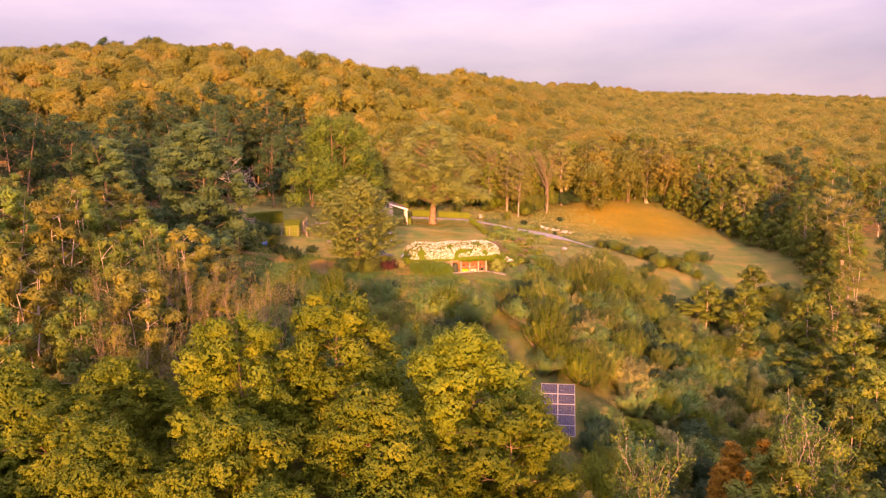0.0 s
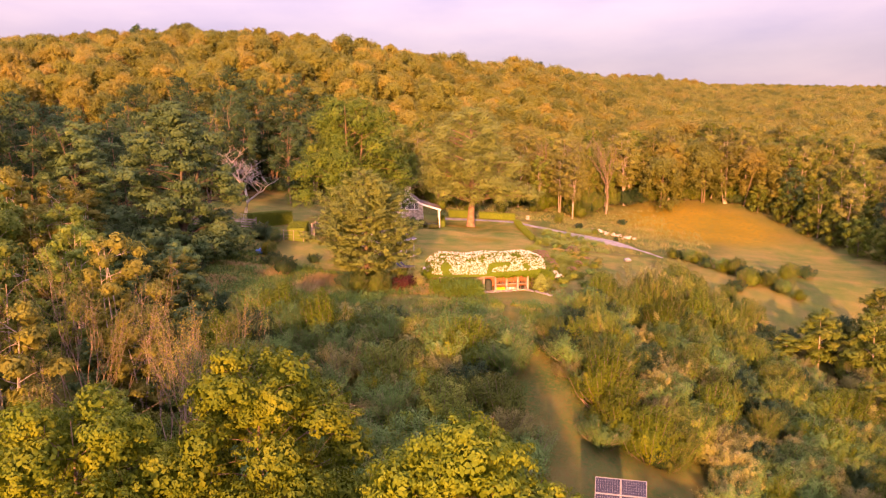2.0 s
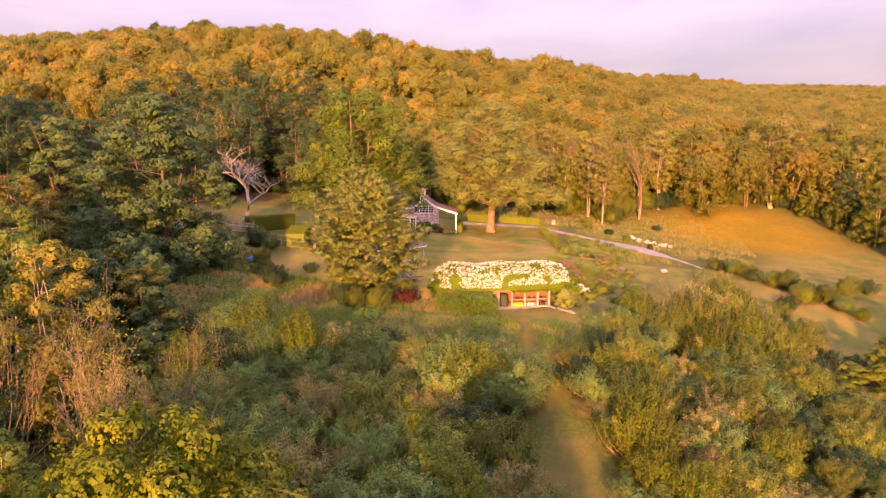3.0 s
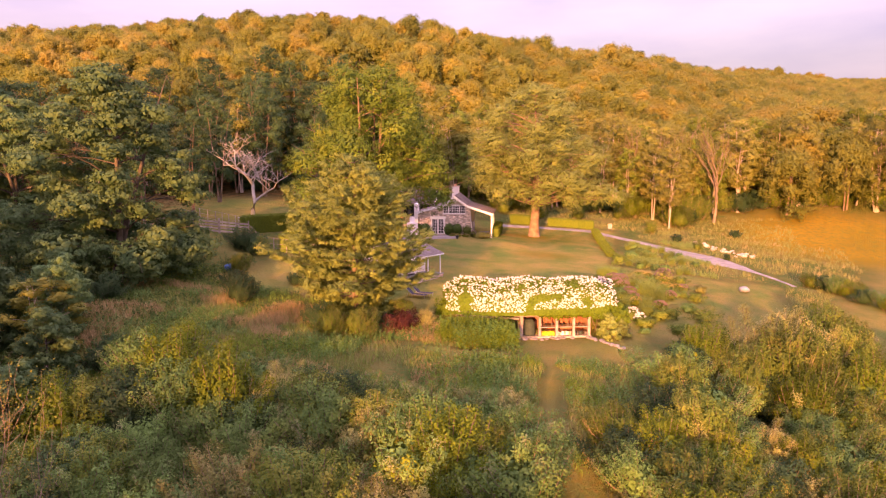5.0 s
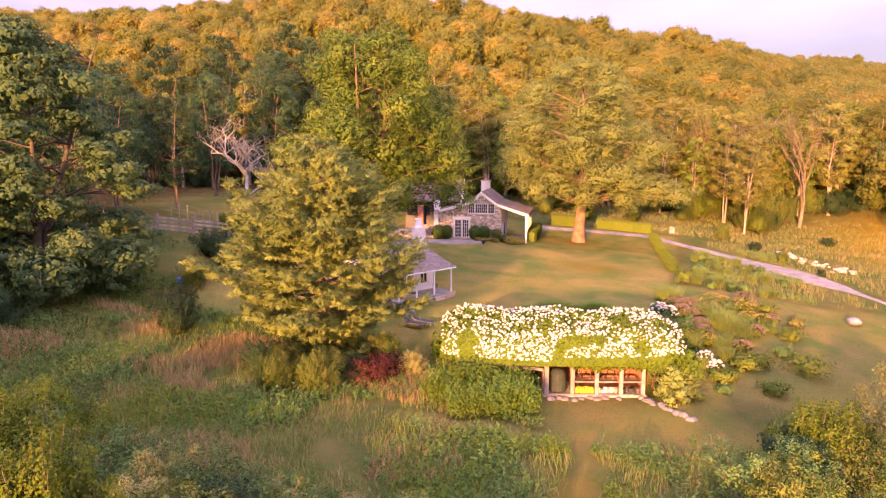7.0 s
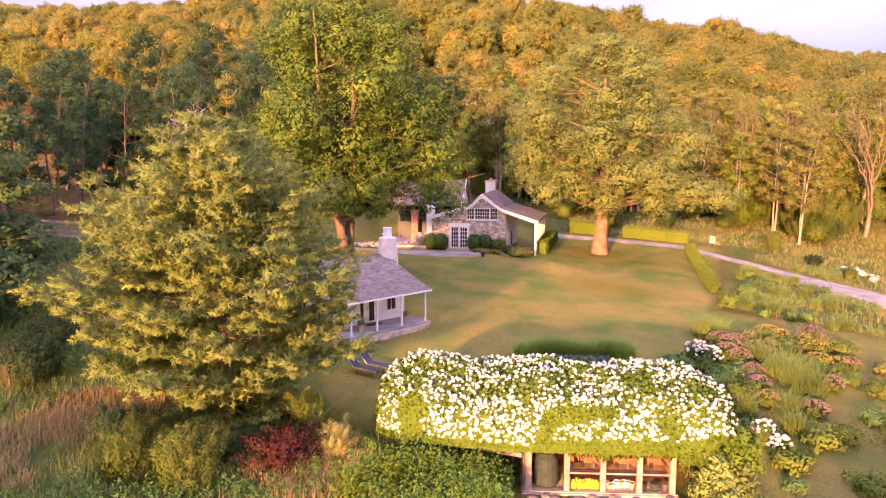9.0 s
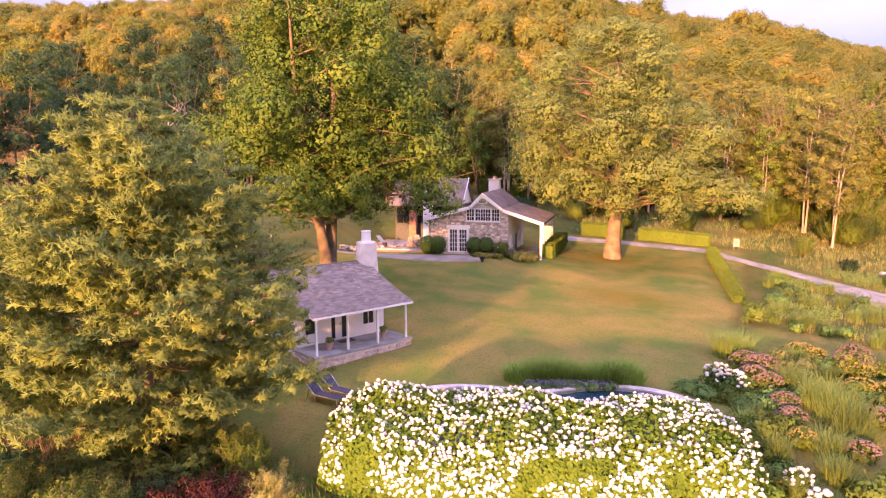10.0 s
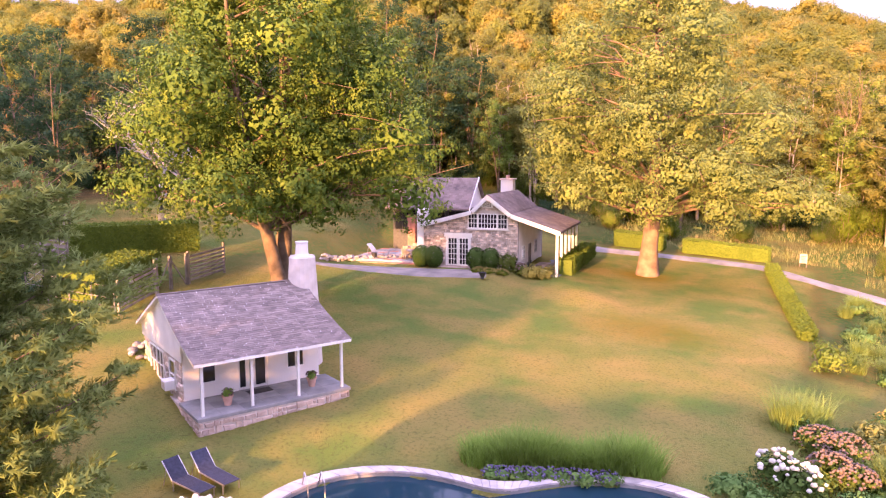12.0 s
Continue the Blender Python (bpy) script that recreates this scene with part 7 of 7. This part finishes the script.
for kind, x, y, r, h in ((0, 4.3, 133.9, 0.8, 1.1), (0, 5.0, 133.3, 0.8, 1.1), (3, 2.9, 132.3, 0.8, 0.6), (3, 3.8, 131.6, 0.7, 0.6), (1, 5.6, 137.4, 0.9, 1.0), (1, 6.4, 137.0, 0.9, 1.1), (1, 6.0, 135.2, 0.8, 1.0), (1, 6.8, 135.0, 0.7, 0.9),
                         (2, 4.3, 139.4, 1.2, 1.3), (2, 5.2, 139.8, 1.2, 1.2), (6, 7.5, 139.8, 0.75, 1.0), (6, 7.9, 137.8, 0.75, 1.0), (6, 8.8, 139.0, 0.8, 1.0), (4, 8.6, 142.3, 0.9, 0.8), (4, 9.4, 141.8, 0.7, 0.8), (3, 9.9, 139.8, 0.7, 0.9), (6, 11.3, 140.6, 1.35, 1.8), (1, 11.3, 140.2, 1.0, 1.7),
                         (5, 13.1, 141.4, 1.1, 1.1), (4, 11.5, 137.9, 0.8, 0.7), (4, 12.6, 138.0, 0.7, 0.7), (1, 13.4, 138.6, 0.6, 0.7), (2, 10.0, 133.0, 1.5, 1.5), (2, 10.6, 131.6, 1.4, 1.4), (2, 9.3, 134.2, 1.3, 1.3), (5, 5.0, 131.6, 0.8, 0.8), (3, 6.5, 131.9, 0.8, 0.8), (1, 7.6, 132.5, 0.7, 0.9), (1, 7.9, 131.0, 0.7, 0.8),
                         (2, 8.0, 136.0, 0.8, 1.1), (5, 6.6, 127.4, 1.1, 1.4), (2, 7.2, 126.4, 0.8, 1.0), (4, 8.3, 128.6, 0.6, 0.9), (5, 7.8, 129.8, 0.7, 0.9), (0, 8.1, 124.6, 0.6, 0.9), (0, 8.8, 123.6, 0.5, 0.8), (2, 9.3, 128.6, 1.0, 1.0), (2, 9.5, 126.4, 0.9, 0.9), (1, 10.7, 129.0, 0.7, 0.8), (1, 11.8, 133.2, 0.7, 0.9),
                         (5, 10.8, 125.2, 1.1, 1.2), (5, 11.8, 126.4, 1.0, 1.0), (5, 9.2, 122.2, 1.0, 1.0), (5, 15.0, 127.6, 1.6, 1.6), (5, 14.6, 134.6, 1.0, 1.1), (3, 13.6, 130.2, 0.9, 0.8), (6, 15.4, 139.0, 0.8, 0.9), (5, 12.4, 122.0, 1.0, 1.0), (3, 7.0, 133.6, 0.7, 0.7), (5, 8.9, 137.0, 0.6, 0.7)):
    border_plant(kind, x, y, r, h, 500 + int(x * 10 + y * 100) % 997)
for k in range(46):
    x, y = 6.4 + R.random() * 9.5, 148 + R.random() * 20
    if near_line(x, y, DRIVE) < 3.2 or x < 6 + (168 - y) * 0.02:
        continue
    flower_clump("goldenrod", "tall pale goldenrod stand by the hedge", x, y, 0.55 + 0.3 * R.random(), 0.8 + 0.4 * R.random(), (GRASS_MIX, LEAF_SILVER, GRASS_MIX)[k % 3], None, 240, 0, 0.16, 700 + k, "tall weeds", 0.08, blades=k % 3 != 1)
border_plant(5, 5.7, 148.6, 1.2, 1.7, 801)
for k in range(110):
    x, y = 3.6 + R.random() * 11.5, 120.5 + R.random() * 22
    if in_pool(x, y, 1.6) or x < 4.6 + 0.06 * (y - 120) - (1.6 if y > 131 else 0) or (y > 134 and x > 14) or x > 9.5 + 0.25 * (y - 120):
        continue
    r = R.uniform(0.4, 0.85)
    flower_clump("border_filler", ("leafy green perennial in the border", "soft green grass clump in the border", "grey-green perennial in the border")[k % 3], x, y, r, R.uniform(0.5, 0.95), (LEAF_OLIVE, GRASS_MIX, LEAF_SILVER)[k % 3], None, 300, 0, 0.12, 1200 + k, "perennial", 0.07, blades=k % 3 == 1)
# plants round the house
for kind, hx, hy, r, h in ((4, 2.6, -2.4, 0.6, 0.4), (4, 3.4, -2.6, 0.5, 0.4), (6, 6.7, -1.3, 0.9, 1.1), (6, 7.7, -1.0, 0.8, 1.0), (5, 4.4, -1.6, 0.5, 1.5), (5, 4.9, -1.2, 0.6, 1.6), (4, 4.5, -2.8, 0.5, 0.4), (1, 5.6, -1.0, 0.5, 0.9)):
    x, y = at_house(hx, hy)
    border_plant(kind, x, y, r, h, 830 + int(hx * 10))
x, y = at_house(3.4, -4.4)
solid("urn", lathe([(0.14, 0), (0.12, 0.1), (0.26, 0.38), (0.3, 0.5), (0.27, 0.5), (0.2, 0.36)], 16), BLACK_METAL, "dark iron garden urn beside the path", "urn", pose(x, y, land(x, y) + 0.06))
solid("planter", lathe([(0.2, 0), (0.26, 0.5), (0.28, 0.52), (0.22, 0.5)], 14), BLACK_METAL, "dark planter on the patio", "planter", on_house(-8.2, 0.9, 0.15))

# tall weeds before the arbour, and the bush at the shed's end
for k in range(100):
    lx, ly = R.uniform(-7.2, -0.9), R.uniform(-5.2, -0.9)
    w = SHED @ Vector((lx, ly, 0))
    if (ly < -3.6 and (lx < -6 or lx > -1.2)) or ly > -0.9 + 0.3 * lx + 1.6:
        continue
    weed_clump(w.x, w.y, 0.6, R.uniform(1.3, 1.95), (LEAF_ROSE, HERB_GREEN, LEAF_YELLOW, LEAF_ROSE)[k % 4], 900 + k)
w = SHED @ Vector((7.9, -0.8, 0))
spruce = make_tree("dwarf_spruce", "broad dark gold dwarf spruce beside the shed", "tree", 77, 2.4, 1.35, 0.1, 18, 2600, 0.13, LEAF_PINE, BARK, 0.03, "cone")
put(spruce, w.x, w.y, copy=False)
w = SHED @ Vector((9.3, -0.2, 0))
put(spruce, w.x, w.y, 90, 0.75)


# ---- fences ----
def board_fence(a, b, h, n, label, solid_boards=True):
    """A panel of horizontal boards between two posts."""
    a, b = Vector(a), Vector(b)
    ln, turn = (b - a).length, math.degrees(math.atan2(b.y - a.y, b.x - a.x))
    za, zb = land(*a), land(*b)
    f = thing("board_fence", label, "fence", pose(a.x, a.y, za, 0, 0, turn), "garden fence")
    slope = math.atan2(zb - za, ln)
    for k, x in enumerate((0, ln)):
        part("post", block(x - 0.07, x + 0.07, -0.07, 0.07, -0.4 + (zb - za) * k, h + 0.12 + (zb - za) * k, 0.01), WOOD_GREY, f)
    for k in range(n):
        z = 0.2 + k * (h - 0.25) / n
        part("board", block(0.07, math.hypot(ln, zb - za) - 0.07, -0.12, -0.08, 0, (h / n) * 0.50, 0.005), WOOD_GREY, f, m=Matrix.Translation((0, 0, z)) @ Matrix.Rotation(-slope, 4, "Y"))
    return f


board_fence((-30.3, 132.1), (-32.0, 136.0), 2.1, 7, "grey weathered horizontal board fence panel")
board_fence((-32.3, 138.9), (-32.9, 142.6), 2.1, 7, "grey weathered horizontal board fence panel")
g = thing("garden_gate", "open grey timber gate with diagonal braces", "gate", pose(-32.0, 136.0, land(-32.0, 136.0), 0, 0, 96))
for x in (0.1, 1.3, 2.75):
    part("post", block(x - 0.09, x + 0.09, -0.09, 0.09, -0.3, 2.3, 0.01), WOOD_GREY, g)
part("brace", Soup().tube([(0.1, 0, 0.2), (1.2, 0, 2.0)], [0.05, 0.05], 5), WOOD_GREY, g)
part("brace", Soup().tube([(1.4, 0, 2.0), (2.6, 0, 0.3)], [0.05, 0.05], 5), WOOD_GREY, g)
for k, (a, b) in enumerate((((-54.5, 131.5), (-49.5, 134.0)), ((-49.4, 134.1), (-45.8, 135.4)), ((-45.7, 135.5), (-42.0, 136.6)))):
    board_fence(a, b, 1.9, 4, "weathered open rail fence at the field's edge")
wire = thing("wire_fence", "light wire fence with slim posts round the garden", "fence", pose(0, 0, 0))
LINE = [(-30.4, 131.9), (-36.5, 130.4), (-45.0, 139.9), (-50, 141.0), (-56, 142.2)]
for (ax, ay), (bx, by) in zip(LINE, LINE[1:]):
    for k in range(4):
        x, y = ax + (bx - ax) * k / 4, ay + (by - ay) * k / 4
        part("post", Soup().tube([(x, y, land(x, y) - 0.3), (x, y, land(x, y) + 1.75)], [0.05, 0.05], 6), WOOD_GREY, wire)
    for h in (0.5, 1.0, 1.68):
        part("wire", Soup().tube([(ax, ay, land(ax, ay) + h), (bx, by, land(bx, by) + h)], [0.018, 0.018], 4), WOOD_GREY, wire)
gate = thing("field_gate", "pale tubular metal field gate", "gate", pose(-45.8, 140.1, land(-45.8, 140.1), 0, 0, 15))
for z in (0.3, 0.7, 1.1, 1.5):
    part("rail", Soup().tube([(0, 0, z), (1.9, 0, z)], [0.025, 0.025], 6), METAL, gate)
for x in (0, 1.9):
    part("upright", Soup().tube([(x, 0, 0.1), (x, 0, 1.6)], [0.03, 0.03], 6), METAL, gate)
part("brace", Soup().tube([(0, 0, 0.3), (1.9, 0, 1.5)], [0.02, 0.02], 6), METAL, gate)

# sign by the drive
sg = thing("notice_board", "weathered pale notice board beside the driveway", "sign", pose(3.1, 178.7, land(3.1, 178.7), 0, 0, 8) @ Matrix.Scale(0.72, 4))
part("board", block(-0.45, 0.45, -0.04, 0.04, 0.55, 1.75, 0.01), WOOD_PALE, sg, "pale weathered board")
for x in (-0.38, 0.38):
    part("post", block(x - 0.04, x + 0.04, 0.0, 0.08, -0.3, 1.75, 0.005), WOOD_GREY, sg)
for k in range(3):
    part("text_bar", block(-0.3, 0.3 - 0.1 * k, -0.05, -0.04, 1.4 - k * 0.22, 1.48 - k * 0.22, 0), WOOD_RED, sg)

# stones beside the drive, and a boulder
for k in range(34):
    rr = random.Random(500 + k)
    u = rr.random()
    x, y = 17.6 + 6.4 * u + rr.gauss(0, 0.7), 176.0 - 5.6 * u + rr.gauss(0, 0.7)
    solid("rock", stone_lump(k + 40, rr.uniform(0.18, 0.42)), STONE_PALE, "pale rock in the heap by the driveway", "rock", pose(x, y, land(x, y) + 0.15, 0, 0, k * 31), "driveway rocks")
solid("boulder", stone_lump(3, 0.62), SLATE, "large grey boulder lying in the grass", "boulder", pose(20.6, 143.4, land(20.6, 143.4) + 0.3), smooth=True)
for k in range(22):
    rr = random.Random(700 + k)
    u = k / 21
    w = SHED @ Vector((6.1 + 2.3 * u + rr.gauss(0, 0.12), -0.6 - 2.9 * u + rr.gauss(0, 0.12), 0))
    solid("edging_stone", stone_lump(k + 90, rr.uniform(0.14, 0.27)), GRAVEL, "flat pale stone in a row before the shed", "stone", pose(w.x, w.y, land(w.x, w.y) + 0.02, 0, 0, k * 53), "stones before the shed")
for k in range(9):
    rr = random.Random(740 + k)
    w = SHED @ Vector((0.4 + 0.5 * k + rr.gauss(0, 0.15), -0.75 + rr.gauss(0, 0.2), 0))
    solid("paving_stone", stone_lump(k + 120, rr.uniform(0.2, 0.32)), GRAVEL, "worn flat stone at the shed's front", "stone", pose(w.x, w.y, land(w.x, w.y) - 0.04, 0, 0, k * 37), "paving before the shed")
solid("tarpaulin", stone_lump(11, 0.8), BLUE_TARP, "crumpled blue tarpaulin on the ground", "tarpaulin", pose(-35.2, 121.8, land(-35.2, 121.8) + 0.1, 0, 0, 30), smooth=True)


# ---- the solar array ----
def build_solar():
    m = pose(11.9, 70.1, -7.4, 43, 0, -6)
    so = thing("solar_array", "tilted dark blue solar array of ten panels", "solar panels", m)
    for i in range(2):
        for j in range(5):
            x0, y0 = -1.8 + i * 1.81, -3.0 + j * 1.2
            fr = Soup()
            fr.box(x0, x0 + 1.78, y0, y0 + 0.03, -0.03, 0.03).box(x0, x0 + 1.78, y0 + 1.15, y0 + 1.18, -0.03, 0.03).box(x0, x0 + 0.03, y0 + 0.03, y0 + 1.15, -0.03, 0.03).box(x0 + 1.75, x0 + 1.78, y0 + 0.03, y0 + 1.15, -0.03, 0.03)
            fr.box(x0 + 0.03, x0 + 1.75, y0 + 0.03, y0 + 1.15, -0.02, 0.004)
            p = part("panel", fr, FRAME_METAL, so, "solar panel in a silver frame")
            cells = Soup()
            for a in range(10):
                for b in range(6):
                    cx, cy = x0 + 0.045 + a * 0.169, y0 + 0.045 + b * 0.182
                    cells.box(cx, cx + 0.160, cy, cy + 0.173, 0.004, 0.012)
            part("cell_grid", cells, PANEL_CELL, p)["kind"] = "stuff"
    inv = m.inverted()
    for x in (-1.2, 1.2):
        for y, lab in ((-2.4, 0), (2.4, 1)):
            top = m @ Vector((x, y, -0.05))
            foot = Vector((top.x, top.y, land(top.x, top.y) - 0.4))
            part("leg", Soup().tube([inv @ top, inv @ foot], [0.05, 0.05], 6), METAL, so)
    for y in (-1.8, 0, 1.8):
        part("rail", block(-1.8, 1.8, y - 0.03, y + 0.03, -0.10, -0.035, 0), METAL, so)


build_solar()


# ---- rough grass and meadow herbs ----
def build_grass():
    rng = np.random.default_rng(17)

    def scatter(n, x0, x1, y0, y1, test, patch=None, keep=-0.35):
        out, tries = [], 0
        while len(out) < n and tries < 40 * n:
            tries += 1
            x, y = rng.uniform(x0, x1), rng.uniform(y0, y1)
            if noise.noise(Vector((x * 0.25, y * 0.25, 7) if patch is None else (x * 0.16, y * 0.2, patch))) > keep and test(x, y):
                out.append((x, y, land(x, y) - 0.04))
        return np.array(out)

    wild = lambda x, y: cover(x, y)[0] < 0.35 and apron(x, y) < 0.3 and near_line(x, y, MOWN) + 1.1 * noise.noise(Vector((x * 0.5, y * 0.5, 5))) > 0.8 and near_line(x, y, DRIVE) > 2.5
    for nm, lb, n, box, h, mat, patch, keep in (("meadow_grass", "tall tan and rust meadow grass", 36000, (-46, 16, 95, 111), 0.45, GRASS_TALL, None, -0.35), ("green_grass", "rough green grass in the meadow", 30000, (-50, 16, 94, 121), 0.42, GRASS_GREEN, None, -0.35),
                                                ("pink_grass", "feathery pink-tan seeding grass in drifts", 26000, (-40, -3, 96, 114), 0.6, GRASS_PINK, 21, 0.06),
                                                ("rough_grass", "rough tan grass beside the driveway", 9000, (8, 40, 116, 182), 0.6, GRASS_TALL, None, -0.35), ("bank_grass", "dry grass on the bank below the woods", 14000, (-30, 34, 180, 196), 0.45, GRASS_TALL, None, -0.35)):
        s = Soup()
        p = scatter(n // 3, *box, wild, patch, keep)
        p = np.repeat(p, 3, 0) + rng.normal(size=(len(p) * 3, 3)) * [0.12, 0.12, 0]
        s.blades(rng, p, h, 0.04, 0.9)
        solid(nm, s, mat, lb, "grass", kind="stuff")
    # leafy herbs on upright stalks, in drifts
    for nm, lb, n, box, h, mat, size, patch, keep in (("green_herbs", "leafy green weeds standing in the meadow", 4600, (-48, 14, 93, 119), 0.7, HERB_GREEN, 0.14, 5, 0.08), ("gold_herbs", "yellow-green goldenrod stalks in the meadow", 1700, (-26, 14, 95, 112), 0.8, LEAF_ROSE, 0.12, 13, 0.2),
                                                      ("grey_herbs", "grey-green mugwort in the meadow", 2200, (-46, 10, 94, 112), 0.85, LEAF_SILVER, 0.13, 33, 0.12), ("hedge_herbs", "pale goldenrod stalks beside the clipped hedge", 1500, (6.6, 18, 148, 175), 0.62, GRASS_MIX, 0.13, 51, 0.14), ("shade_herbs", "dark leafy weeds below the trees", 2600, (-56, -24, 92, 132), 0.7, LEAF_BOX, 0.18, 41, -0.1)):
        s = Soup()
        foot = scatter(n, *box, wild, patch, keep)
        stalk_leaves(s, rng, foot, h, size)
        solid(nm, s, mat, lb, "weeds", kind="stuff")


build_grass()
